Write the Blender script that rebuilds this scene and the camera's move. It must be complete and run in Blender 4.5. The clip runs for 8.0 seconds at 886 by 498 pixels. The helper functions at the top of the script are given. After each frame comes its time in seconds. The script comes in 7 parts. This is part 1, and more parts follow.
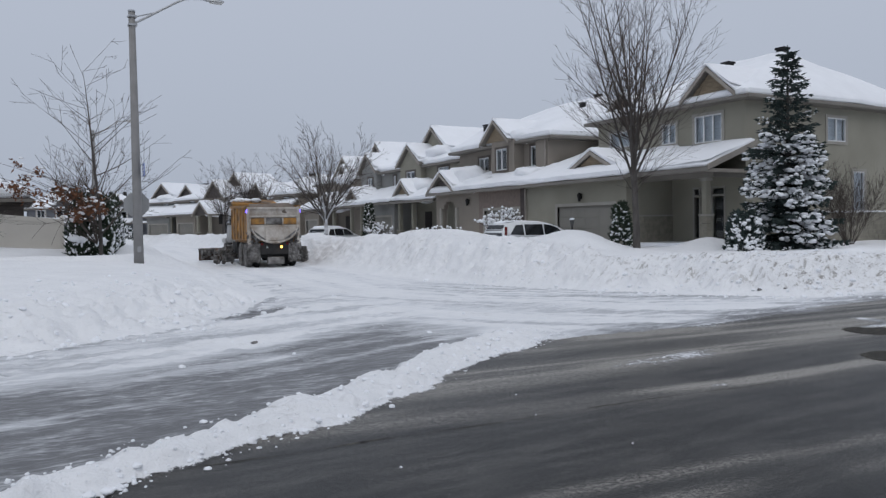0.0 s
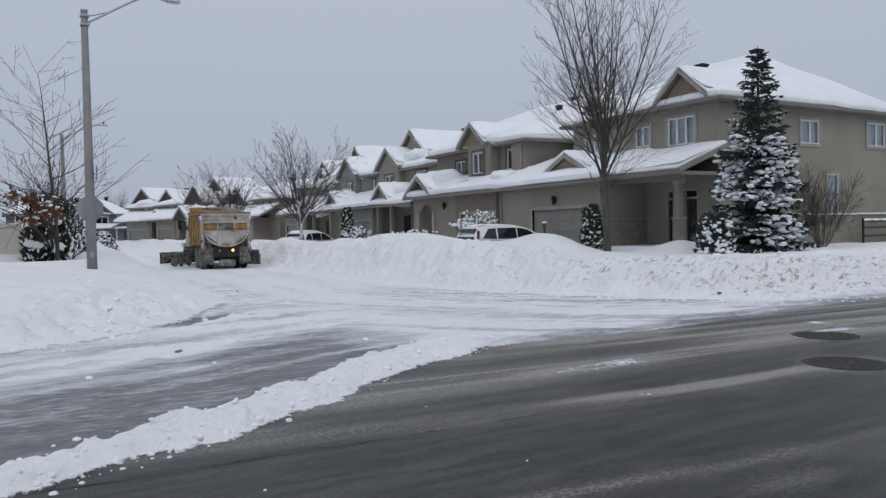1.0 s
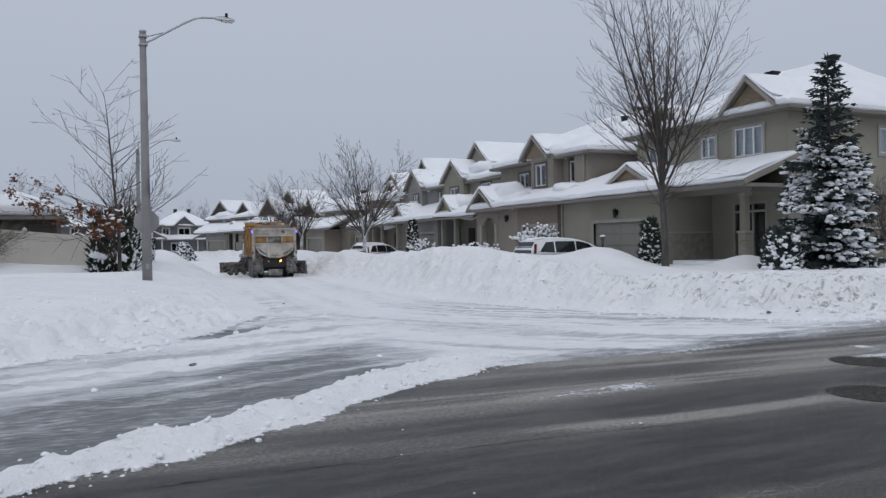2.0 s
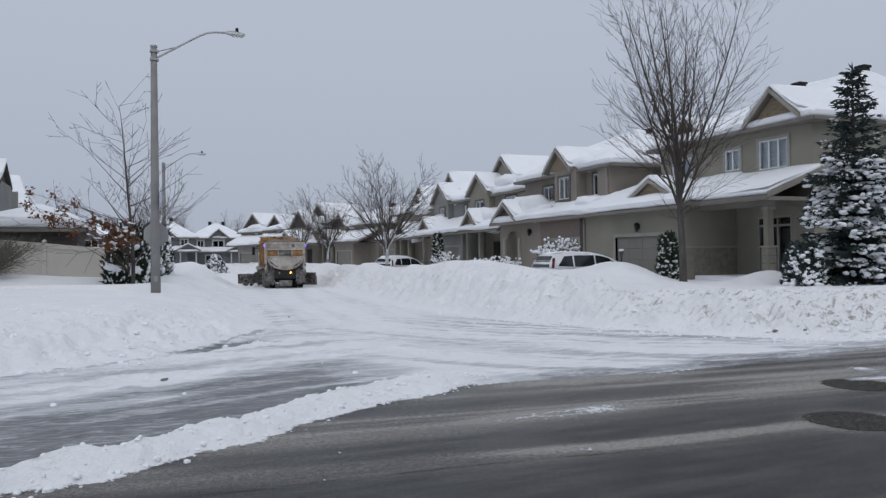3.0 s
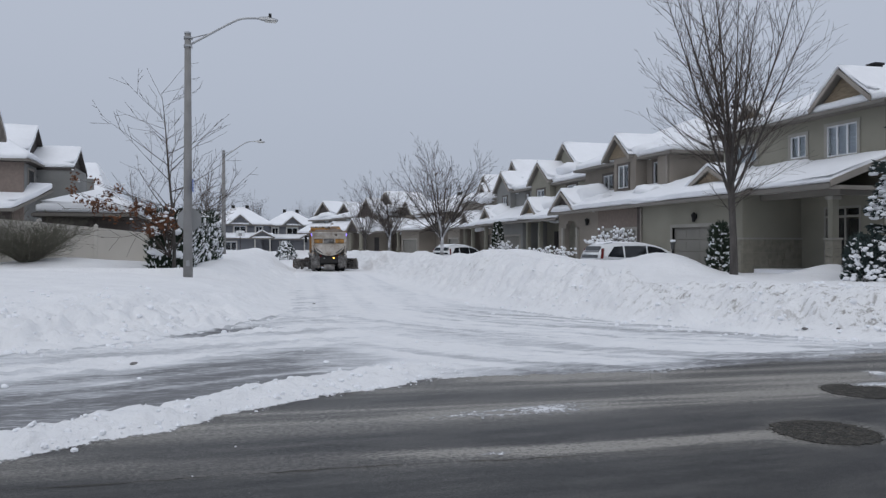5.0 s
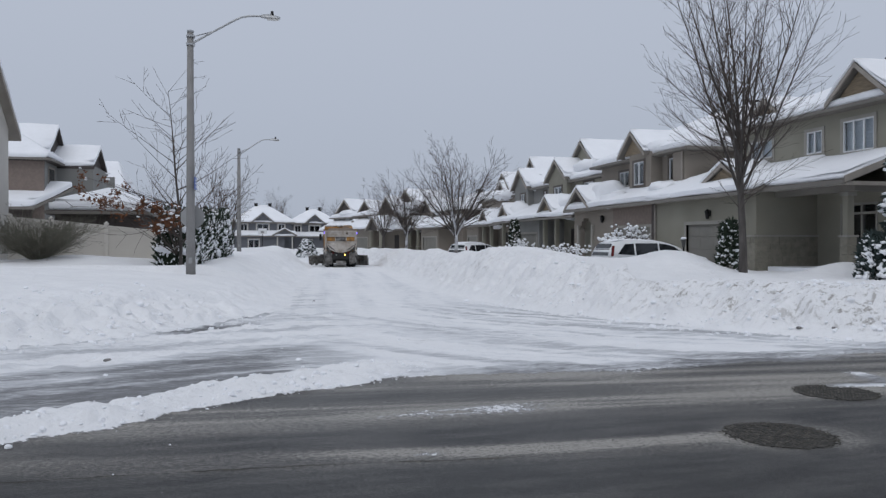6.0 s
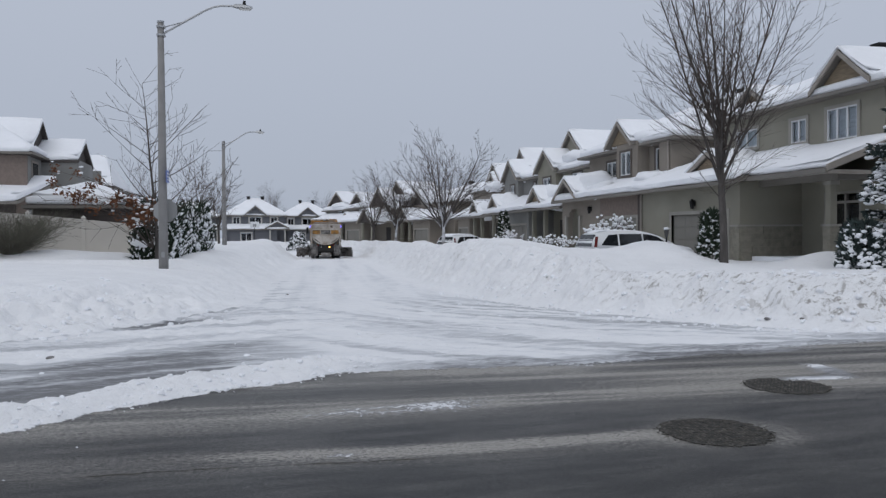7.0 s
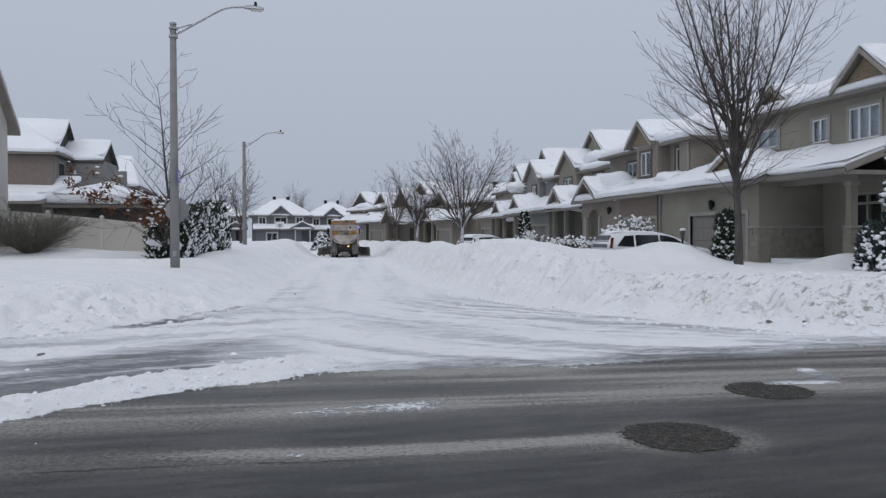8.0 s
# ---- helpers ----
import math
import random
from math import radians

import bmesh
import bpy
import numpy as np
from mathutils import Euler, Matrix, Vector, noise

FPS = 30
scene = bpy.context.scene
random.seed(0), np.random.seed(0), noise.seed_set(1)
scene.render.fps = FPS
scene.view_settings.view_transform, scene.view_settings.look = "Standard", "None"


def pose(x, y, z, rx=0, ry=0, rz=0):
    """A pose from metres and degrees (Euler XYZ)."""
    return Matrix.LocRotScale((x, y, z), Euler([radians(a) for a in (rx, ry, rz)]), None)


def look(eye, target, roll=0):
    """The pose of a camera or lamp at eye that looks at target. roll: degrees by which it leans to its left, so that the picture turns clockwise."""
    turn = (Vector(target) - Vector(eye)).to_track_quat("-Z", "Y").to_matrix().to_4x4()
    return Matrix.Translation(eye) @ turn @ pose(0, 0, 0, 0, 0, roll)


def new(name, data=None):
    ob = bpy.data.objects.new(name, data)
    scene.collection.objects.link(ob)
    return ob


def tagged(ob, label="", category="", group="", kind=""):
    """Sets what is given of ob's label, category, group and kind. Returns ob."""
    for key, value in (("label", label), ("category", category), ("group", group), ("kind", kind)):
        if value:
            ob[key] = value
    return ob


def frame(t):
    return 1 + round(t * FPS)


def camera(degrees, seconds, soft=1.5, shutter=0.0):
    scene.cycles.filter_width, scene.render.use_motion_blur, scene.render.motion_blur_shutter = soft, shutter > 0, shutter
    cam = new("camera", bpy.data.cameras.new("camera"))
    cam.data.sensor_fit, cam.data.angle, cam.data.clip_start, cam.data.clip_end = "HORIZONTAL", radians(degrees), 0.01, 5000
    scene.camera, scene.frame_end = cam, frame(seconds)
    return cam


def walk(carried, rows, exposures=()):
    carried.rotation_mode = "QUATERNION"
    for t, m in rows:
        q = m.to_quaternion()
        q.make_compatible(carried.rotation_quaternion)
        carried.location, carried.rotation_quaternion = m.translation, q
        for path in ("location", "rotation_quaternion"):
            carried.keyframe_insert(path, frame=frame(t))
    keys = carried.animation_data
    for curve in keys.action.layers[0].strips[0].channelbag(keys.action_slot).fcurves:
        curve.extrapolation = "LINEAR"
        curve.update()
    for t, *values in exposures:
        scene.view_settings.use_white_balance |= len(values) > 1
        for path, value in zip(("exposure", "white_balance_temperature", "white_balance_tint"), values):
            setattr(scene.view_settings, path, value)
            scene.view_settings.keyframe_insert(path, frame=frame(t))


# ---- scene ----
cam = camera(60.2, 8.0, soft=1.35)
PATH = [
    (0, (1.736, -0.538, 1.655), (2.725, 1.2, 1.594), -1.0),
    (0.5, (2.176, -0.597, 1.625), (3.173, 1.135, 1.541), -1.1),
    (1, (2.608, -0.552, 1.615), (3.622, 1.171, 1.565), -1.2),
    (1.5, (3.059, -0.661, 1.625), (3.966, 1.121, 1.605), -1.4),
    (1.7, (3.23, -0.737, 1.651), (4.084, 1.071, 1.627), -1.3),
    (2.8, (4.169, -0.844, 1.662), (4.987, 0.981, 1.681), -0.7),
    (3, (4.346, -0.887, 1.669), (5.099, 0.966, 1.689), -0.7),
    (3.5, (4.724, -0.873, 1.641), (5.425, 1.001, 1.634), -0.3),
    (4, (5.072, -0.858, 1.648), (5.718, 1.035, 1.638), -0.0),
    (4.2, (5.232, -0.874, 1.652), (5.841, 1.031, 1.643), -0.1),
    (5.3, (6.063, -0.86, 1.611), (6.622, 1.06, 1.606), 0.0),
    (5.5, (6.193, -0.863, 1.613), (6.762, 1.055, 1.612), 0.1),
    (6, (6.584, -0.932, 1.607), (7.079, 1.006, 1.595), -0.0),
    (6.5, (6.932, -0.867, 1.587), (7.416, 1.074, 1.553), -0.2),
    (7, (7.243, -0.841, 1.605), (7.745, 1.095, 1.572), -0.4),
    (7.5, (7.543, -0.933, 1.618), (7.983, 1.018, 1.586), -0.3),
    (8, (7.79, -0.912, 1.591), (8.222, 1.041, 1.56), -0.2),
]
walk(cam, [(t, look(eye, target, roll)) for t, eye, target, roll in PATH])

# ---- world, light ----
world = bpy.data.worlds.new("overcast_sky")
scene.world = world
world.use_nodes = True
wn, wl = world.node_tree.nodes, world.node_tree.links
sky = wn.new("ShaderNodeTexSky")
sky.sky_type, sky.sun_disc = "NISHITA", False
sky.sun_elevation, sky.sun_rotation = radians(58), radians(200)
sky.dust_density = 4.0
veil = wn.new("ShaderNodeMix")
veil.data_type = "RGBA"
veil.inputs["Factor"].default_value = 0.96
aim, split, rise, tone = wn.new("ShaderNodeTexCoord"), wn.new("ShaderNodeSeparateXYZ"), wn.new("ShaderNodeMapRange"), wn.new("ShaderNodeMix")
wl.new(aim.outputs["Generated"], split.inputs["Vector"])
wl.new(split.outputs["Z"], rise.inputs["Value"])
rise.interpolation_type = "SMOOTHSTEP"
rise.inputs["From Min"].default_value, rise.inputs["From Max"].default_value = -0.02, 0.34
tone.data_type = "RGBA"
tone.inputs["A"].default_value, tone.inputs["B"].default_value = (4.05, 4.52, 5.45, 1), (4.68, 5.15, 6.12, 1)
wl.new(rise.outputs["Result"], tone.inputs["Factor"])
wl.new(tone.outputs["Result"], veil.inputs["B"])
wl.new(sky.outputs["Color"], veil.inputs["A"])
wl.new(veil.outputs["Result"], wn["Background"].inputs["Color"])
wn["Background"].inputs["Strength"].default_value = 0.1

sun = new("sun", bpy.data.lights.new("sun", "SUN"))
sun.data.energy, sun.data.angle, sun.data.color = 0.82, radians(70), (1.0, 0.985, 0.96)
sun.matrix_world = look((-6, -14, 26), (0, 0, 0))


# ---- materials ----
def rgb(c):
    return (*c, 1.0)


def material(name, color, rough=0.8, metal=0.0, vary=0.15, scale=3.0, bump=0.2, bump_scale=40.0, second=None, island=0.0, stretch=(1, 1, 1), spec=0.3):
    """A surface with two scales of colour variation and a fine relief."""
    m = bpy.data.materials.new(name)
    m.use_nodes = True
    n, l = m.node_tree.nodes, m.node_tree.links
    b = n["Principled BSDF"]
    b.inputs["Roughness"].default_value, b.inputs["Metallic"].default_value = rough, metal
    b.inputs["Specular IOR Level"].default_value = spec
    co = n.new("ShaderNodeTexCoord")
    mp = n.new("ShaderNodeMapping")
    mp.inputs["Scale"].default_value = stretch
    l.new(co.outputs["Object"], mp.inputs["Vector"])
    big, fine = n.new("ShaderNodeTexNoise"), n.new("ShaderNodeTexNoise")
    big.inputs["Scale"].default_value, big.inputs["Detail"].default_value = scale, 5
    fine.inputs["Scale"].default_value, fine.inputs["Detail"].default_value = bump_scale, 4
    for t in (big, fine):
        l.new(mp.outputs["Vector"], t.inputs["Vector"])
    ramp = n.new("ShaderNodeValToRGB")
    ramp.color_ramp.elements[0].position, ramp.color_ramp.elements[1].position = 0.3, 0.72
    dark = second or tuple(v * (1 - vary) for v in color)
    light = tuple(min(v * (1 + vary * 0.6), 1) for v in color) if not second else color
    ramp.color_ramp.elements[0].color, ramp.color_ramp.elements[1].color = rgb(dark), rgb(light)
    l.new(big.outputs["Fac"], ramp.inputs["Fac"])
    mul = n.new("ShaderNodeMix")
    mul.data_type, mul.blend_type = "RGBA", "MULTIPLY"
    mul.inputs["Factor"].default_value = 1.0
    fr = n.new("ShaderNodeMapRange")
    fr.inputs["From Min"].default_value, fr.inputs["From Max"].default_value = 0.3, 0.7
    fr.inputs["To Min"].default_value, fr.inputs["To Max"].default_value = 1 - vary * 0.5, 1.0
    l.new(fine.outputs["Fac"], fr.inputs["Value"])
    l.new(ramp.outputs["Color"], mul.inputs["A"])
    l.new(fr.outputs["Result"], mul.inputs["B"])
    out = mul.outputs["Result"]
    if island:
        info, geo = n.new("ShaderNodeObjectInfo"), n.new("ShaderNodeNewGeometry")
        add = n.new("ShaderNodeMath")
        l.new(info.outputs["Random"], add.inputs[0])
        l.new(geo.outputs["Random Per Island"], add.inputs[1])
        r2 = n.new("ShaderNodeMapRange")
        r2.inputs["From Max"].default_value = 2.0
        r2.inputs["To Min"].default_value, r2.inputs["To Max"].default_value = 1 - island, 1 + island
        l.new(add.outputs["Value"], r2.inputs["Value"])
        mm = n.new("ShaderNodeMix")
        mm.data_type, mm.blend_type = "RGBA", "MULTIPLY"
        mm.inputs["Factor"].default_value = 1.0
        l.new(out, mm.inputs["A"])
        l.new(r2.outputs["Result"], mm.inputs["B"])
        out = mm.outputs["Result"]
    l.new(out, b.inputs["Base Color"])
    if bump:
        bp = n.new("ShaderNodeBump")
        bp.inputs["Strength"].default_value, bp.inputs["Distance"].default_value = bump, 0.02
        l.new(fine.outputs["Fac"], bp.inputs["Height"])
        l.new(bp.outputs["Normal"], b.inputs["Normal"])
    return m


def glow(name, color, strength):
    m = bpy.data.materials.new(name)
    m.use_nodes = True
    b = m.node_tree.nodes["Principled BSDF"]
    b.inputs["Base Color"].default_value = rgb(color)
    b.inputs["Emission Color"].default_value, b.inputs["Emission Strength"].default_value = rgb(color), strength
    return m


def glass(name, tint=(0.8, 0.86, 0.9)):
    m = bpy.data.materials.new(name)
    m.use_nodes = True
    b = m.node_tree.nodes["Principled BSDF"]
    b.inputs["Base Color"].default_value = rgb(tint)
    b.inputs["Transmission Weight"].default_value, b.inputs["Roughness"].default_value = 1.0, 0.02
    b.inputs["IOR"].default_value = 1.45
    return m


SNOW = material("roof_snow", (0.86, 0.875, 0.905), 0.7, vary=0.05, scale=0.6, bump=0.5, bump_scale=5.0, spec=0.2)
FLUFF = material("clump_snow", (0.86, 0.875, 0.905), 0.75, vary=0.06, scale=2.0, bump=0.4, bump_scale=14.0, spec=0.2)
STUCCO = material("stucco_olive", (0.290, 0.277, 0.228), 0.92, vary=0.14, scale=0.5, bump=0.5, bump_scale=90.0)
STUCCO_TAN = material("stucco_tan", (0.275, 0.245, 0.21), 0.92, vary=0.14, scale=0.5, bump=0.5, bump_scale=90.0)
STUCCO_GREY = material("stucco_grey", (0.25, 0.25, 0.24), 0.92, vary=0.14, scale=0.5, bump=0.5, bump_scale=90.0)
WINGWALL = material("dark_brown_boards", (0.10, 0.085, 0.078), 0.85, vary=0.25, scale=2.0, bump=0.4, bump_scale=20, stretch=(0.3, 0.3, 6))
BRICK = material("brick_brown", (0.235, 0.19, 0.165), 0.9, vary=0.14, scale=6.0, bump=0.5, bump_scale=60.0)
STONE = material("pillar_stone", (0.262, 0.246, 0.203), 0.9, vary=0.2, scale=5.0, bump=0.6, bump_scale=30.0, island=0.12)
SOFFIT = material("pale_soffit", (0.50, 0.485, 0.45), 0.7, vary=0.1, scale=2.0, bump=0.2)
TRIM = material("stucco_trim", (0.34, 0.325, 0.29), 0.85, vary=0.1, scale=1.5, bump=0.25, bump_scale=80.0)
SURROUND = material("brown_window_surround", (0.115, 0.098, 0.085), 0.7, vary=0.15, scale=2.0, bump=0.2)
FASCIA = material("painted_fascia", (0.20, 0.185, 0.165), 0.55, vary=0.12, scale=1.2, bump=0.1)
RAKE = material("rake_board", (0.33, 0.30, 0.265), 0.6, vary=0.15, scale=2.0, bump=0.15)
SHAKE = material("gable_shakes", (0.27, 0.215, 0.15), 0.85, vary=0.25, scale=3.0, bump=0.4, bump_scale=50, stretch=(1, 1, 6))
DARKWOOD = material("dark_gable_siding", (0.085, 0.075, 0.07), 0.8, vary=0.25, scale=3.0, bump=0.3, stretch=(1, 1, 6))
SIDING = material("siding_slate", (0.145, 0.15, 0.165), 0.75, vary=0.12, scale=1.0, bump=0.5, bump_scale=12, stretch=(0.05, 0.05, 4))
VINYL = material("white_vinyl", (0.72, 0.73, 0.74), 0.45, vary=0.05, bump=0.05)
BLIND = material("window_blind", (0.74, 0.75, 0.77), 0.8, vary=0.15, scale=2.0, bump=0.3, bump_scale=30, stretch=(1, 1, 8))
DARKROOM = material("dark_interior", (0.03, 0.03, 0.032), 0.9, vary=0.3)
GLASS = glass("window_glass")
CARGLASS = material("tinted_car_glass", (0.012, 0.014, 0.017), 0.06, vary=0.1, bump=0.0, spec=0.6)
DOORPAINT = material("dark_door", (0.04, 0.035, 0.033), 0.4, vary=0.2)
GARAGE = material("garage_door_paint", (0.235, 0.225, 0.20), 0.6, vary=0.08, scale=1.0, bump=0.15)
METAL_BLACK = material("black_metal", (0.02, 0.02, 0.02), 0.45, 0.3, vary=0.2)
GALV = material("weathered_concrete_pole", (0.27, 0.265, 0.26), 0.75, vary=0.18, scale=2.0, bump=0.3, bump_scale=120)
ALU = material("brushed_aluminium", (0.42, 0.43, 0.44), 0.4, 0.7, vary=0.15)
FENCE = material("beige_vinyl_fence", (0.56, 0.535, 0.49), 0.55, vary=0.07, scale=0.8, bump=0.1)
BARK = material("grey_bark", (0.105, 0.096, 0.09), 0.95, vary=0.4, scale=6, bump=0.9, bump_scale=35, stretch=(1, 1, 0.25))
TWIG = material("dark_twig", (0.085, 0.07, 0.062), 0.9, vary=0.3, scale=4, bump=0.2)
TWIG_GREY = material("grey_green_twig", (0.15, 0.145, 0.115), 0.9, vary=0.3, scale=4, bump=0.2)
BARK_SNOWY = material("snowed_bark", (0.80, 0.82, 0.86), 0.85, vary=0.2, scale=2.2, second=(0.11, 0.095, 0.085), bump=0.5, bump_scale=20)
LEAF = material("dead_leaf", (0.21, 0.092, 0.048), 0.85, vary=0.3, scale=5, bump=0.2, island=0.45)
NEEDLE = material("spruce_needles", (0.045, 0.066, 0.062), 0.8, vary=0.35, scale=3, bump=0.3, island=0.35)
CEDAR = material("cedar_foliage", (0.03, 0.045, 0.028), 0.85, vary=0.35, scale=3, bump=0.3, island=0.35)


# ---- geometry helpers ----
def part(name, bm, mat, parent=None, label="", smooth=False, kind=""):
    me = bpy.data.meshes.new(name)
    bm.normal_update()
    bm.to_mesh(me)
    bm.free()
    me.materials.append(mat)
    if smooth:
        me.polygons.foreach_set("use_smooth", [True] * len(me.polygons))
    ob = new(name, me)
    if parent is not None:
        ob.parent = parent
    return tagged(ob, label, kind=kind)


def thing(name, label, category, m=None, group="", kind=""):
    ob = new(name)
    if m is not None:
        ob.matrix_basis = m
    return tagged(ob, label, category, group, kind)


def box(bm, x0, y0, z0, x1, y1, z1):
    x0, x1, y0, y1, z0, z1 = min(x0, x1), max(x0, x1), min(y0, y1), max(y0, y1), min(z0, z1), max(z0, z1)
    v = [bm.verts.new(p) for p in ((x0, y0, z0), (x1, y0, z0), (x1, y1, z0), (x0, y1, z0), (x0, y0, z1), (x1, y0, z1), (x1, y1, z1), (x0, y1, z1))]
    for f in ((3, 2, 1, 0), (4, 5, 6, 7), (0, 1, 5, 4), (1, 2, 6, 5), (2, 3, 7, 6), (3, 0, 4, 7)):
        bm.faces.new([v[i] for i in f])
    return v


def boxed(*dims, bevel=0.0):
    bm = bmesh.new()
    box(bm, *dims)
    if bevel:
        bmesh.ops.bevel(bm, geom=bm.edges[:], offset=bevel, segments=2, affect="EDGES")
    return bm


def rod(bm, a, b, ra, rb, sides=6, caps=True):
    a, b = Vector(a), Vector(b)
    d = b - a
    if d.length < 1e-5:
        return
    side = d.orthogonal().normalized()
    up = d.normalized().cross(side)
    rings = []
    for p, r in ((a, ra), (b, rb)):
        rings.append([bm.verts.new(p + r * (math.cos(2 * math.pi * k / sides) * side + math.sin(2 * math.pi * k / sides) * up)) for k in range(sides)])
    for k in range(sides):
        bm.faces.new((rings[0][k], rings[0][(k + 1) % sides], rings[1][(k + 1) % sides], rings[1][k]))
    if caps:
        bm.faces.new(rings[0][::-1])
        bm.faces.new(rings[1])


def hull(bm, points):
    """A convex solid round the points."""
    vs = [bm.verts.new(p) for p in points]
    bmesh.ops.convex_hull(bm, input=vs)
    loose = [v for v in bm.verts if not v.link_faces]
    bmesh.ops.delete(bm, geom=loose, context="VERTS")


def solid(*points):
    bm = bmesh.new()
    hull(bm, points)
    return bm


def softened(bm, cuts, amount, size, seed=0.0, bevel=0.0):
    """Rounds a blocky snow body and makes it uneven."""
    if bevel:
        bmesh.ops.bevel(bm, geom=bm.edges[:], offset=bevel, segments=3, profile=0.5, affect="EDGES", clamp_overlap=True)
    bmesh.ops.triangulate(bm, faces=bm.faces[:])
    for _ in range(cuts):
        long = [e for e in bm.edges if e.calc_length() > 0.7]
        if not long:
            break
        bmesh.ops.subdivide_edges(bm, edges=long, cuts=1)
        bmesh.ops.triangulate(bm, faces=bm.faces[:])
    for v in bm.verts:
        p = v.co / size + Vector((seed, seed * 1.7, 0))
        v.co += Vector((noise.noise(p), noise.noise(p + Vector((9, 0, 0))), noise.noise(p + Vector((0, 9, 0))))) * amount
    return bm


def wall(axis, at, thick, a0, a1, z0, z1, holes):
    """A wall at axis = at (its outer face; thickness goes inwards, towards plus), from a0 to a1 along the other axis, with holes (a0, a1, z0, z1) through it."""
    bm = bmesh.new()
    us = sorted({a0, a1, *(h[0] for h in holes), *(h[1] for h in holes)})
    ws = sorted({z0, z1, *(h[2] for h in holes), *(h[3] for h in holes)})
    for u0, u1 in zip(us, us[1:]):
        for w0, w1 in zip(ws, ws[1:]):
            if any(h[0] <= (u0 + u1) / 2 <= h[1] and h[2] <= (w0 + w1) / 2 <= h[3] for h in holes):
                continue
            if axis == "x":
                box(bm, at, u0, w0, at + thick, u1, w1)
            else:
                box(bm, u0, at, w0, u1, at + thick, w1)
    bmesh.ops.remove_doubles(bm, verts=bm.verts, dist=1e-4)
    return bm


def slab(bm, axis, at, depth0, depth1, a0, a1, z0, z1):
    """A box on a wall: depths are measured outwards from its face."""
    if axis == "x":
        box(bm, at - depth0, a0, z0, at - depth1, a1, z1)
    else:
        box(bm, a0, at - depth0, z0, a1, at - depth1, z1)


def window(house, axis, at, a0, a1, z0, z1, lights=2, surround=0.13, trim=TRIM, blind=True):
    """A window in a hole of a wall: surround, white frame with mullions, panes, blind."""
    bm = bmesh.new()
    s = surround
    for u0, u1, w0, w1 in ((a0 - s, a0, z0 - s, z1 + s), (a1, a1 + s, z0 - s, z1 + s), (a0, a1, z1, z1 + s), (a0, a1, z0 - s, z0)):
        slab(bm, axis, at, 0.05, -0.02, u0, u1, w0, w1)
    w = part("window", bm, trim, house, "stucco-trimmed window with white vinyl frame")
    bm = bmesh.new()
    f = 0.055
    for u0, u1, w0, w1 in ((a0, a0 + f, z0, z1), (a1 - f, a1, z0, z1), (a0 + f, a1 - f, z1 - f, z1), (a0 + f, a1 - f, z0, z0 + f)):
        slab(bm, axis, at, 0.02, -0.08, u0, u1, w0, w1)
    for k in range(1, lights):
        c = a0 + (a1 - a0) * k / lights
        slab(bm, axis, at, 0.015, -0.075, c - 0.04, c + 0.04, z0 + f, z1 - f)
    part("window_frame", bm, VINYL, w, "white vinyl frame")
    for k in range(lights):
        c0 = a0 + (a1 - a0) * k / lights + (f if k == 0 else 0.04)
        c1 = a0 + (a1 - a0) * (k + 1) / lights - (f if k == lights - 1 else 0.04)
        bm = bmesh.new()
        slab(bm, axis, at, -0.03, -0.036, c0, c1, z0 + f, z1 - f)
        part("pane", bm, GLASS, w)
    bm = bmesh.new()
    slab(bm, axis, at, -0.16, -0.17, a0 - 0.02, a1 + 0.02, z0 + (0.0 if blind else 0.9 * (z1 - z0)), z1 + 0.02)
    part("blind", bm, BLIND, w, "pale closed blind")
    bm = bmesh.new()
    slab(bm, axis, at, -0.3, -0.32, a0 - 0.1, a1 + 0.1, z0 - 0.1, z1 + 0.1)
    part("window_back", bm, DARKROOM, w, "dark room behind the glass")
    return w


def garage_door(house, axis, at, a0, a1, z0, z1, rows=4, cols=4):
    bm = bmesh.new()
    s = 0.16
    for u0, u1, w0, w1 in ((a0 - s, a0, z0, z1 + s), (a1, a1 + s, z0, z1 + s), (a0, a1, z1, z1 + s)):
        slab(bm, axis, at, 0.04, -0.12, u0, u1, w0, w1)
    g = part("garage_door", bm, TRIM, house, "closed sectional garage door in a plain surround")
    h = (z1 - z0) / rows
    for r in range(rows):
        bm = bmesh.new()
        slab(bm, axis, at, -0.1, -0.15, a0, a1, z0 + r * h + 0.006, z0 + (r + 1) * h - 0.006)
        for c in range(cols):
            cw = (a1 - a0) / cols
            slab(bm, axis, at, -0.085, -0.1, a0 + c * cw + 0.1, a0 + (c + 1) * cw - 0.1, z0 + r * h + 0.1, z0 + (r + 1) * h - 0.1)
        part("panel", bm, GARAGE, g)
    return g


def hip_points(x0, x1, y0, y1, z, h, inset, axis="y"):
    """Corners of a hip roof: eaves rectangle and ridge."""
    if axis == "y":
        c = (x0 + x1) / 2
        ridge = ((c, y0 + inset, z + h), (c, y1 - inset, z + h))
    else:
        c = (y0 + y1) / 2
        ridge = ((x0 + inset, c, z + h), (x1 - inset, c, z + h))
    return [(x0, y0, z), (x1, y0, z), (x1, y1, z), (x0, y1, z), *ridge]


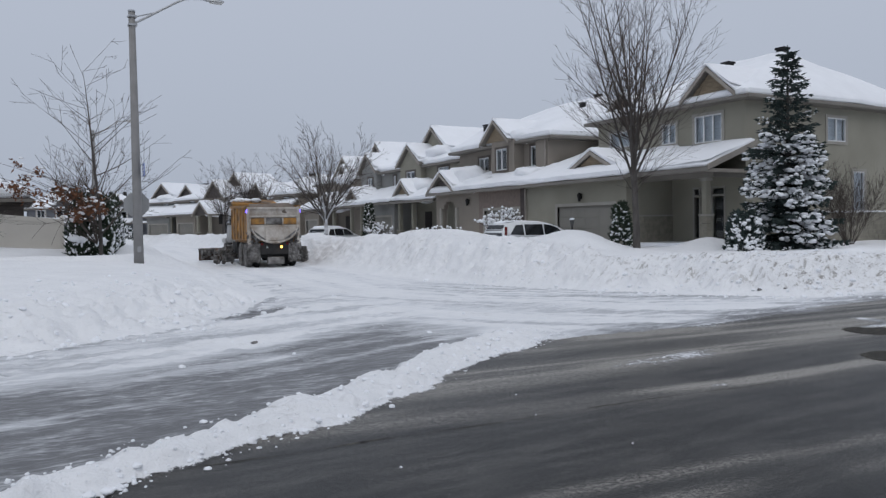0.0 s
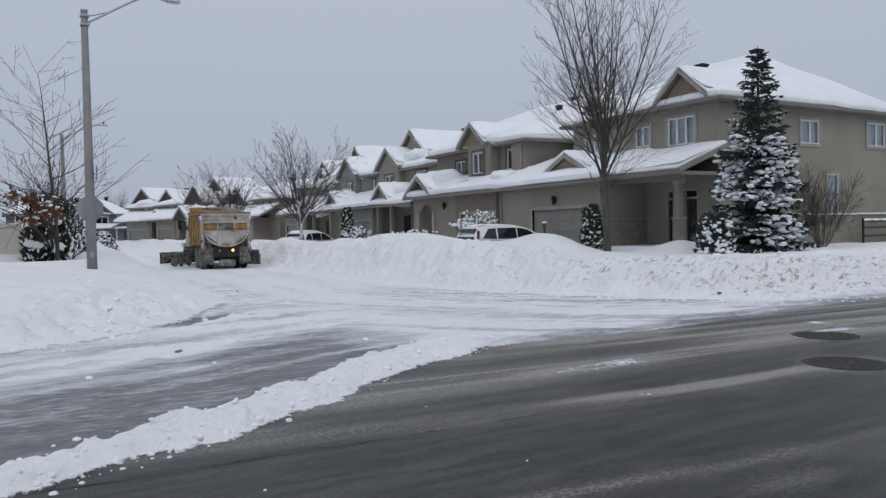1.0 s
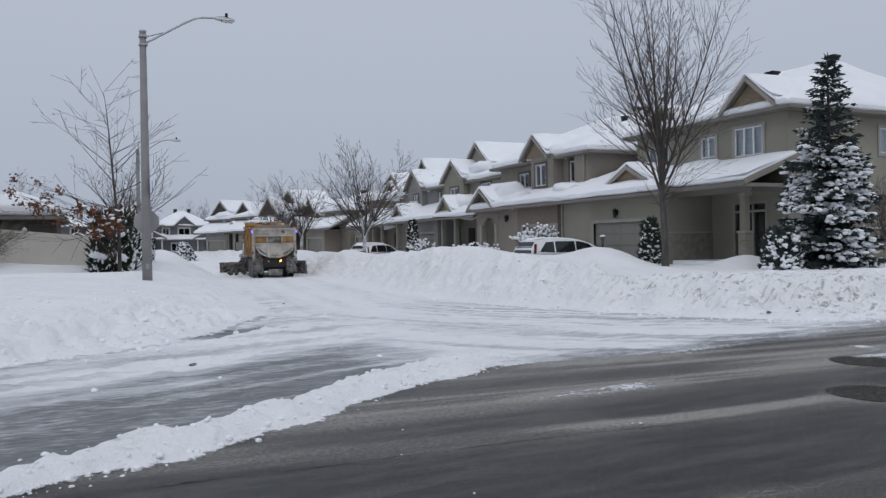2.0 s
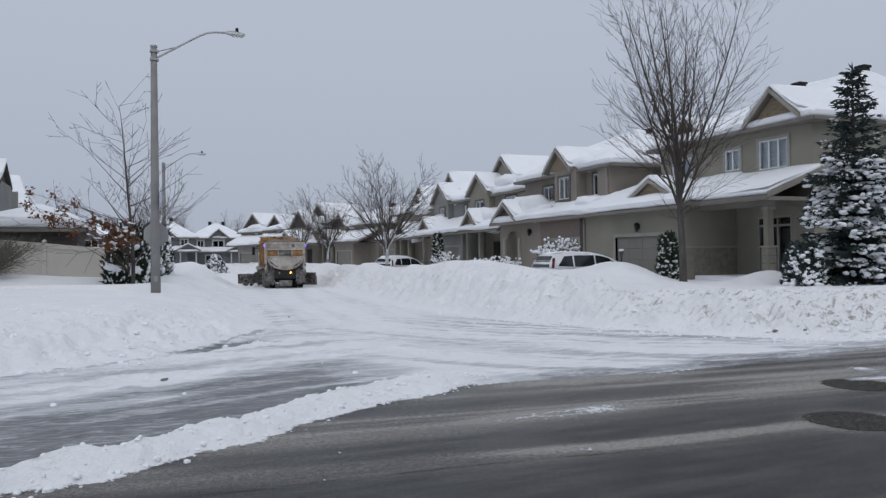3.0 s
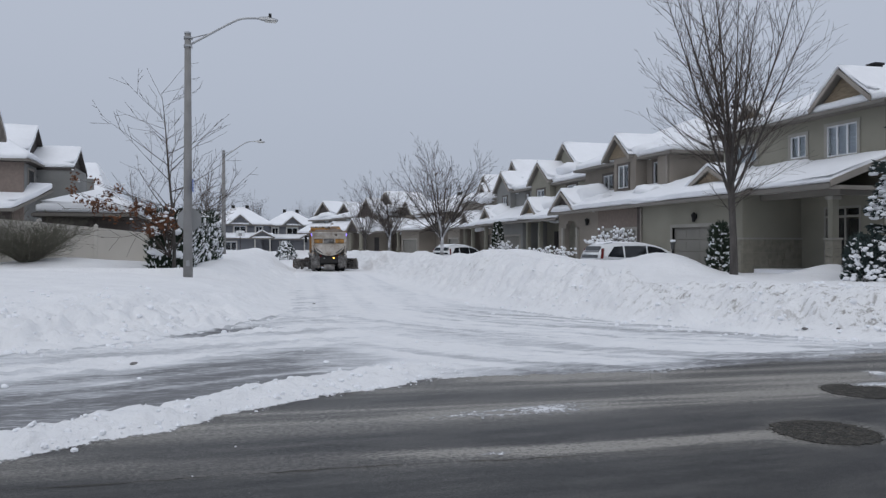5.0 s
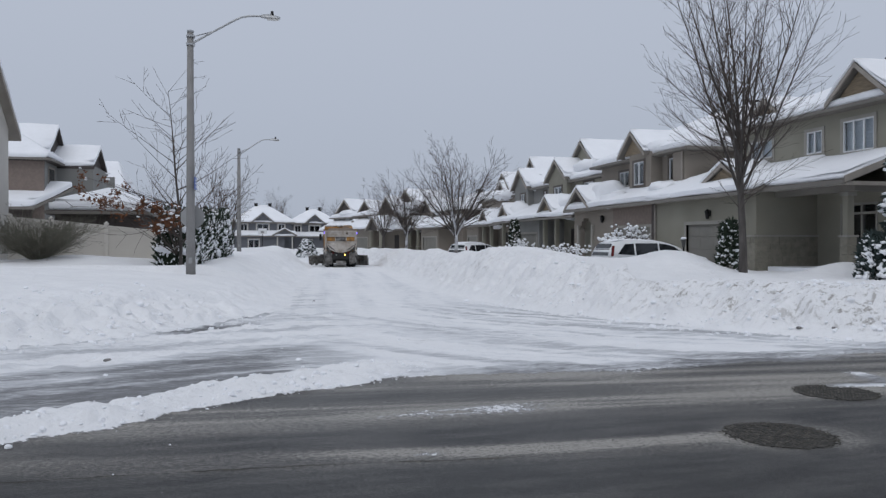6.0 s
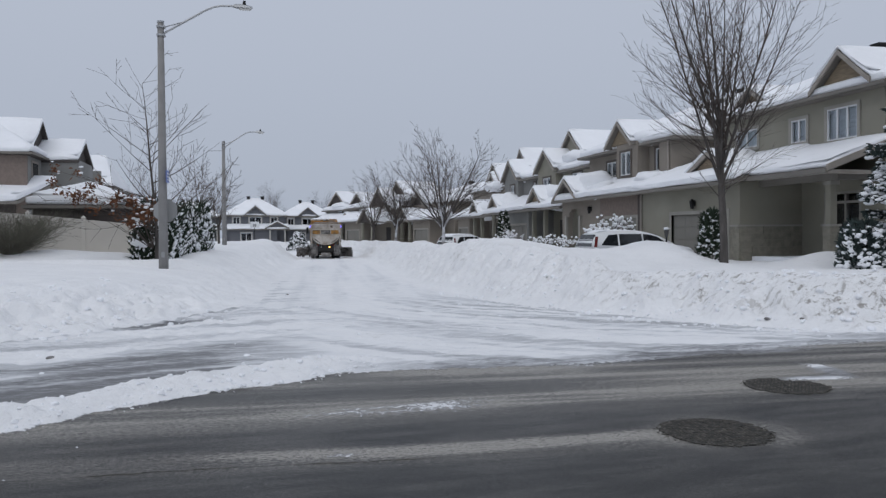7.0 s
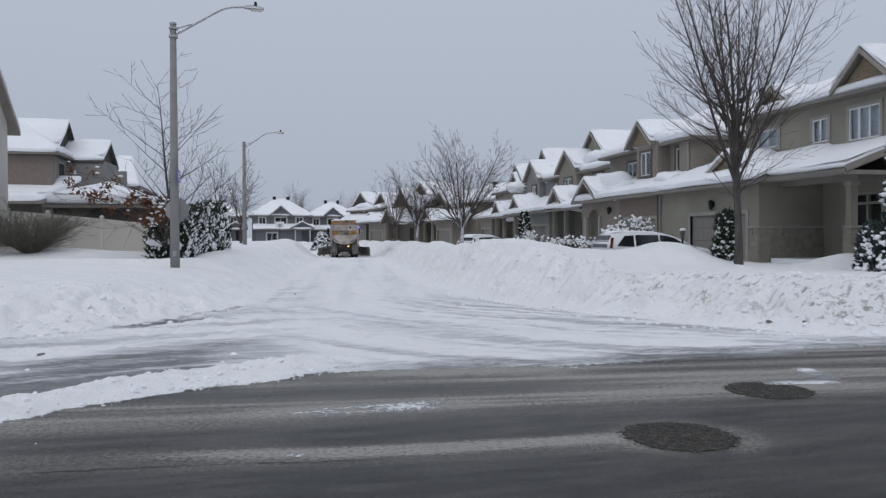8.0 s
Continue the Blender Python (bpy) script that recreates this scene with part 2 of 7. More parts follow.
def hip_roof(house, x0, x1, y0, y1, z, h, inset, axis="y", snow=0.28, seed=0.0, fascia=FASCIA):
    pts = hip_points(x0, x1, y0, y1, z, h, inset, axis)
    roof = part("roof", solid(*pts, *((x, y, z - 0.16) for x, y, _ in pts[:4])), fascia, house, "shingled hip roof with painted fascia")
    e = 0.04
    top = hip_points(x0 + e, x1 - e, y0 + e, y1 - e, z + 0.02, h, inset, axis)
    bm = solid(*top, *((x, y, zz + snow) for x, y, zz in top))
    part("roof_snow", softened(bm, 4, 0.07, 1.6, seed, bevel=0.12), SNOW, roof, "thick smooth snow on the roof", smooth=True)
    bm = bmesh.new()
    for a, b in (((x0, y0), (x0, y1)), ((x0, y0), (x1, y0)), ((x1, y0), (x1, y1)), ((x0, y1), (x1, y1))):
        ox, oy = (-0.07 if a[0] == b[0] == x0 else 0.07 if a[0] == b[0] else 0), (-0.07 if a[1] == b[1] == y0 else 0.07 if a[1] == b[1] else 0)
        box(bm, a[0] + min(ox, 0), a[1] + min(oy, 0), z - 0.13, b[0] + max(ox, 0), b[1] + max(oy, 0), z - 0.01)
    part("gutter", bm, FASCIA, roof, "painted metal gutter")
    return roof


def gable(house, axis, front, back, c, half, z, h, face=SHAKE, over=0.3, snow=0.22, seed=0.0, wall_down=0.0, rake=RAKE):
    """A gable whose face looks to minus axis; the ridge runs from front to back. Face wall set in by over."""
    def P(d, a, w):
        return (d, a, w) if axis == "x" else (a, d, w)
    f2 = front + over
    sl = h / half
    g = part("gable", solid(P(f2, c - half + 0.1, z), P(f2, c + half - 0.1, z), P(f2, c, z + h - 0.1 * sl), P(back, c - half + 0.1, z), P(back, c + half - 0.1, z), P(back, c, z + h - 0.1 * sl)),
             face, house, "gable end with shingled face")
    if wall_down:
        bm = bmesh.new()
        slab(bm, axis, f2, 0.0, -0.3, c - half + 0.1, c + half - 0.1, z - wall_down, z)
        part("gable_wall", bm, STUCCO, g)
    for s in (-1, 1):
        pts = []
        for d in (front, back):
            for a, w in ((c, z + h), (c + s * (half + 0.18), z - 0.18 * sl)):
                pts += [P(d, a, w), P(d, a, w + 0.14)]
        part("gable_roof", solid(*pts), FASCIA, g, "roof slope of the gable")
        pts = []
        for d in (front - 0.03, front + 0.04):
            for a, w in ((c, z + h), (c + s * (half + 0.2), z - 0.2 * sl)):
                pts += [P(d, a, w - 0.06), P(d, a, w + 0.13)]
        part("rake_board", solid(*pts), rake, g, "pale rake board")
        pts = []
        for d in (front - 0.02, back):
            for a, w in ((c, z + h), (c + s * (half + 0.16), z - 0.16 * sl)):
                pts += [P(d, a, w + 0.15), P(d, a, w + 0.13 + snow)]
        part("gable_snow", softened(solid(*pts), 3, 0.05, 1.2, seed + s, bevel=0.07 if snow < 0.25 else 0.11), SNOW, g, "snow on the gable", smooth=True)
    return g


def shed(house, pts_low, pts_high, thick=0.16, snow=0.25, seed=0.0):
    """A roof plane from its eave corners to its upper corners, with a snow layer."""
    allp = [*pts_low, *pts_high]
    r = part("lower_roof", solid(*allp, *((x, y, z - thick) for x, y, z in allp)), FASCIA, house, "low front roof with gutter")
    bm = solid(*((x, y, z + 0.01) for x, y, z in allp), *((x, y, z + snow) for x, y, z in allp))
    part("roof_snow", softened(bm, 4, 0.06, 1.4, seed, bevel=0.1), SNOW, r, "thick snow on the low roof", smooth=True)
    return r


def stone_pillar(house, x0, y0, x1, y1, z0, zs, z1, shaft=STUCCO):
    """Square porch pillar: stone base with cap, stucco shaft, block capital."""
    p = part("pillar", boxed(x0 + 0.06, y0 + 0.06, zs, x1 - 0.06, y1 - 0.06, z1, bevel=0.015), shaft, house, "square stucco porch pillar on a stone base")
    rows = 5
    h = (zs - 0.08 - z0) / rows
    for r in range(rows):
        bm = boxed(x0, y0, z0 + r * h + 0.004, x1, y1, z0 + (r + 1) * h - 0.004, bevel=0.012)
        part("stone", bm, STONE, p)
    part("pillar_cap", boxed(x0 - 0.05, y0 - 0.05, zs - 0.08, x1 + 0.05, y1 + 0.05, zs, bevel=0.015), TRIM, p)
    part("capital", boxed(x0, y0, z1 - 0.14, x1, y1, z1, bevel=0.01), TRIM, p)
    return p


class Rods:
    """Collects tapered rods into one mesh."""

    def __init__(self):
        self.v, self.f = [], []

    def add(self, a, b, ra, rb, sides):
        d = b - a
        side = d.orthogonal().normalized()
        up = d.normalized().cross(side)
        n = len(self.v)
        for p, r in ((a, ra), (b, rb)):
            for k in range(sides):
                w = 2 * math.pi * k / sides
                self.v.append(p + r * (math.cos(w) * side + math.sin(w) * up))
        for k in range(sides):
            j = (k + 1) % sides
            self.f.append((n + k, n + j, n + sides + j, n + sides + k))

    def spindle(self, a, b, r):
        """A thin spray of foliage: pointed at both ends."""
        d = b - a
        side = d.orthogonal().normalized()
        up = d.normalized().cross(side)
        n, m = len(self.v), a + d * 0.35
        self.v += [a, m + side * r, m + up * r, m - side * r, m - up * r, b]
        for k in range(4):
            j = (k + 1) % 4
            self.f += [(n, n + 1 + j, n + 1 + k), (n + 5, n + 1 + k, n + 1 + j)]

    def leaf(self, c, u, w):
        """A small folded leaf."""
        n = len(self.v)
        fold = u.cross(w) * 0.5
        self.v += [c - u, c + w + fold, c + u, c - w + fold]
        self.f += [(n, n + 1, n + 2), (n, n + 2, n + 3)]

    def lump(self, c, rx, ry, rz, rng, rings=5, seg=8, yaw=0.0):
        """An uneven rounded clump."""
        n = len(self.v)
        cy, sy = math.cos(yaw), math.sin(yaw)
        off = Vector((rng.uniform(0, 90), rng.uniform(0, 90), 0))
        for i in range(rings + 1):
            t = math.pi * i / rings
            for k in range(seg):
                w = 2 * math.pi * k / seg
                q = Vector((math.sin(t) * math.cos(w), math.sin(t) * math.sin(w), math.cos(t)))
                s = 1 + 0.34 * noise.noise(q * 1.7 + off) + 0.14 * noise.noise(q * 4 + off)
                x, y, z = q.x * rx * s, q.y * ry * s, q.z * rz * s
                self.v.append(Vector((c.x + x * cy - y * sy, c.y + x * sy + y * cy, c.z + z)))
        for i in range(rings):
            for k in range(seg):
                j = (k + 1) % seg
                self.f.append((n + i * seg + k, n + (i + 1) * seg + k, n + (i + 1) * seg + j, n + i * seg + j))

    def done(self, name, mat, parent, label="", smooth=False, kind=""):
        me = bpy.data.meshes.new(name)
        me.from_pydata(self.v, [], self.f)
        me.materials.append(mat)
        if smooth:
            me.polygons.foreach_set("use_smooth", [True] * len(me.polygons))
        ob = new(name, me)
        ob.parent = parent
        return tagged(ob, label, kind=kind)


# ---- ground: one sheet of road, packed snow and banks ----
def vnoise(x, y, seed=0):
    """Smooth value noise on numpy arrays, -1 to 1."""
    xi, yi = np.floor(x).astype(np.int64), np.floor(y).astype(np.int64)
    fx, fy = x - xi, y - yi
    fx, fy = fx * fx * (3 - 2 * fx), fy * fy * (3 - 2 * fy)

    def h(a, b):
        k = (a * 374761393 + b * 668265263 + seed * 974634777) & 0xFFFFFFFF
        k = ((k ^ (k >> 13)) * 1274126177) & 0xFFFFFFFF
        return ((k ^ (k >> 16)) & 0xFFFF) / 32767.5 - 1

    return (h(xi, yi) * (1 - fx) + h(xi + 1, yi) * fx) * (1 - fy) + (h(xi, yi + 1) * (1 - fx) + h(xi + 1, yi + 1) * fx) * fy


def fnoise(x, y, seed=0, octaves=4):
    return sum(vnoise(x * 2**k, y * 2**k, seed + k) * 0.5**k for k in range(octaves)) / 1.6


def sstep(a, b, v):
    t = np.clip((v - a) / (b - a), 0, 1)
    return t * t * (3 - 2 * t)


# road edges: the foot of the snow banks on either side of the side street
LEFT_EDGE = [(-200, 6.5), (-20, 9.6), (0, 10.6), (1.6, 11.1), (2.7, 11.6), (3.7, 12.3), (4.7, 13.1), (5.6, 14.2), (6.9, 16.6), (7.7, 20.0), (8.3, 26), (9.3, 36), (10.4, 47), (11.3, 58), (11.6, 75), (9, 92), (0, 99), (-60, 100)]
RIGHT_EDGE = [(200, 9.6), (25, 9.0), (18.5, 8.95), (17.3, 9.1), (16.0, 9.75), (15.2, 10.8), (14.75, 11.8), (14.2, 12.9), (13.55, 14.6), (13.0, 16.6), (12.8, 20), (12.9, 24), (13.5, 32), (14.7, 45), (16.2, 60), (16.8, 80), (16.5, 102), (-60, 106)]
CLEAR_EDGE = [(-200, -40), (-8, 0.9), (0, 3.5), (1.6, 4.25), (2.26, 4.63), (2.66, 4.93), (3.1, 5.12), (3.6, 5.34), (4.1, 5.48), (4.5, 5.74), (4.95, 6.12), (5.45, 6.28), (6.05, 6.88), (6.6, 7.25), (7.35, 7.55), (7.87, 7.82), (8.3, 8.12), (8.8, 8.2), (9.8, 8.05), (11.1, 7.74), (11.9, 7.86), (12.4, 8.08), (13.5, 8.25), (15.1, 8.4), (16.5, 8.45), (25, 8.4), (200, 8.7)]
MOUNDS = [  # x, y, height, half width in x and y
    (16.1, 22.4, 0.36, 2.3, 3.0), (21.0, 22.8, 0.74, 1.5, 1.7), (18.4, 24.0, 0.45, 2.2, 2.4), (26.6, 21.3, 0.45, 1.6, 1.0), (19.0, 40.0, 0.15, 2.0, 3.0), (16.4, 29.5, 0.2, 1.5, 3.0),
    (4.0, 33.0, 0.15, 2.0, 3.0), (1.5, 21.5, 0.12, 2.5, 2.0), (12.6, 84.0, 0.5, 2.0, 4.0), (9.5, 66.0, 0.4, 2.0, 3.0), (24.5, 14.0, 0.1, 3.0, 2.0), (4.2, 21.2, 0.06, 2.0, 1.2), (0.6, 28.6, 0.30, 2.3, 1.6), (4.3, 26.8, -0.32, 1.1, 1.3)]


def edge_distance(px, py, line):
    """Distance to a polyline and the arc length of the nearest place."""
    best, arc, run = np.full(px.shape, 1e9), np.zeros(px.shape), 0.0
    for (ax, ay), (bx, by) in zip(line, line[1:]):
        dx, dy = bx - ax, by - ay
        n = math.hypot(dx, dy)
        s = np.clip(((px - ax) * dx + (py - ay) * dy) / n**2, 0, 1)
        d = np.hypot(px - ax - s * dx, py - ay - s * dy)
        near = d < best
        best, arc = np.where(near, d, best), np.where(near, run + s * n, arc)
        run += n
    return best, arc


def inside(px, py, ring):
    odd = np.zeros(px.shape, bool)
    for (ax, ay), (bx, by) in zip(ring, ring[1:] + ring[:1]):
        if ay == by:
            continue
        cross = ((ay > py) != (by > py)) & (px < (bx - ax) * (py - ay) / (by - ay) + ax)
        odd ^= cross
    return odd


ROAD_RING = LEFT_EDGE + RIGHT_EDGE[::-1] + [(200, -8), (-200, -8)]


def ground_at(px, py):
    """Height, snow cover (0 asphalt, 1 snow), dirt, salt (with painted sheen) and wheel scraping of the ground at
    arrays of places.
    """
    px, py = np.asarray(px, float), np.asarray(py, float)
    wob = 0.28 * fnoise(px * 0.9, py * 0.9, 3)
    dl, _ = edge_distance(px, py, LEFT_EDGE)
    dr, _ = edge_distance(px, py, RIGHT_EDGE)
    on = inside(px, py, ROAD_RING)
    d = np.where(on, -1, 1) * np.minimum(dl, dr) + wob
    left = dl < dr
    near = py < 19.0
    main_right = (px > 15.0) & (py < 22)
    # banks
    out = np.clip(d, 0, None)
    lumps = fnoise(px * 0.55, py * 0.55, 11, 4)
    chunk = fnoise(px * 2.3, py * 2.3, 21, 4)
    h_left = np.where(py < 24, 0.70 * sstep(-0.2, 2.9, out) + 0.16 * sstep(2.6, 8.0, out), 0.95 * sstep(0, 3.0, out) + 0.25 * sstep(26, 48, py) * sstep(0, 2.0, out))
    hb = np.where(main_right, 0.84 + 0.12 * lumps, 1.16 + 0.16 * lumps)
    lawn = 0.55
    h_right = np.where(out < 2.3, hb * sstep(-0.25, 2.3, out), lawn + (hb - lawn) * (1 - sstep(2.3, 5.2, out)))
    h = np.where(left, h_left, h_right)
    for mx, my, mh, wx, wy in MOUNDS:
        h = h + np.where(d > 0, mh * np.exp(-(((px - mx) / wx) ** 2) - ((py - my) / wy) ** 2), 0) * sstep(0, 1.5, out)
    rough = sstep(0.05, 0.7, out) * (1 - 0.88 * sstep(1.3, 2.4, out))
    rough = np.where(left & (py > 17), rough * 0.35, rough)
    rough = np.where(left, rough * 0.85, rough)
    h = h + rough * (0.20 * chunk + 0.21 * np.abs(fnoise(px * 3.4, py * 3.4, 31, 4))) + 0.06 * lumps * sstep(0, 2, out)
    h = h * sstep(-0.15, 0.5, d + 0.1)
    # ridge left by the plough, between clear asphalt and the scraped lane
    cy = np.interp(px, [p[0] for p in CLEAR_EDGE], [p[1] for p in CLEAR_EDGE])
    v = (py - cy) + 0.17 * fnoise(px * 1.5, py * 1.5, 41) + 0.06 * fnoise(px * 6, py * 6, 43)
    width = np.interp(px, [0, 3, 4, 6, 8, 9.5], [0.5, 0.52, 0.72, 0.88, 0.95, 0.8])
    fade = 1 - sstep(7.6, 9.4, px)
    bump_r = np.clip(np.sin(np.clip((v - 0.09) / width, 0, 1) * np.pi), 0, 1) ** 0.6 * fade
    h = h + bump_r * (0.08 + 0.055 * fnoise(px * 1.8, py * 1.8, 51) + 0.10 * np.abs(fnoise(px * 5, py * 5, 53, 4)))
    # streaks of the wheels: straight on the scraped lane, curved round the corner
    wx, wy = px + 0.5 * fnoise(px * 0.5, py * 0.5, 65, 3), py + 0.22 * fnoise(px * 0.8, py * 0.8, 67, 3)
    s_line = 0.6 * fnoise((wx + 0.3 * wy) * 0.28, (wy - 0.34 * wx) * 2.6, 61, 5) + 0.55 * fnoise(px * 0.55, py * 0.8, 69, 4)
    rr, aa = np.hypot(px - 21.5, py - 21.0), np.arctan2(py - 21.0, px - 21.5)
    rr = rr + 0.5 * fnoise(px * 0.35, py * 0.35, 75, 3)
    s_arc = fnoise(aa * 3.2, rr * 3.4, 71, 5)
    s_main = fnoise(px * 0.10, (py + 0.05 * px) * 3.4, 81, 4)
    soft = 0.04 + 0.30 * sstep(8.8, 11.5, px)
    cover = sstep(-soft, soft, v + (soft - 0.04) * 1.4 * s_main)
    lane_top = np.interp(px, [-20, 2.1, 3.3, 4.6, 5.9, 7.0, 8.6], [8.2, 8.9, 9.0, 9.45, 10.4, 11.1, 11.4])
    lane_low = cy + width * 0.92
    lane = sstep(0, 0.2, py - lane_low) * (1 - sstep(-0.5, 0.6, py - lane_top)) * (1 - sstep(6.4, 8.6, px))
    upper = sstep(0.0, 0.6, py - lane_top) * (1 - sstep(7.5, 9.5, px)) * (d < 0)
    swath = np.exp(-(((rr - 10.1) / 2.2) ** 2))
    arc_zone = sstep(7.0, 10.0, px) * (v > 0.15) * (d < 0.05)
    h = h + 0.07 * upper * np.abs(fnoise(px * 3.2, py * 3.2, 57, 4))
    h = h + 0.028 * arc_zone * np.abs(fnoise(px * 2.6, py * 2.6, 58, 4)) * (d < -0.2)
    grey = lane * (0.74 + 1.05 * s_line) + upper * np.clip(0.04 + 0.32 * fnoise((px + 0.2 * py) * 0.3, (py - 0.24 * px) * 2.2, 63, 5), 0, 1)
    s_street = fnoise((px - 0.1 * py) * 2.6, py * 0.10, 77, 4)
    grey = grey + (d < -0.2) * sstep(14, 19, py) * np.clip(0.03 + 0.10 * s_street, 0, 0.3)
    grey = grey + arc_zone * np.clip(0.05 + 0.16 * swath + 0.42 * s_arc, 0, 0.7) * (1 - 0.85 * sstep(13.5, 20, py))
    grey = grey + (left & (py < 17) & (d > -0.5)) * np.exp(-((d + 0.12) / 0.10) ** 2) * np.clip(0.1 + 1.0 * fnoise(px * 0.5, py * 0.5, 59, 2), 0, 0.28)
    # ragged edge on the right, where traffic has carried the snow off in streaks
    fringe = (1 - sstep(-0.2, 1.0, v)) * sstep(8.6, 11.0, px)
    grey = grey + fringe * np.clip(0.55 + 1.3 * s_main, 0, 1)
    fan = np.exp(-(((px - 9.9) / 1.35) ** 2) - ((v + 0.16) / 0.30) ** 2)
    grey = grey + 0.55 * fan * (v > 0)
    # patch of bared pavement at the left corner
    q0, q1 = (px - 4.85) * 0.77 + (py - 13.2) * 0.64, -(px - 4.85) * 0.64 + (py - 13.2) * 0.77
    bare = sstep(0, 1.0, q0) * (1 - sstep(2.0, 2.7, q0)) * (1 - sstep(0.12, 0.40, np.abs(q1) + 0.30 * fnoise(q0 * 1.6, q1 * 5, 95)))
    # thin frozen patches on the asphalt
    thin = np.exp(-(((px - 8.65) / 0.85) ** 4) - ((py - 6.12 - 0.05 * (px - 8.6)) / (0.11 + 0.06 * (px - 7.7))) ** 2 * (px > 7.4))
    cover = cover + (v <= 0) * thin * np.clip(0.68 + 1.1 * fnoise(px * 2.0, py * 13, 91), 0, 0.72)
    wet = np.maximum(np.exp(-(((px - 13.4) / 0.45) ** 4) - ((py - 6.3 + 0.1 * (px - 13.4)) / 0.11) ** 2),
                     np.exp(-(((px - 13.85) * 0.3 + (py - 6.7) * 0.95) / 0.42) ** 4 - (((px - 13.85) * 0.95 - (py - 6.7) * 0.3) / 0.15) ** 2))
    cover = cover + (v <= 0) * wet * np.clip(1.0 + 0.5 * fnoise(px * 4, py * 4, 93), 0, 1.2)
    cover = cover + (v <= 0) * 0.6 * np.exp(-(((px - 7.93) / 0.12) ** 2) - ((py - 4.74) / 0.05) ** 2)
    cover = np.where((d > -0.1) & (h > 0.05), np.maximum(cover, 1.0), cover)
    # sand and salt: a bright narrow trail that ends at the manhole, a dull broad one, thin lines further out
    curve = np.interp(px, [0, 4.5, 5.5, 6.7, 7.2, 8.1, 9.0, 10.5, 16], [6.0, 5.34, 5.08, 4.94, 4.86, 4.72, 4.66, 4.6, 4.1])
    off = py - curve + 0.06 * fnoise(px * 0.9, py * 0.9, 97)
    trail = np.exp(-((off - 0.08) / 0.12) ** 2) * sstep(6.2, 8.6, px) * (1 - sstep(10.0, 10.9, px)) * np.clip(0.95 + 0.8 * s_main, 0.4, 1.2)
    broad = np.exp(-(((off + 0.06) / 0.30) ** 4)) * np.clip(0.62 + 0.5 * s_main, 0.1, 1) * (1 - 0.6 * sstep(10.5, 12.5, px))
    ring = np.exp(-((np.hypot(px - 10.97, py - 4.56) - 0.50) / 0.16) ** 2)
    s_thin = fnoise(px * 0.16, (py + 0.09 * px) * 5.5, 83, 3)
    lines = np.clip(1.7 * s_thin - 0.30, 0, 1) * sstep(8.5, 11.5, px) * sstep(4.9, 5.6, py)
    lines = lines + 0.5 * np.clip(1.4 * s_thin - 0.2, 0, 1) * sstep(5.6, 6.4, py)
    film = np.exp(-(((px - 8.7) / 1.1) ** 4) - ((py - 6.2) / 0.22) ** 2)
    # light dusting, raised to paint in the sky sheen on farther asphalt
    worn = (0.52 + 0.45 * sstep(9.5, 12.5, px)) * sstep(4.9, 6.2, py)
    haze = np.exp(-(((px - 12.8) / 1.3) ** 2) - ((py - 6.75) / 0.33) ** 2)
    low_band = np.exp(-((py + 0.1 * (px - 10) - 3.5) / 0.35) ** 2) * sstep(10.5, 12.5, px)
    for line, w, amp in (([(4.66, 3.14), (5.55, 3.06), (6.03, 3.0), (6.5, 2.92), (8.24, 2.75)], 0.11, 1.0), ([(5.15, 2.7), (5.57, 2.64), (6.0, 2.57), (6.8, 2.46)], 0.15, 1.2)):
        at = np.interp(px, [p[0] for p in line], [p[1] for p in line])
        broad = broad + amp * np.exp(-((py - at) / w) ** 2) * sstep(line[0][0] - 1.5, line[0][0] - 0.3, px) * (1 - sstep(line[-1][0], line[-1][0] + 3, px)) * np.clip(0.8 + 0.8 * fnoise(px * 0.8, py * 2, 89, 3), 0, 1.2)
    salt = (v <= 0.15) * (1.35 * trail + 0.5 * broad + 0.32 * ring * np.clip(0.7 + 1.5 * fnoise(px * 2.2, py * 2.2, 99, 3), 0, 1) + 0.75 * lines + 1.1 * fan + 0.75 * film * np.clip(0.7 + s_thin, 0, 1) + worn * np.clip(0.6 + 0.75 * s_thin, 0, 1) + 0.55 * haze * np.clip(0.6 + s_thin, 0, 1) + 0.1 * low_band)
    # dirt thrown on the lower banks
    speck = np.clip(0.6 + 0.9 * fnoise(px * 0.8, py * 0.8, 105, 3), 0, 1)
    dirt = np.where(~left, sstep(0.0, 0.7, out) * (1 - sstep(2.0, 3.0, out)) * np.where(main_right, 1.15 * speck * sstep(14.0, 17, px) + 0.4 * speck, 0.45 * speck), 0)
    dirt = dirt + np.where(left & near, sstep(-0.4, 0.2, out) * (1 - sstep(0.6, 1.8, out)) * np.clip(fnoise(px * 2.2, py * 2.2, 103, 4) * 1.5 - 0.15, 0, 1) * 0.6, 0)
    foot = np.exp(-((d + 0.02) / 0.10) ** 2) * np.clip(fnoise(px * 1.3, py * 1.3, 107, 3) * 1.8, 0, 1)
    dirt = dirt + np.where(~left & (py < 18), 0.8 * foot, 0.3 * foot) + 0.3 * fringe * np.clip(s_main + 0.2, 0, 1) + 0.7 * fan * (v > 0)
    h = h + np.where(d < 0, 0.018 * np.clip(cover, 0, 1) * (1 + fnoise(px * 4, py * 4, 111)), 0)
    h = h - 0.03 * bare
    return h, np.clip(cover, 0, 1), np.clip(dirt, 0, 1), np.clip(salt, 0, 1), np.clip(grey + bare * 1.1, 0, 1)


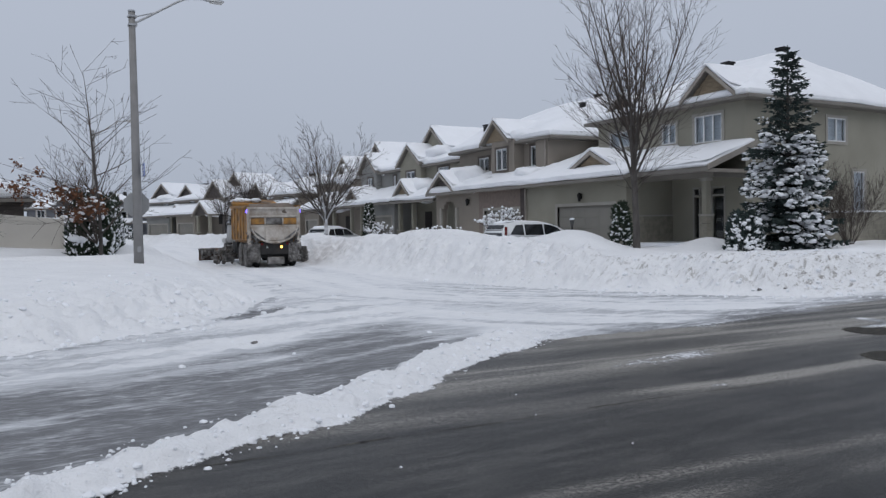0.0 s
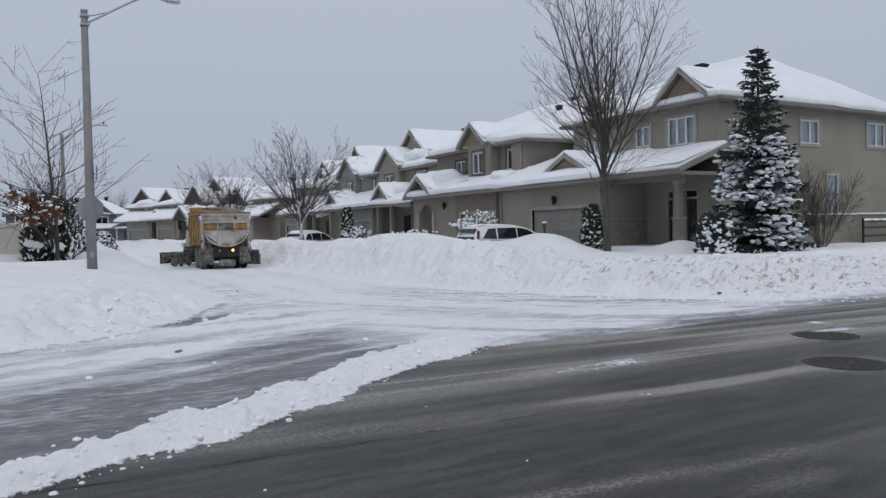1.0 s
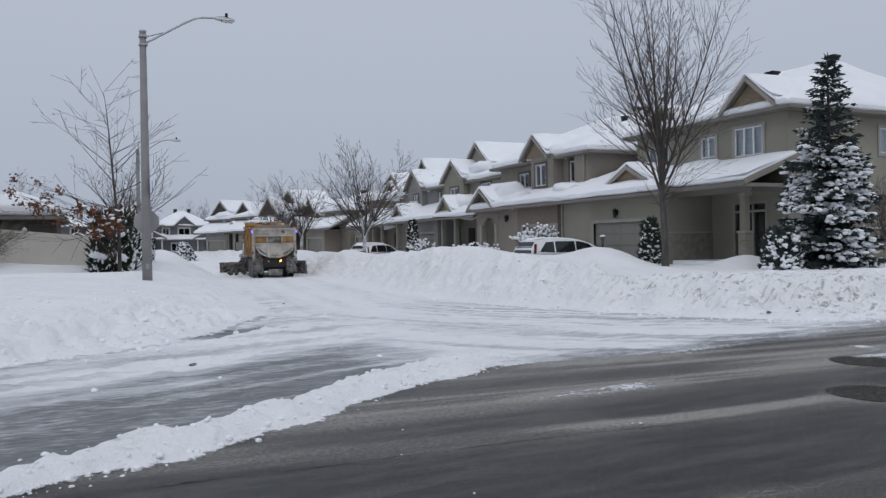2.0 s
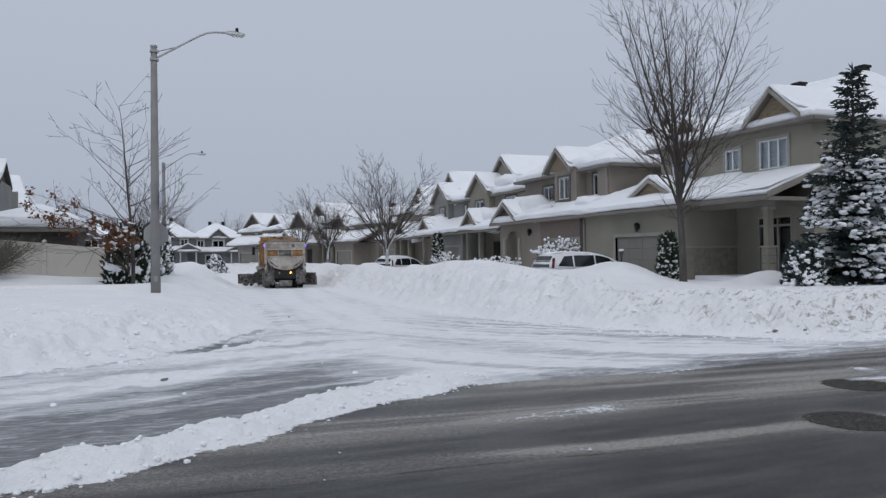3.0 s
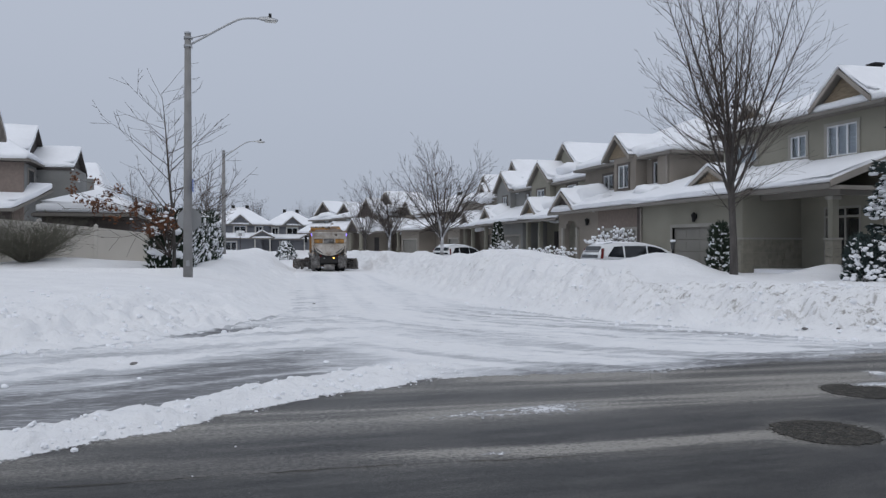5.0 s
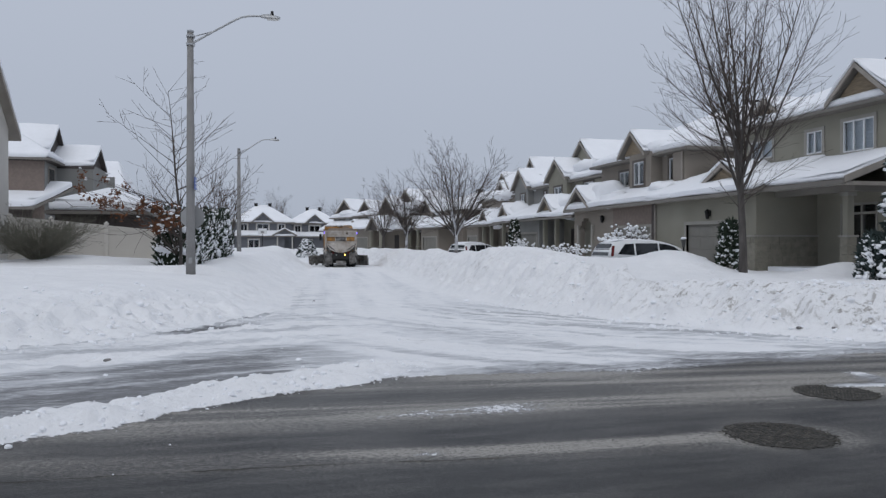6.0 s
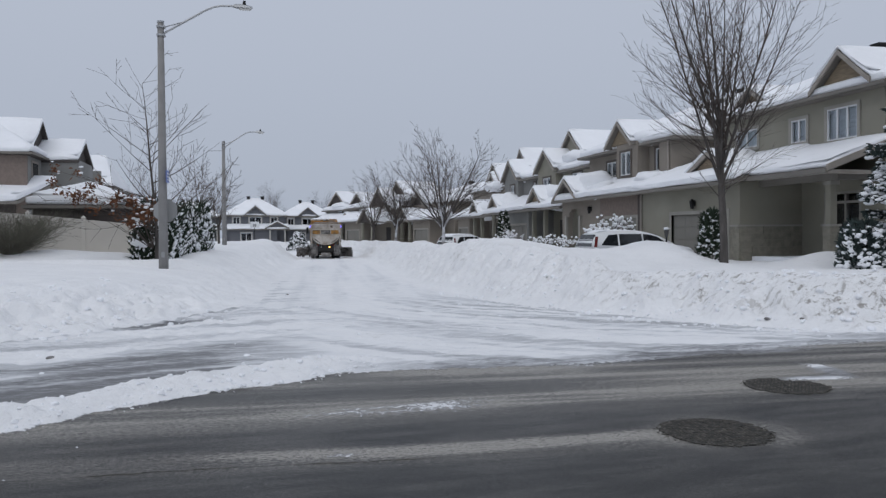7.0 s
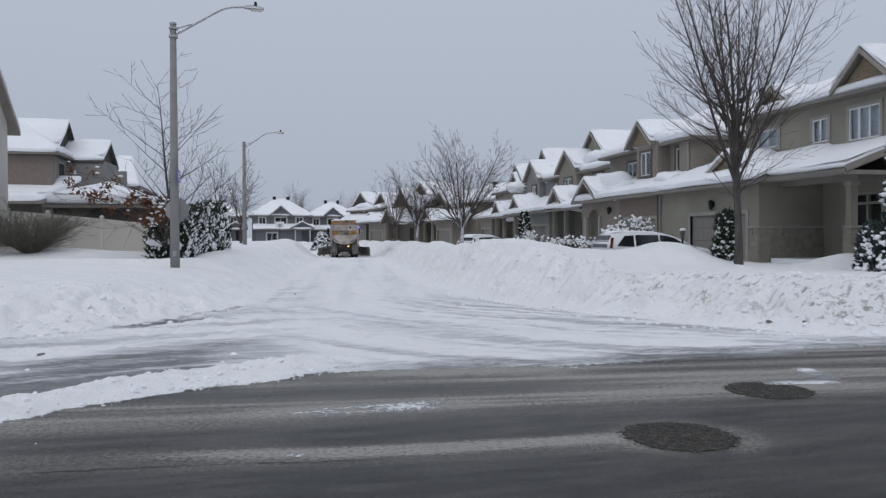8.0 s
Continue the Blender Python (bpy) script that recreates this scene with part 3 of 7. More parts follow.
def steps(*runs):
    """Coordinates from runs of (start, stop, first step, last step)."""
    out = []
    for a, b, s0, s1 in runs:
        x = a
        while x < b:
            out.append(x)
            x += s0 + (s1 - s0) * (x - a) / (b - a)
    return out + [runs[-1][1]]


def ground_material():
    m = bpy.data.materials.new("snowy_road")
    m.use_nodes = True
    n, l = m.node_tree.nodes, m.node_tree.links
    b = n["Principled BSDF"]

    def node(kind, **v):
        k = n.new(kind)
        for key, val in v.items():
            k.inputs[key].default_value = val
        return k

    def attr(name):
        a = n.new("ShaderNodeAttribute")
        a.attribute_name = name
        return a.outputs["Fac"]

    def math_(op, a, c):
        k = n.new("ShaderNodeMath")
        k.operation = op
        for i, s in enumerate((a, c)):
            if isinstance(s, (int, float)):
                k.inputs[i].default_value = s
            else:
                l.new(s, k.inputs[i])
        return k.outputs["Value"]

    def mix(f, a, c, kind="MIX"):
        k = n.new("ShaderNodeMix")
        k.data_type, k.blend_type = "RGBA", kind
        for key, s in (("Factor", f), ("A", a), ("B", c)):
            if isinstance(s, (tuple, float, int)):
                k.inputs[key].default_value = rgb(s) if isinstance(s, tuple) else s
            else:
                l.new(s, k.inputs[key])
        return k.outputs["Result"]

    co = n.new("ShaderNodeTexCoord").outputs["Object"]
    def noise_tex(scale, detail, stretch=None, rot=0.0, roughness=0.5):
        k = node("ShaderNodeTexNoise", Scale=scale, Detail=detail, Roughness=roughness)
        if stretch:
            mp = node("ShaderNodeMapping", Scale=(*stretch, 1), Rotation=(0, 0, radians(rot)))
            l.new(co, mp.inputs["Vector"])
            l.new(mp.outputs["Vector"], k.inputs["Vector"])
        else:
            l.new(co, k.inputs["Vector"])
        return k.outputs["Fac"]

    def remap(s, a, c, to0=0.0, to1=1.0):
        k = n.new("ShaderNodeMapRange")
        for key, val in (("From Min", a), ("From Max", c), ("To Min", to0), ("To Max", to1)):
            k.inputs[key].default_value = val
        l.new(s, k.inputs["Value"])
        return k.outputs["Result"]

    crumb, mid, big = noise_tex(60.0, 5.0, roughness=0.75), noise_tex(15.0, 6.0, roughness=0.6), noise_tex(1.3, 5.0)
    drag = noise_tex(1.0, 6.0, (0.9, 5.0), 5, 0.6)
    shred = noise_tex(1.0, 6.0, (4.5, 20.0), -14, 0.72)
    fleck = noise_tex(1.0, 6.0, (24.0, 40.0), 5, 0.75)
    scrape = noise_tex(1.0, 8.0, (1.1, 6.0), -17, 0.7)

    # asphalt: worn dark binder, pale stone specks, dragged lines of grit
    asphalt = mix(remap(big, 0.35, 0.65), (0.011, 0.0107, 0.0102), (0.020, 0.0195, 0.0185))
    asphalt = mix(math_("MULTIPLY", remap(drag, 0.46, 0.66), 0.45), asphalt, (0.090, 0.087, 0.081))
    bands = math_("MULTIPLY", remap(drag, 0.40, 0.60, 0.25, 1.0), remap(big, 0.35, 0.6, 0.5, 1.0))
    asphalt = mix(math_("MULTIPLY", math_("MULTIPLY", remap(fleck, 0.51, 0.58), bands), 0.34), asphalt, (0.15, 0.145, 0.135))
    asphalt = mix(math_("MULTIPLY", math_("MULTIPLY", remap(crumb, 0.53, 0.59), bands), 0.52), asphalt, (0.20, 0.19, 0.172))
    asphalt = mix(math_("MULTIPLY", remap(crumb, 0.49, 0.42), 0.85), asphalt, (0.008, 0.008, 0.008))
    # grit lies in clots that thin out towards the edge of each trail; salt also holds painted sheen
    clot = noise_tex(1.0, 6.0, (20.0, 30.0), 5, 0.75)
    rim = math_("ADD", clot, math_("MULTIPLY", math_("SUBTRACT", attr("salt"), 0.5), 0.16))
    gritty = math_("ADD", remap(rim, 0.45, 0.59, 0.08, 0.8), remap(crumb, 0.47, 0.57, 0.0, 0.45))
    salt = math_("MULTIPLY", remap(attr("salt"), 0.03, 0.72), gritty)
    asphalt = mix(math_("MULTIPLY", remap(clot, 0.56, 0.63), 0.22), asphalt, (0.17, 0.163, 0.15))
    asphalt = mix(math_("MINIMUM", math_("MULTIPLY", salt, 0.95), 1.0), asphalt, (0.34, 0.322, 0.288))

    snow = mix(remap(big, 0.3, 0.7), (0.80, 0.808, 0.824), (0.86, 0.866, 0.878))
    # hollows of the snow relief are darkened in colour, as painted shade
    pit_shade = remap(mid, 0.45, 0.33)
    snow = mix(math_("MULTIPLY", pit_shade, 0.2), snow, (0.60, 0.61, 0.63))
    spots = noise_tex(1.0, 7.0, (4.4, 9.0), 8, 0.76)
    dirtf = math_("MULTIPLY", attr("dirt"), math_("MAXIMUM", remap(spots, 0.53, 0.61), math_("MULTIPLY", remap(crumb, 0.56, 0.64), 0.7)))
    snow = mix(math_("MULTIPLY", dirtf, 0.8), snow, (0.215, 0.198, 0.175))
    # greyed and scraped snow, from dusted to dark slush
    g = attr("lane")
    gs = math_("ADD", g, math_("MULTIPLY", remap(g, 0.0, 0.35), math_("MULTIPLY", math_("SUBTRACT", scrape, 0.5), 2.1)))
    gs = math_("ADD", gs, math_("MULTIPLY", remap(g, 0.1, 0.5), math_("MULTIPLY", math_("SUBTRACT", mid, 0.5), 0.5)))
    gs = math_("ADD", gs, math_("MULTIPLY", remap(g, 0.25, 0.6), math_("MULTIPLY", math_("SUBTRACT", shred, 0.5), 2.7)))
    ramp = n.new("ShaderNodeValToRGB")
    e = ramp.color_ramp.elements
    e[0].position, e[0].color = 0.0, rgb((0.78, 0.80, 0.83))
    e[1].position, e[1].color = 1.0, rgb((0.135, 0.136, 0.142))
    for at, c in ((0.22, (0.62, 0.635, 0.66)), (0.55, (0.36, 0.368, 0.385)), (0.8, (0.235, 0.24, 0.25))):
        k = e.new(at)
        k.color = rgb(c)
    l.new(gs, ramp.inputs["Fac"])
    snow = mix(remap(gs, 0.02, 0.16), snow, ramp.outputs["Color"])

    # ragged edge between snow and asphalt
    c = attr("cover")
    rag = math_("ADD", c, math_("MULTIPLY", math_("SUBTRACT", mid, 0.5), 1.8))
    rag = math_("ADD", rag, math_("MULTIPLY", math_("SUBTRACT", crumb, 0.5), 0.8))
    f = remap(rag, 0.44, 0.58)
    low = mix(math_("MULTIPLY", remap(rag, 0.22, 0.46), remap(c, 0.02, 0.15)), asphalt, (0.26, 0.262, 0.27))
    l.new(mix(f, low, snow), b.inputs["Base Color"])
    wet = math_("MULTIPLY", f, remap(gs, 0.9, 0.3))
    rough = remap(wet, 0.0, 1.0, 0.42, 0.8)
    l.new(rough, b.inputs["Roughness"])
    b.inputs["Specular IOR Level"].default_value = 0.34
    lumpy = noise_tex(4.5, 6.0, roughness=0.6)
    loose = math_("MULTIPLY", f, remap(gs, 0.3, 0.0))
    hgt = math_("ADD", math_("MULTIPLY", mid, math_("ADD", math_("MULTIPLY", wet, 0.55), 0.03)), math_("MULTIPLY", crumb, 0.22))
    hgt = math_("ADD", hgt, math_("MULTIPLY", lumpy, math_("MULTIPLY", loose, 2.4)))
    bp = node("ShaderNodeBump", Strength=0.6, Distance=0.045)
    l.new(hgt, bp.inputs["Height"])
    l.new(bp.outputs["Normal"], b.inputs["Normal"])
    return m


def build_ground():
    xs = steps((-2500, -60, 400, 40), (-60, -8, 12, 0.5), (-8, 1.5, 0.4, 0.06), (1.5, 16, 0.055, 0.055), (16, 36, 0.07, 0.3), (36, 80, 0.5, 8), (80, 2500, 20, 500))
    ys = steps((-2500, -30, 500, 10), (-30, 1.0, 4, 0.25), (1.0, 2.2, 0.2, 0.05), (2.2, 12, 0.05, 0.06), (12, 19, 0.06, 0.09), (19, 36, 0.1, 0.25), (36, 110, 0.3, 1.5), (110, 300, 4, 20), (300, 3000, 60, 500))
    gx, gy = np.meshgrid(np.array(xs), np.array(ys))
    px, py = gx.ravel(), gy.ravel()
    h, cover, dirt, salt, lane = ground_at(px, py)
    far = sstep(150, 400, np.hypot(px, py - 30))
    h = h * (1 - far) + 0.3 * far
    nx, ny = len(xs), len(ys)
    i = (np.arange(ny - 1)[:, None] * nx + np.arange(nx - 1)[None]).ravel()
    quads = np.stack([i, i + 1, i + nx + 1, i + nx], 1)
    me = bpy.data.meshes.new("ground")
    me.vertices.add(len(px))
    me.vertices.foreach_set("co", np.stack([px, py, h], 1).ravel())
    me.loops.add(quads.size)
    me.loops.foreach_set("vertex_index", quads.ravel())
    me.polygons.add(len(quads))
    me.polygons.foreach_set("loop_start", np.arange(0, quads.size, 4))
    me.polygons.foreach_set("use_smooth", [True] * len(quads))
    me.update(calc_edges=True)
    for name, val in (("cover", cover), ("dirt", dirt), ("salt", salt), ("lane", lane)):
        me.attributes.new(name, "FLOAT", "POINT").data.foreach_set("value", val)
    me.materials.append(ground_material())
    return tagged(new("ground", me), "asphalt road with packed snow, plough ridge and rough snow banks", "ground", kind="structure")


def gz(x, y):
    """Ground height at one place."""
    return float(ground_at(np.array([x]), np.array([y]))[0][0])


build_ground()


# ---- houses ----
def vent(house, x, y, z, w=0.42, h=0.36):
    bm = bmesh.new()
    box(bm, x - w / 2, y - w / 2, z - 0.5, x + w / 2, y + w / 2, z + h * 0.7)
    box(bm, x - w * 0.62, y - w * 0.62, z + h * 0.7, x + w * 0.62, y + w * 0.62, z + h)
    part("roof_vent", bm, METAL_BLACK, house, "black metal roof vent")


def downspout(house, x, y, z0, z1):
    bm = bmesh.new()
    box(bm, x - 0.05, y - 0.04, z0, x + 0.03, y + 0.04, z1)
    part("downspout", bm, RAKE, house, "pale downspout")


def beam(house, *dims, mat=FASCIA, name="porch_beam"):
    return part(name, boxed(*dims), mat, house)


def stone_courses(house, axis, at, a0, a1, z0, z1, rows=6):
    """Stone facing of a low wall: courses of separate blocks, and a ledge on top."""
    base = bmesh.new()
    slab(base, axis, at, 0.08, 0.0, a0, a1, z1, z1 + 0.07)
    ledge = part("stone_ledge", base, TRIM, house, "pale stone ledge dusted with snow")
    h = (z1 - z0) / rows
    rnd = random.Random(5)
    for r in range(rows):
        a = a0
        while a < a1 - 0.02:
            b = min(a + rnd.uniform(0.3, 0.7), a1)
            bm = bmesh.new()
            slab(bm, axis, at, 0.03 + rnd.uniform(0, 0.018), -0.02, a + 0.006, b - 0.006, z0 + r * h + 0.006, z0 + (r + 1) * h - 0.006)
            part("stone", bm, STONE, ledge)
            a = b


def corner_house():
    """The house on the corner: garage forward, porch with a pillar, two gables on the hip roof."""
    hs = thing("house", "two-storey olive stucco corner house under thick roof snow", "house")
    fx, sy = 29.3, 21.55
    W, M, N = (22.78, 24.32, 5.2, 6.42), (25.45, 26.35, 5.35, 6.28), (28.5, 30.0, 5.5, 6.3)
    part("wall", wall("x", fx, 0.25, sy, 30.9, 0.2, 6.85, [W, M, N, (22.62, 24.45, 0.75, 3.15)]), STUCCO, hs, "olive stucco front wall")
    sw = [(34.9, 36.3, 5.27, 6.37), (40.2, 41.75, 5.34, 6.5), (36.9, 37.8, 2.0, 3.9), (31.6, 32.2, 2.0, 3.6)]
    part("wall", wall("y", sy, 0.25, fx + 0.25, 42.6, 0.2, 6.85, sw), STUCCO, hs, "olive stucco side wall")
    part("wall", wall("x", 42.35, 0.25, sy + 0.25, 33, 0.2, 6.85, []), STUCCO, hs)
    part("wall", wall("y", 30.65, 0.25, fx + 0.25, 42.3, 0.2, 6.85, []), STUCCO, hs)
    window(hs, "x", fx, *W, lights=3)
    window(hs, "x", fx, *M, lights=2)
    window(hs, "x", fx, *N, lights=2)
    for w in sw:
        window(hs, "y", sy, *w, lights=2 if w[3] > 4 else 1)
    stone_courses(hs, "y", sy, fx + 0.02, 42.55, 0.3, 1.92)
    r = Rods()
    for k in range(30):
        r.lump(Vector((fx + 0.3 + k * 0.44, sy - 0.06, 1.985)), 0.3, 0.09, 0.05, random.Random(k), 4, 8)
    r.done("ledge_snow", FLUFF, hs, "snow on the stone ledge", smooth=True)
    # roof and its gables
    hip_roof(hs, 28.8, 43.0, 21.05, 31.4, 6.97, 2.9, 3.5, "y", seed=1.0)
    gable(hs, "x", 28.75, 34.0, 23.2, 1.32, 7.2, 1.15, SHAKE, seed=2.0)
    gable(hs, "x", 29.35, 33.0, 29.25, 1.2, 7.25, 0.85, SHAKE, seed=3.0)
    vent(hs, 35.9, 24.6, 9.95)
    vent(hs, 32.6, 25.2, 9.1, 0.4, 0.3)
    # garage block
    gx, gy = 26.4, 25.75
    D = (26.56, 30.78, 0.3, 2.5)
    part("wall", wall("x", gx, 0.25, gy, 33.6, 0.2, 3.7, [D]), STUCCO, hs, "olive stucco garage wall")
    part("wall", wall("y", gy, 0.25, gx + 0.25, fx, 0.2, 3.75, []), STUCCO, hs, "olive stucco wall beside the porch")
    part("wall", wall("y", 33.35, 0.25, gx + 0.25, fx + 6, 0.2, 3.75, []), STUCCO, hs)
    garage_door(hs, "x", gx, *D)
    stone_courses(hs, "y", gy, gx, fx, 0.3, 1.92)
    stone_courses(hs, "x", gx, gy, 26.35, 0.3, 1.92)
    shed(hs, [(25.85, 25.25, 3.76), (25.85, 33.7, 3.76)], [(29.35, 25.25, 5.0), (29.35, 33.7, 5.0)], seed=4.0, snow=0.3)
    shed(hs, [(25.85, 31.3, 3.76), (25.85, 33.7, 3.76)], [(31.5, 31.3, 5.76), (31.5, 33.7, 5.76)], seed=4.5, snow=0.3)
    gable(hs, "x", 27.05, 31.0, 29.04, 1.8, 4.2, 0.92, SHAKE, seed=5.0, over=0.18)
    downspout(hs, 26.34, 33.5, 0.4, 3.6)
    # porch
    shed(hs, [(26.4, 21.05, 3.86), (26.4, 25.5, 3.86)], [(29.35, 21.05, 4.97), (29.35, 25.5, 4.97)], seed=6.0)
    beam(hs, 27.25, 21.5, 3.5, 27.6, 25.72, 3.74)
    beam(hs, 27.6, 21.5, 3.5, 29.3, 21.75, 3.74)
    part("rake_board", solid((26.36, 20.98, 3.74), (26.36, 21.04, 3.74), (26.36, 20.98, 3.96), (26.36, 21.04, 3.96), (29.35, 20.98, 4.82), (29.35, 21.04, 4.82), (29.35, 20.98, 5.06), (29.35, 21.04, 5.06)), RAKE, hs, "pale rake board")
    part("gutter", boxed(26.31, 21.0, 3.68, 26.41, 25.2, 3.84), FASCIA, hs)
    part("gutter", boxed(25.76, 25.25, 3.6, 25.85, 33.7, 3.75), FASCIA, hs)
    part("side_eave", boxed(26.42, 21.06, 3.66, 29.3, 21.2, 3.8), RAKE, hs)
    # paler than its true dark beige, to bounce light into the porch
    part("soffit", boxed(26.45, 21.22, 3.742, 29.3, 25.72, 3.77), SOFFIT, hs)
    stone_pillar(hs, 27.42, 22.02, 27.82, 22.42, 0.3, 1.95, 3.5)
    # whole floor snow-white, more than its dusting, to bounce light onto the walls
    part("porch_floor", boxed(26.9, 21.6, 0.3, 29.3, 25.7, 0.72, bevel=0.02), SNOW, hs, "snow-dusted porch floor, whitened all over to brighten the porch")
    # front door with sidelight
    dr = part("front_door", boxed(fx + 0.06, 23.42, 0.75, fx + 0.12, 24.0, 2.75), DOORPAINT, hs, "dark front door with a long pane")
    for a0, a1, z0, z1 in ((23.52, 23.9, 1.2, 2.6), (22.72, 23.32, 0.9, 2.68), (24.1, 24.35, 0.9, 2.68), (22.72, 24.35, 2.86, 3.08)):
        part("pane", boxed(fx + 0.04, a0, z0, fx + 0.05, a1, z1), GLASS, dr)
        part("door_back", boxed(fx + 0.2, a0 - 0.02, z0 - 0.02, fx + 0.22, a1 + 0.02, z1 + 0.02), DARKROOM, dr)
    bm = bmesh.new()
    for a in (22.62, 23.33, 24.01, 24.37):
        box(bm, fx - 0.03, a, 0.75, fx + 0.12, a + 0.08, 3.2)
    for z in (2.76, 3.12):
        box(bm, fx - 0.03, 22.7, z, fx + 0.12, 24.37, z + 0.09)
    part("door_frame", bm, TRIM, dr, "pale door frame with transom")
    return hs


def snow_drift(house, x, y, z, rx, ry, rz):
    """A rounded drift that has settled in a corner of a roof."""
    r = Rods()
    r.lump(Vector((x, y, z)), rx, ry, rz, random.Random(int(x * 7 + y * 13)), 10, 18)
    return r.done("snow_drift", SNOW, house, "rounded drift of roof snow", smooth=True)


def bay(house, front, c, half, z, h, back, bottom, hole, mat, seed, gable_face=None):
    """A wall that steps forward under its own gable, with one window."""
    g = gable(house, "x", front, back, c, half, z, h, gable_face or mat, seed=seed, snow=0.28)
    f2 = front + 0.3
    part("bay_wall", wall("x", f2, 0.2, c - half + 0.1, c + half - 0.1, bottom, z, [hole]), mat, g)
    for y in (c - half + 0.1, c + half - 0.3):
        part("bay_cheek", boxed(f2 + 0.2, y, bottom, 28.3, y + 0.2, z), mat, g)
    window(house, "x", f2, *hole, lights=2, trim=SURROUND, blind=False)


def second_house():
    """The attached neighbour: brown garage wall, arched porch, bay with gable."""
    hs = thing("house", "two-storey taupe house with arched porch and snowy gables", "house")
    fx, sy = 28.75, 34.15
    A, B, C = (37.68, 38.84, 4.97, 6.27), (40.72, 41.9, 5.12, 6.0), (35.55, 36.2, 4.95, 6.25)
    part("wall", wall("x", fx, 0.25, 35.3, 44.4, 0.2, 6.6, [B, C]), STUCCO_TAN, hs, "taupe stucco front wall")
    part("wing_wall", wall("x", 28.4, 0.6, sy, 35.3, 3.6, 6.6, []), STUCCO_TAN, hs, "taupe stucco corner wing")
    part("wall", wall("y", sy, 0.25, 29.0, 40, 0.2, 6.6, []), STUCCO_TAN, hs, "taupe stucco side wall")
    part("wall", wall("y", 44.15, 0.25, fx + 0.25, 40, 0.2, 6.6, []), STUCCO_TAN, hs)
    part("wall", wall("x", 39.75, 0.25, sy + 0.25, 44.1, 0.2, 6.6, []), STUCCO_TAN, hs)
    bay = part("bay_wall", wall("x", 28.05, 0.2, 36.95, 39.37, 4.62, 6.75, [A]), STUCCO_TAN, hs, "projecting bay")
    for y in (36.95, 39.17):
        part("bay_cheek", boxed(28.25, y, 4.62, fx, y + 0.2, 6.75), STUCCO_TAN, bay)
    window(hs, "x", 28.05, *A, lights=2, trim=SURROUND, blind=False)
    window(hs, "x", fx, *B, lights=2, trim=SURROUND, blind=False)
    window(hs, "x", fx, *C, lights=1, trim=SURROUND, blind=False)
    hip_roof(hs, 28.15, 41.0, 33.65, 44.85, 6.6, 2.75, 2.8, "y", seed=11.0, snow=0.34)
    gable(hs, "x", 27.7, 33.0, 38.7, 1.35, 6.75, 1.15, SHAKE, seed=12.0)
    snow_drift(hs, 28.85, 36.95, 6.9, 0.8, 0.9, 0.5)
    snow_drift(hs, 28.85, 40.3, 6.9, 0.75, 1.0, 0.42)
    downspout(hs, 28.33, 34.3, 3.9, 6.5)
    vent(hs, 34.3, 36.6, 9.45, 0.34, 0.3)
    vent(hs, 32.2, 35.6, 8.75, 0.28, 0.2)
    # garage front and arched porch
    gx = 26.85
    D = (34.85, 38.4, 0.3, 2.5)
    part("wall", wall("x", gx, 0.25, 33.62, 39.05, 0.2, 3.75, [D]), BRICK, hs, "brown brick garage wall")
    part("garage_pier", boxed(26.7, 33.7, 0.2, 26.85, 34.5, 3.7), WINGWALL, hs, "dark brown pier beside the garage")
    part("wall", wall("x", gx, 0.25, 39.06, 41.4, 0.2, 3.75, []), STUCCO_TAN, hs)
    garage_door(hs, "x", gx, *D)
    bm = wall("x", gx, 0.3, 41.41, 44.4, 0.2, 3.75, [(41.75, 43.5, 0.2, 2.75), (41.92, 43.33, 2.75, 3.05), (42.2, 43.05, 3.05, 3.22)])
    arch = part("porch_wall", bm, STUCCO_TAN, hs, "stucco porch wall with an arched opening")
    for y in (41.5, 43.52):
        part("porch_post", boxed(26.72, y, 0.2, 27.1, y + 0.26, 2.8, bevel=0.02), TRIM, arch)
    part("porch_back", boxed(28.25, 39.9, 0.2, 28.48, 44.4, 3.7), STUCCO_TAN, hs)
    part("front_door", boxed(28.15, 42.0, 0.6, 28.25, 43.0, 2.8), DOORPAINT, hs, "dark front door")
    shed(hs, [(26.3, 33.6, 3.8), (26.3, 44.75, 3.8)], [(28.8, 33.6, 4.8), (28.8, 44.75, 4.8)], seed=13.0, snow=0.32)
    part("gutter", boxed(26.21, 33.6, 3.62, 26.3, 44.75, 3.78), FASCIA, hs)
    gable(hs, "x", 26.3, 29.0, 43.0, 1.62, 3.85, 1.1, DARKWOOD, seed=14.0, snow=0.3)
    snow_drift(hs, 28.2, 42.5, 4.5, 1.45, 1.9, 1.06)
    snow_drift(hs, 27.7, 40.0, 4.15, 1.25, 2.0, 0.6)
    snow_drift(hs, 28.0, 35.2, 4.4, 1.0, 1.6, 0.55)
    return hs


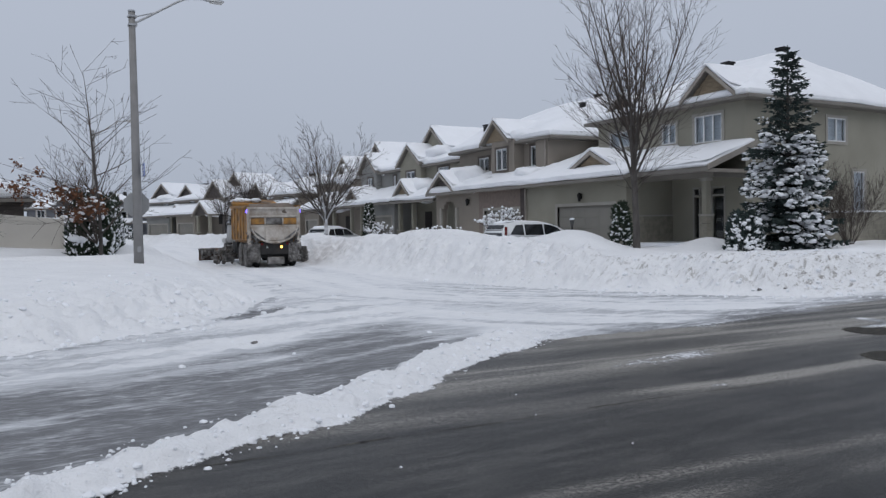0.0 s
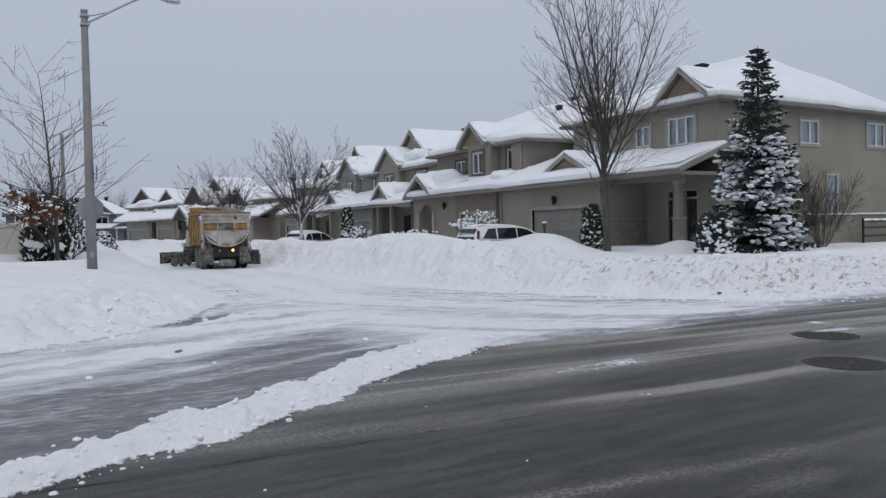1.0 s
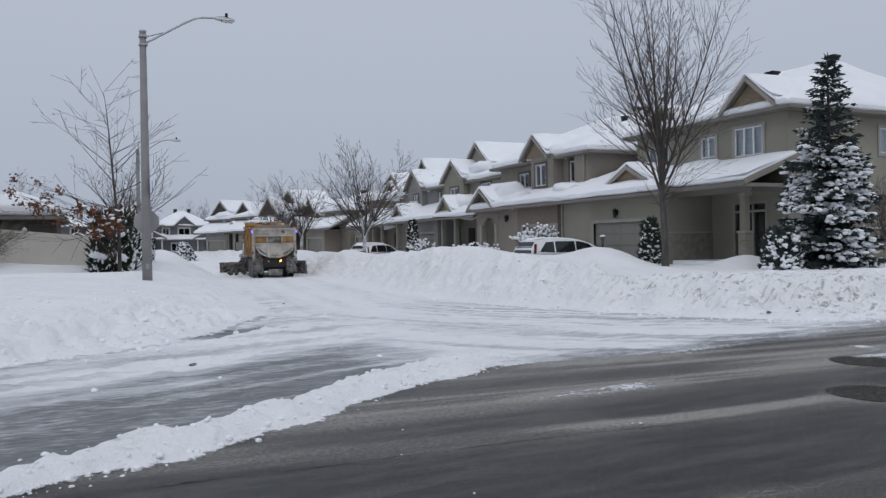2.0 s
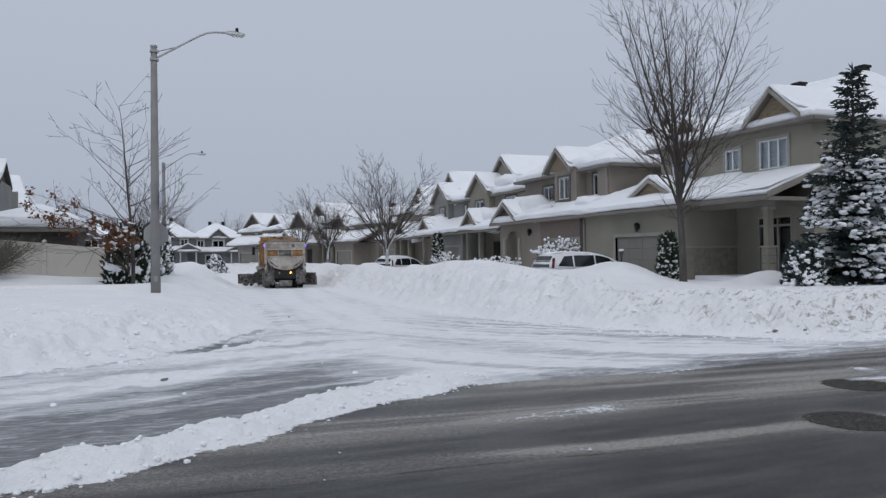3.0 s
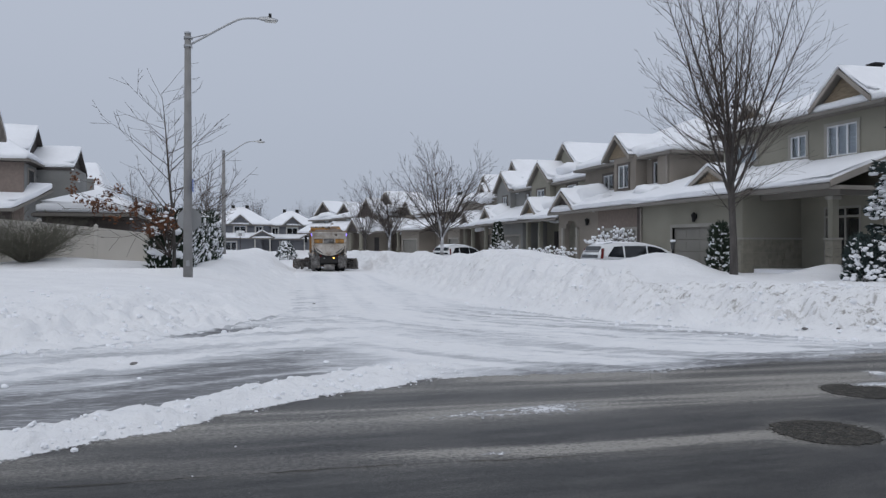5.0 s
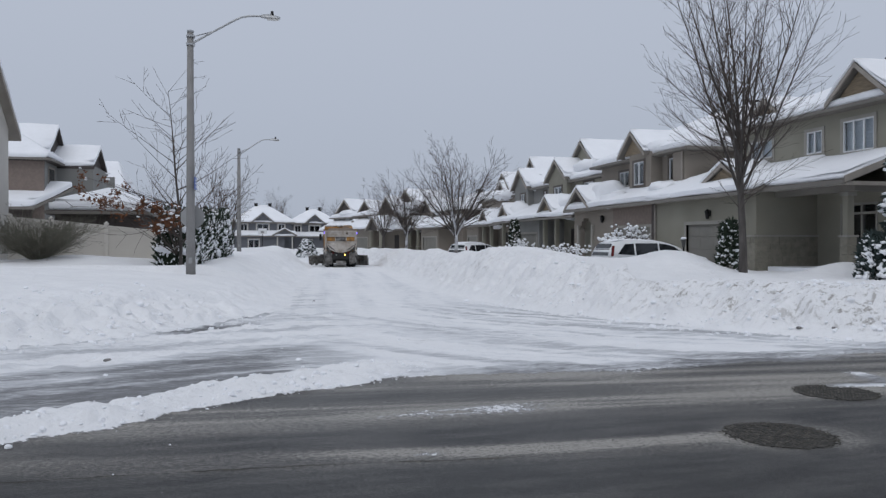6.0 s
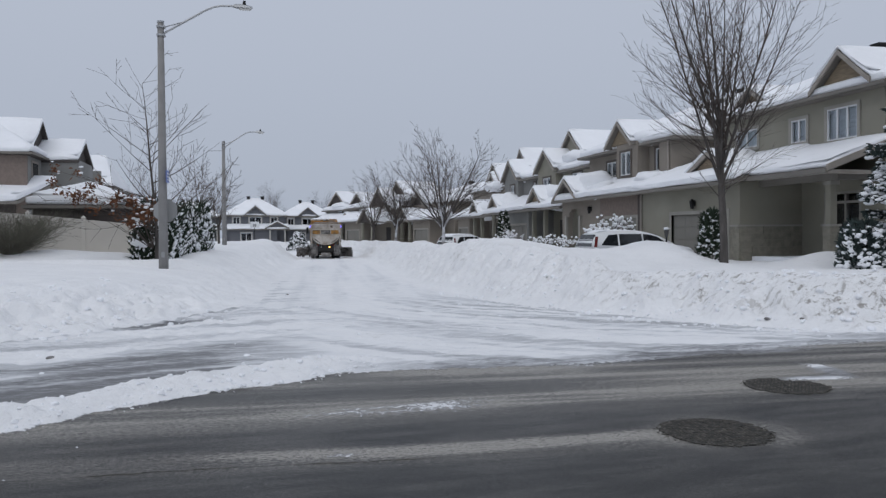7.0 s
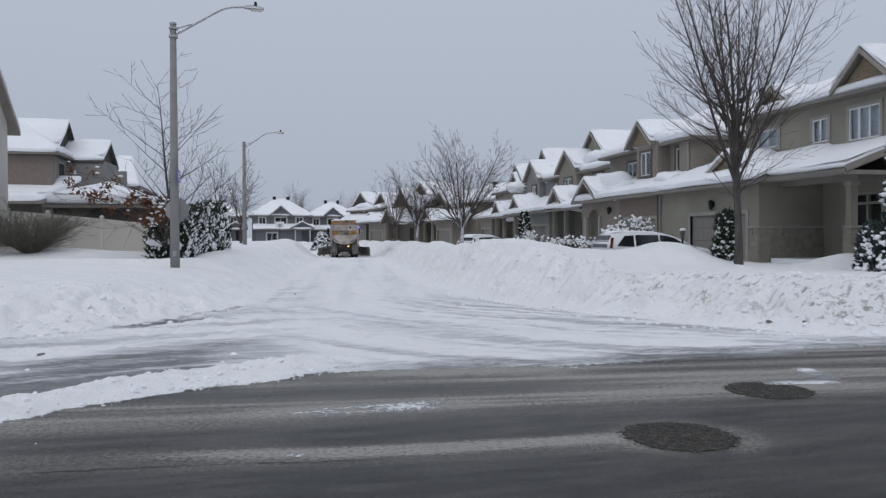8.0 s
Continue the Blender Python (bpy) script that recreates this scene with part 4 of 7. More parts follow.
def row_house(m, label, garage, bays, dormers, wall_mat, windows, body, eave, ridge, seed, porch, gable_face=SHAKE, low=None):
    """A further house of the row, facing minus x. bays: (front, centre, half, z, h, back, bottom, window); dormers: gables high on the roof (front, centre, half, z, h, back);
    porch: (front, centre, half, z, h); garage, body, low: stretches of y."""
    hs = thing("house", label, "house", m, group="houses along the street")
    y0, y1 = body
    fx = 28.3
    part("wall", wall("x", fx, 0.25, y0, y1, 0.2, eave, windows), wall_mat, hs, "stucco front wall")
    part("wall", wall("y", y0, 0.25, fx + 0.25, 39, 0.2, eave, []), wall_mat, hs)
    part("wall", wall("y", y1 - 0.25, 0.25, fx + 0.25, 39, 0.2, eave, []), wall_mat, hs)
    part("wall", wall("x", 38.75, 0.25, y0 + 0.25, y1 - 0.25, 0.2, eave, []), wall_mat, hs)
    for w in windows:
        window(hs, "x", fx, *w, lights=2, trim=SURROUND)
    hip_roof(hs, 27.9, 39.5, y0 - 0.4, y1 + 0.4, eave + 0.05, ridge - eave, 3.4, "y", seed=seed, snow=0.32)
    for k, b in enumerate(bays):
        bay(hs, *b, wall_mat, seed + k, None if gable_face is SHAKE else gable_face)
        snow_drift(hs, 28.75, b[1] - b[2] - 0.2, b[3] + 0.05, 0.85, 1.0, 0.48)
    for k, (front, c, half, z, h, back) in enumerate(dormers):
        gable(hs, "x", front, back, c, half, z, h, wall_mat if gable_face is SHAKE else gable_face, seed=seed + 2 + k, snow=0.28)
        snow_drift(hs, front + 0.05, c - 0.5 * half, z - 0.05, 0.9, half * 0.8, 0.5)
    g0, g1 = garage or body
    if garage:
        part("wall", wall("x", 26.2, 0.25, g0, g1, 0.2, 3.4, [(g0 + 0.5, g1 - 0.5, 0.3, 2.4)]), wall_mat, hs, "stucco garage wall")
        part("wall", wall("y", g0, 0.2, 26.45, fx, 0.2, 3.4, []), wall_mat, hs)
        part("wall", wall("y", g1 - 0.2, 0.2, 26.45, fx, 0.2, 3.4, []), wall_mat, hs)
        garage_door(hs, "x", 26.2, g0 + 0.5, g1 - 0.5, 0.3, 2.4)
    lo, hi = low or (min(y0, g0), max(y1, g1))
    shed(hs, [(25.7, lo, 3.5), (25.7, hi, 3.5)], [(28.35, lo, 4.7), (28.35, hi, 4.7)], seed=seed + 3, snow=0.32)
    part("gutter", boxed(25.61, lo, 3.36, 25.7, hi, 3.49), FASCIA, hs)
    pf, c, half, pz, ph = porch
    gable(hs, "x", pf, 28.3, c, half, pz, ph, gable_face, seed=seed + 5, snow=0.28)
    snow_drift(hs, pf + 1.75, c - 0.2, pz + 0.5 * ph, 1.35, half * 1.2, 0.95)
    for y in (c - half + 0.1, c + half - 0.5):
        stone_pillar(hs, pf + 0.35, y, pf + 0.75, y + 0.4, 0.2, 1.4, pz - 0.1)
    part("front_door", boxed(fx - 0.06, c - 0.5, 0.6, fx - 0.01, c + 0.5, 2.75), DOORPAINT, hs, "dark front door")
    vent(hs, 33.2, (y0 + y1) / 2, ridge + 0.2, 0.45)
    return hs


def far_hip_house(m, label, w=9.0, d=9.0, eave=5.3, ridge=7.9, wall_mat=SIDING, seed=0.0):
    """A house across the end of the street, facing minus y; origin at the middle of its front."""
    hs = thing("house", label, "house", m, group="hip-roofed houses at the street's end")
    wins = [(-0.9, 0.9, 3.5, 4.7), (-3.4, -2.4, 3.5, 4.7), (2.4, 3.4, 3.5, 4.7)]
    part("wall", wall("y", 0, 0.25, -w / 2, w / 2, 0, eave, wins), wall_mat, hs, "slate-grey sided front wall")
    part("wall", wall("x", -w / 2, 0.25, 0.25, d, 0, eave, []), wall_mat, hs)
    part("wall", wall("x", w / 2 - 0.25, 0.25, 0.25, d, 0, eave, []), wall_mat, hs)
    for x in wins:
        window(hs, "y", 0, *x, lights=2, surround=0.18, trim=SOFFIT, blind=False)
    hip_roof(hs, -w / 2 - 0.5, w / 2 + 0.5, -0.5, d, eave + 0.05, ridge - eave, 4.2, "x", seed=seed)
    gable(hs, "y", -0.75, 4.0, 0, 1.6, eave + 0.1, 1.35, wall_mat, seed=seed + 1, rake=FASCIA)
    part("lower_wall", wall("y", -1.6, 0.25, -w / 2 + 0.6, w / 2 - 1.2, 0, 2.6, [(-2.2, -0.6, 0.9, 2.2)]), wall_mat, hs)
    window(hs, "y", -1.6, -2.2, -0.6, 0.9, 2.2, lights=2, surround=0.15, trim=SOFFIT, blind=False)
    shed(hs, [(-w / 2 + 0.2, -2.3, 2.75), (w / 2 + 0.6, -2.3, 2.75)], [(-w / 2 + 0.2, 0, 3.4), (w / 2 + 0.6, 0, 3.4)], seed=seed + 2)
    gable(hs, "y", -2.4, 0.3, w / 2 - 1.2, 1.7, 2.85, 0.9, wall_mat, seed=seed + 3, rake=FASCIA)
    for x in (w / 2 - 2.4, w / 2 - 0.1):
        part("porch_post", boxed(x, -2.1, 0, x + 0.2, -1.9, 2.6), SOFFIT, hs)
    vent(hs, -1.0, d / 2 - 0.5, ridge + 0.2, 0.5)
    vent(hs, 1.2, d / 2 - 0.5, ridge + 0.2, 0.5)
    return hs


def left_house():
    """The house across the side street: brown wing with a low roof, dark gables to the street."""
    hs = thing("house", "two-storey brown house with dark street gables and a low snowy wing", "house", Matrix.Translation((-0.29, 0.04, -0.08)) @ Matrix.Scale(1.046, 4))
    part("wall", wall("y", 48.2, 0.25, -16, -5.0, 0.2, 6.65, []), BRICK, hs, "brown side wall")
    part("wall", wall("x", -5.25, 0.25, 48.45, 51.5, 0.2, 6.65, []), STUCCO_GREY, hs)
    part("wall", wall("y", 51.5, 0.25, -5.0, -2.9, 0.2, 6.6, []), STUCCO_GREY, hs, "grey stucco wall of the front bay")
    w = part("window", boxed(-5.0, 49.2, 5.0, -4.95, 50.7, 6.3, bevel=0.01), RAKE, hs, "pale-framed dark window")
    part("pane", boxed(-4.95, 49.35, 5.15, -4.94, 50.55, 6.15), CARGLASS, w, "dark glass")
    part("wall", wall("x", -3.15, 0.25, 51.75, 56.4, 0.2, 6.6, []), STUCCO_GREY, hs)
    part("wall", wall("y", 60, 0.25, -16, -3, 0.2, 6.6, []), STUCCO_GREY, hs)
    hip_roof(hs, -16.5, -4.6, 47.8, 57.6, 6.65, 2.35, 3.5, "x", seed=21.0, fascia=DARKWOOD)
    # gables that look to the street
    for c, half, x, z, h in ((52.6, 2.2, -5.1, 7.15, 1.75), (53.9, 2.15, -2.85, 6.55, 1.25)):
        g = part("gable", solid((x - 0.3, c - half, z), (x - 0.3, c + half, z), (x - 0.3, c, z + h), (x - 7, c - half, z), (x - 7, c + half, z), (x - 7, c, z + h)), DARKWOOD, hs, "dark-faced gable")
        for s in (-1, 1):
            ends = [(d, a, w) for d in (x, x - 7) for a, w in ((c, z + h), (c + s * (half + 0.3), z - 0.3 * h / half))]
            part("gable_roof", solid(*ends, *((d, a, w + 0.15) for d, a, w in ends)), DARKWOOD, g)
            bm = solid(*((d, a, w + 0.16) for d, a, w in ends), *((d, a, w + 0.42) for d, a, w in ends))
            part("gable_snow", softened(bm, 3, 0.06, 1.3, c + s, bevel=0.08), SNOW, g, "snow on the gable", smooth=True)
    # low rear roof against the house
    part("wall", wall("y", 48.0, 0.2, -16, -5.6, 0.2, 3.9, []), WINGWALL, hs, "dark brown rear wall")
    shed(hs, [(-16.4, 46.9, 3.75), (-5.2, 46.9, 3.75)], [(-16.4, 49.6, 5.05), (-3.7, 49.6, 5.05)], seed=24.0, snow=0.4)
    # rear block further up the street
    part("wall", wall("y", 62, 0.25, -14, -2.9, 0.2, 5.5, []), STUCCO_GREY, hs)
    hip_roof(hs, -14.4, -2.4, 61.6, 71, 5.55, 2.6, 1.2, "x", seed=25.0, fascia=DARKWOOD)
    part("wall", wall("x", -3.15, 0.25, 62.25, 70.6, 0.2, 5.5, []), STUCCO_GREY, hs)
    return hs


def low_outbuilding():
    """A low building behind the vinyl fence, dark boards under a snowy roof."""
    hs = thing("outbuilding", "low dark-boarded outbuilding under thick snow behind the fence", "outbuilding")
    x0, x1, y0, y1 = -0.9, 2.3, 32.6, 38.5
    for k in range(17):
        a = x0 + k * (x1 - x0) / 17
        part("board", boxed(a, y0, 0.3, a + (x1 - x0) / 17 - 0.012, y0 + 0.04, 3.0), WINGWALL, hs)
    part("wall", wall("y", y0 + 0.05, 0.2, x0, x1, 0.3, 3.0, []), WINGWALL, hs, "dark brown board wall")
    part("wall", wall("x", x1 - 0.2, 0.2, y0 + 0.25, y1, 0.3, 3.0, []), WINGWALL, hs)
    part("wall", wall("x", x0, 0.2, y0 + 0.25, y1, 0.3, 3.0, []), WINGWALL, hs)
    hip_roof(hs, x0 - 0.25, x1 + 0.3, y0 - 0.35, y1 + 0.3, 2.95, 0.7, 2.6, "y", seed=23.0, snow=0.42, fascia=DARKWOOD)
    return hs


def near_left_house():
    hs = thing("house", "tan house beside the vinyl fence, gable end to the street", "house")
    x, y0, y1, z = -2.85, 25.0, 33.6, 6.3
    part("wall", wall("x", x - 0.25, 0.25, y0, y1, 0.2, z, []), FENCE, hs, "tan sided end wall")
    part("wall", wall("y", y1 - 0.25, 0.25, x - 9, x - 0.25, 0.2, z, []), FENCE, hs)
    part("wall", wall("y", y0, 0.25, x - 9, x - 0.25, 0.2, z, []), FENCE, hs)
    c, half, h = (y0 + y1) / 2, (y1 - y0) / 2, 3.6
    part("gable_wall", solid((x - 0.25, y0, z), (x - 0.25, y1, z), (x - 0.25, c, z + h), (x, y0, z), (x, y1, z), (x, c, z + h)), FENCE, hs)
    for s in (-1, 1):
        sl = h / half
        ends = [(d, a, w) for d in (x + 0.35, x - 9) for a, w in ((c, z + h), (c + s * (half + 0.5), z - 0.5 * sl))]
        r = part("roof", solid(*ends, *((d, a, w + 0.2) for d, a, w in ends)), RAKE, hs, "roof slope with pale rake")
        bm = solid(*((d, a, w + 0.21) for d, a, w in ends), *((d, a, w + 0.45) for d, a, w in ends))
        part("roof_snow", softened(bm, 3, 0.06, 1.3, s, bevel=0.08), SNOW, r, "roof snow", smooth=True)
    return hs


corner_house()
second_house()
row_house(pose(1.3, 0, 0), "two-storey olive house with a tall snowy front gable", None, [(27.5, 52.5, 1.8, 6.45, 1.35, 33.5, 4.2, (51.7, 53.1, 4.85, 5.9))],
          [(29.2, 51.7, 2.35, 7.25, 1.9, 36.5)], STUCCO, [(47.35, 48.9, 5.2, 5.95)], (44.5, 54.9), 6.2, 8.9, 31.0, (25.9, 50.5, 1.4, 3.75, 1.15), low=(45.0, 51.9))
row_house(pose(1.4, 0, 0), "two-storey olive house with paired gables behind street trees", (52.4, 57.0), [(27.5, 60.6, 1.7, 6.4, 1.4, 33.5, 4.2, (59.7, 60.7, 4.45, 5.85))],
          [(29.0, 61.8, 1.6, 7.4, 1.55, 36.0)], STUCCO_GREY, [(56.15, 56.6, 5.0, 5.85)], (55.2, 62.6), 6.2, 8.6, 41.0, (26.0, 60.4, 1.4, 3.7, 1.1), low=(52.2, 62.0))
row_house(pose(2.9, 0, 0), "two-storey dark-gabled house further along the row", (72.8, 77.0), [],
          [(27.9, 70.6, 2.5, 6.5, 1.95, 34.0), (27.5, 69.9, 1.3, 6.4, 1.15, 30.0)], STUCCO_TAN, [(69.2, 70.6, 4.5, 5.5)], (66.9, 78.5), 6.2, 8.5, 51.0, (25.8, 70.2, 1.5, 3.6, 1.2), DARKWOOD, low=(65.5, 78.5))
row_house(pose(28.6, 84.5, 0, 0, 0, 12) @ pose(-28, -68, 0), "two-storey house with a dark gable beyond the street trees", (66.0, 70.6), [(27.5, 72.4, 1.7, 5.4, 1.5, 33.0, 4.0, (71.8, 73.0, 4.2, 5.0))],
          [], STUCCO_TAN, [(66.0, 67.2, 4.3, 5.2)], (64.0, 74.0), 5.4, 7.6, 61.0, (25.5, 72.3, 1.5, 3.5, 1.2), DARKWOOD)
BEND = dict(windows=[(71.2, 72.2, 4.3, 5.2)], body=(64.0, 75.0), eave=5.3)
row_house(pose(23.0, 91.4, 0, 0, 0, 20) @ pose(-27.6, -66.0, 0), "distant two-storey house with stacked dark gables", (67.8, 72.0), [(27.5, 66.0, 1.9, 5.4, 1.85, 33.5, 4.0, (65.4, 66.6, 4.2, 5.1))],
          [(29.4, 64.6, 2.0, 6.3, 1.8, 35.0)], STUCCO_TAN, ridge=7.1, seed=63.0, porch=(24.8, 64.6, 1.5, 3.4, 1.3), gable_face=DARKWOOD, **BEND)
row_house(pose(21.8, 101.0, 0, 0, 0, 30) @ pose(-27.6, -67.0, 0), "distant two-storey house with twin gables at the bend", (68.6, 73.0), [(27.5, 67.0, 1.9, 5.4, 1.85, 33.5, 4.0, (66.4, 67.6, 4.2, 5.1))],
          [(28.6, 73.0, 1.9, 6.0, 1.75, 35.0)], STUCCO_GREY, ridge=7.4, seed=65.0, porch=(24.8, 66.0, 1.5, 3.4, 1.2), gable_face=DARKWOOD, **BEND)
far_hip_house(pose(8.9, 124, 0.2), "slate-grey two-storey house with hip roof across the street's end", eave=4.85, ridge=7.6, seed=71.0)
far_hip_house(pose(17.9, 134, 0.2), "slate-grey two-storey house with low hip roof in the distance", w=8.4, eave=5.0, ridge=7.5, seed=75.0)
far_hip_house(pose(-1.5, 128, 0.2), "slate-grey two-storey house partly hidden by trees", w=9.0, eave=4.8, ridge=7.2, seed=77.0)
left_house()
low_outbuilding()
near_left_house()


# ---- plants ----
def rand_dir(rng):
    while True:
        v = Vector((rng.uniform(-1, 1), rng.uniform(-1, 1), rng.uniform(-1, 1)))
        if 0.05 < v.length < 1:
            return v.normalized()


def grow(out, p, d, length, r, level, rng, cfg, tips, thin=0.0055):
    """One limb and all that grows from it. cfg: per level jitter, rise, children per metre, child angle, child length."""
    jit, rise, dens, angle, ratio, start = cfg[level]
    n = max(3, int(length / (0.32 if level < 2 else 0.22)))
    last = level == len(cfg) - 1
    for i in range(n):
        f = (i + 1) / n
        d = (d + rand_dir(rng) * jit + Vector((0, 0, rise))).normalized()
        q = p + d * (length / n)
        r0, r1 = max(r * (1 - 0.9 * i / n), thin * 0.7), max(r * (1 - 0.9 * f), thin * 0.7)
        out[0 if r0 > 0.03 else 1].add(p, q, r0, r1, 7 if r0 > 0.06 else 5 if r0 > 0.022 else 3)
        if not last and f > start:
            k = dens * length / n
            for _ in range(int(k) + (rng.random() < k - int(k))):
                side = rand_dir(rng)
                side = (side - side.dot(d) * d).normalized()
                a = angle * rng.uniform(0.7, 1.3)
                grow(out, p + (q - p) * rng.random(), (d * math.cos(a) + side * math.sin(a)).normalized(), length * ratio * (1.15 - 0.65 * f) * rng.uniform(0.7, 1.2),
                     max(r1 * 0.55, thin), level + 1, rng, cfg, tips, thin)
        p = q
    tips.append(p)


def bare_tree(x, y, label, height, r, cfg, seed, fork=None, bark=BARK, leaders=1, spread=0.3, lean=(0, 0), category="tree", stagger=None, thin=0.0055, limb=0.38, whips=0, dome=0.0):
    rng = random.Random(seed)
    z = gz(x, y)
    t = thing("tree", label, category, pose(x, y, z - 0.15))
    out, stem, tips = (Rods(), Rods()), Rods(), []
    p, d = Vector((0, 0, 0)), Vector((lean[0], lean[1], 1)).normalized()
    if fork:
        n = 6
        for i in range(n):
            d = (d + rand_dir(rng) * 0.03).normalized()
            q = p + d * fork / n
            stem.add(p, q, r * (1.25 - 0.25 * min(1, i / 1.5)) * (1 - 0.18 * i / n), r * (1.25 - 0.25 * min(1, (i + 1) / 1.5)) * (1 - 0.18 * (i + 1) / n), 9)
            p = q
        for k in range(leaders):
            w = 2 * math.pi * (k + rng.uniform(-0.2, 0.2)) / leaders
            s = spread * rng.uniform(0.3, 1.15)
            o = rng.uniform(0, 0.275 * fork if stagger is None else stagger)
            if bark is BARK_SNOWY and k % 2:
                stem.add(p - d * o, p - d * o + Vector((math.cos(w) * s, math.sin(w) * s, 1)).normalized() * rng.uniform(0.8, 1.5), r * limb * 1.3, r * limb * 1.1, 7)
            grow(out, p - d * o, Vector((math.cos(w) * s, math.sin(w) * s, 1)).normalized(), (height - fork + 0.7 * o) * rng.uniform(0.84, 1.02) * (1 - dome * s / spread), r * limb * rng.uniform(0.8, 1.2), 0, rng, cfg, tips, thin)
        # thin lower branches that reach out to the sides
        for k in range(whips):
            w, a = rng.uniform(0, 2 * math.pi), rng.uniform(0.85, 1.3)
            grow(out, p + d * rng.uniform(-2.6, 0.8), Vector((math.cos(w) * math.sin(a), math.sin(w) * math.sin(a), math.cos(a))), rng.uniform(1.9, 3.3), 0.018, 1, rng, cfg, tips, thin)
    else:
        grow(out, p, d, height, r, 0, rng, cfg, tips, thin)
    if fork:
        stem.done("trunk", bark, t, "snow-plastered trunk" if bark is BARK_SNOWY else "straight bare trunk", smooth=True)
    out[0].done("branching" if fork else "trunk", BARK, t, "bare ascending limbs", smooth=True)
    out[1].done("crown", TWIG, t, "bare fine twigs", kind="stuff")
    return t, tips


def spruce(x, y, height, radius, seed, label):
    """A spruce: sparse spire above, heavy drooping boughs under snow below."""
    rng = random.Random(seed)
    z0 = gz(x, y) - 0.25
    t = thing("spruce_tree", label, "tree", pose(x, y, z0))
    trunk, green, snow = Rods(), Rods(), Rods()
    trunk.add(Vector((0, 0, 0)), Vector((0, 0, height * 0.98)), 0.15, 0.02, 8)
    z = 0.3
    while z < height - 0.3:
        f = z / height
        reach = float(np.interp(f, [0, 0.1, 0.3, 0.45, 0.58, 0.7, 0.84, 1.0], [0.9, 1.0, 0.95, 0.80, 0.60, 0.46, 0.28, 0.04])) * radius
        tier = rng.uniform(0.85, 1.12)
        n = int(13 - 8.5 * f)
        for k in range(n):
            w = 2 * math.pi * (k + rng.random()) / n
            L = reach * tier * rng.uniform(0.62, 1.15) + 0.08
            out = Vector((math.cos(w), math.sin(w), 0))
            cross = Vector((-math.sin(w), math.cos(w), 0))
            droop = 0.62 - 1.15 * f + rng.uniform(-0.22, 0.22)
            zb = z + rng.uniform(-0.38, 0.38) * (1 - f) + 0.12

            def bough(g):
                return Vector((0, 0, zb)) + out * (L * g) + Vector((0, 0, -droop * L * g * (1 - 0.5 * g) + 0.05 * L * g * g))

            prev = bough(0)
            m = max(3, int(L / 0.2))
            for i in range(m):
                g = (i + 1) / m
                q = bough(g)
                trunk.add(prev, q, 0.02 * (1 - g) + 0.006, 0.02 * (1 - g) + 0.004, 3)
                side = 0.16 + 0.26 * L * (1 - g)
                for s in (-1, 1):
                    for _ in range(5 if f < 0.55 else 2):
                        tip = q + (cross * s * rng.uniform(0.3, 1.0) + out * rng.uniform(0.1, 0.9)) * side * rng.uniform(0.6, 1.2) + Vector((0, 0, rng.uniform(-0.2, 0.06)))
                        green.spindle(q, tip, rng.uniform(0.02, 0.045))
                        sub = q.lerp(tip, 0.6)
                        green.spindle(sub, sub + (out * rng.uniform(-0.2, 1) + cross * s * rng.uniform(-0.2, 0.8)).normalized() * rng.uniform(0.08, 0.18) + Vector((0, 0, rng.uniform(-0.08, 0.05))), 0.022)
                green.spindle(q, q + out * 0.22 + Vector((0, 0, rng.uniform(-0.1, 0.1))), 0.035)
                prev = q
            # snow lies in blankets on groups of boughs low down, in small tufts above
            group = noise.noise(Vector((math.cos(w) * 1.6, math.sin(w) * 1.6, z * 1.25 + seed)))
            low = f < 0.56
            if low and group > -0.02 or rng.random() < (0.25 if low else 0.8 * (1.1 - f)):
                big = 1.0 if low and group > -0.02 else 0.45
                g = 1.0
                while g > (0.3 if low else 0.65):
                    for _ in range(4):
                        size = big * rng.choice((0.035, 0.055, 0.08, 0.105)) * rng.uniform(0.8, 1.2)
                        q = bough(g) + cross * rng.gauss(0, 0.2) * (0.35 + L * (1.15 - g)) + Vector((0, 0, rng.uniform(-0.16, 0.10)))
                        snow.lump(q, size * rng.uniform(1.1, 1.9), size * rng.uniform(0.85, 1.2), size * rng.uniform(0.5, 0.8), rng, 5, 8, w + rng.uniform(-0.6, 0.6))
                    g -= 0.15 / max(L, 0.3)
        z += (0.24 + 0.09 * rng.random()) * (1 - 0.3 * f)
    green.spindle(Vector((0, 0, height - 0.5)), Vector((0, 0, height + 0.2)), 0.04)
    for k in range(16):
        a = rng.uniform(0, 6.28)
        h = height - rng.uniform(0.05, 0.8)
        green.spindle(Vector((0, 0, h)), Vector((math.cos(a) * 0.25, math.sin(a) * 0.25, h + rng.uniform(0.0, 0.2))), 0.03)
    trunk.done("trunk", BARK, t, "thin straight trunk")
    green.done("crown", NEEDLE, t, "dark blue-green needle boughs", kind="stuff")
    snow.done("snow_load", FLUFF, t, "snow pillows on the boughs", smooth=True, kind="stuff")
    return t


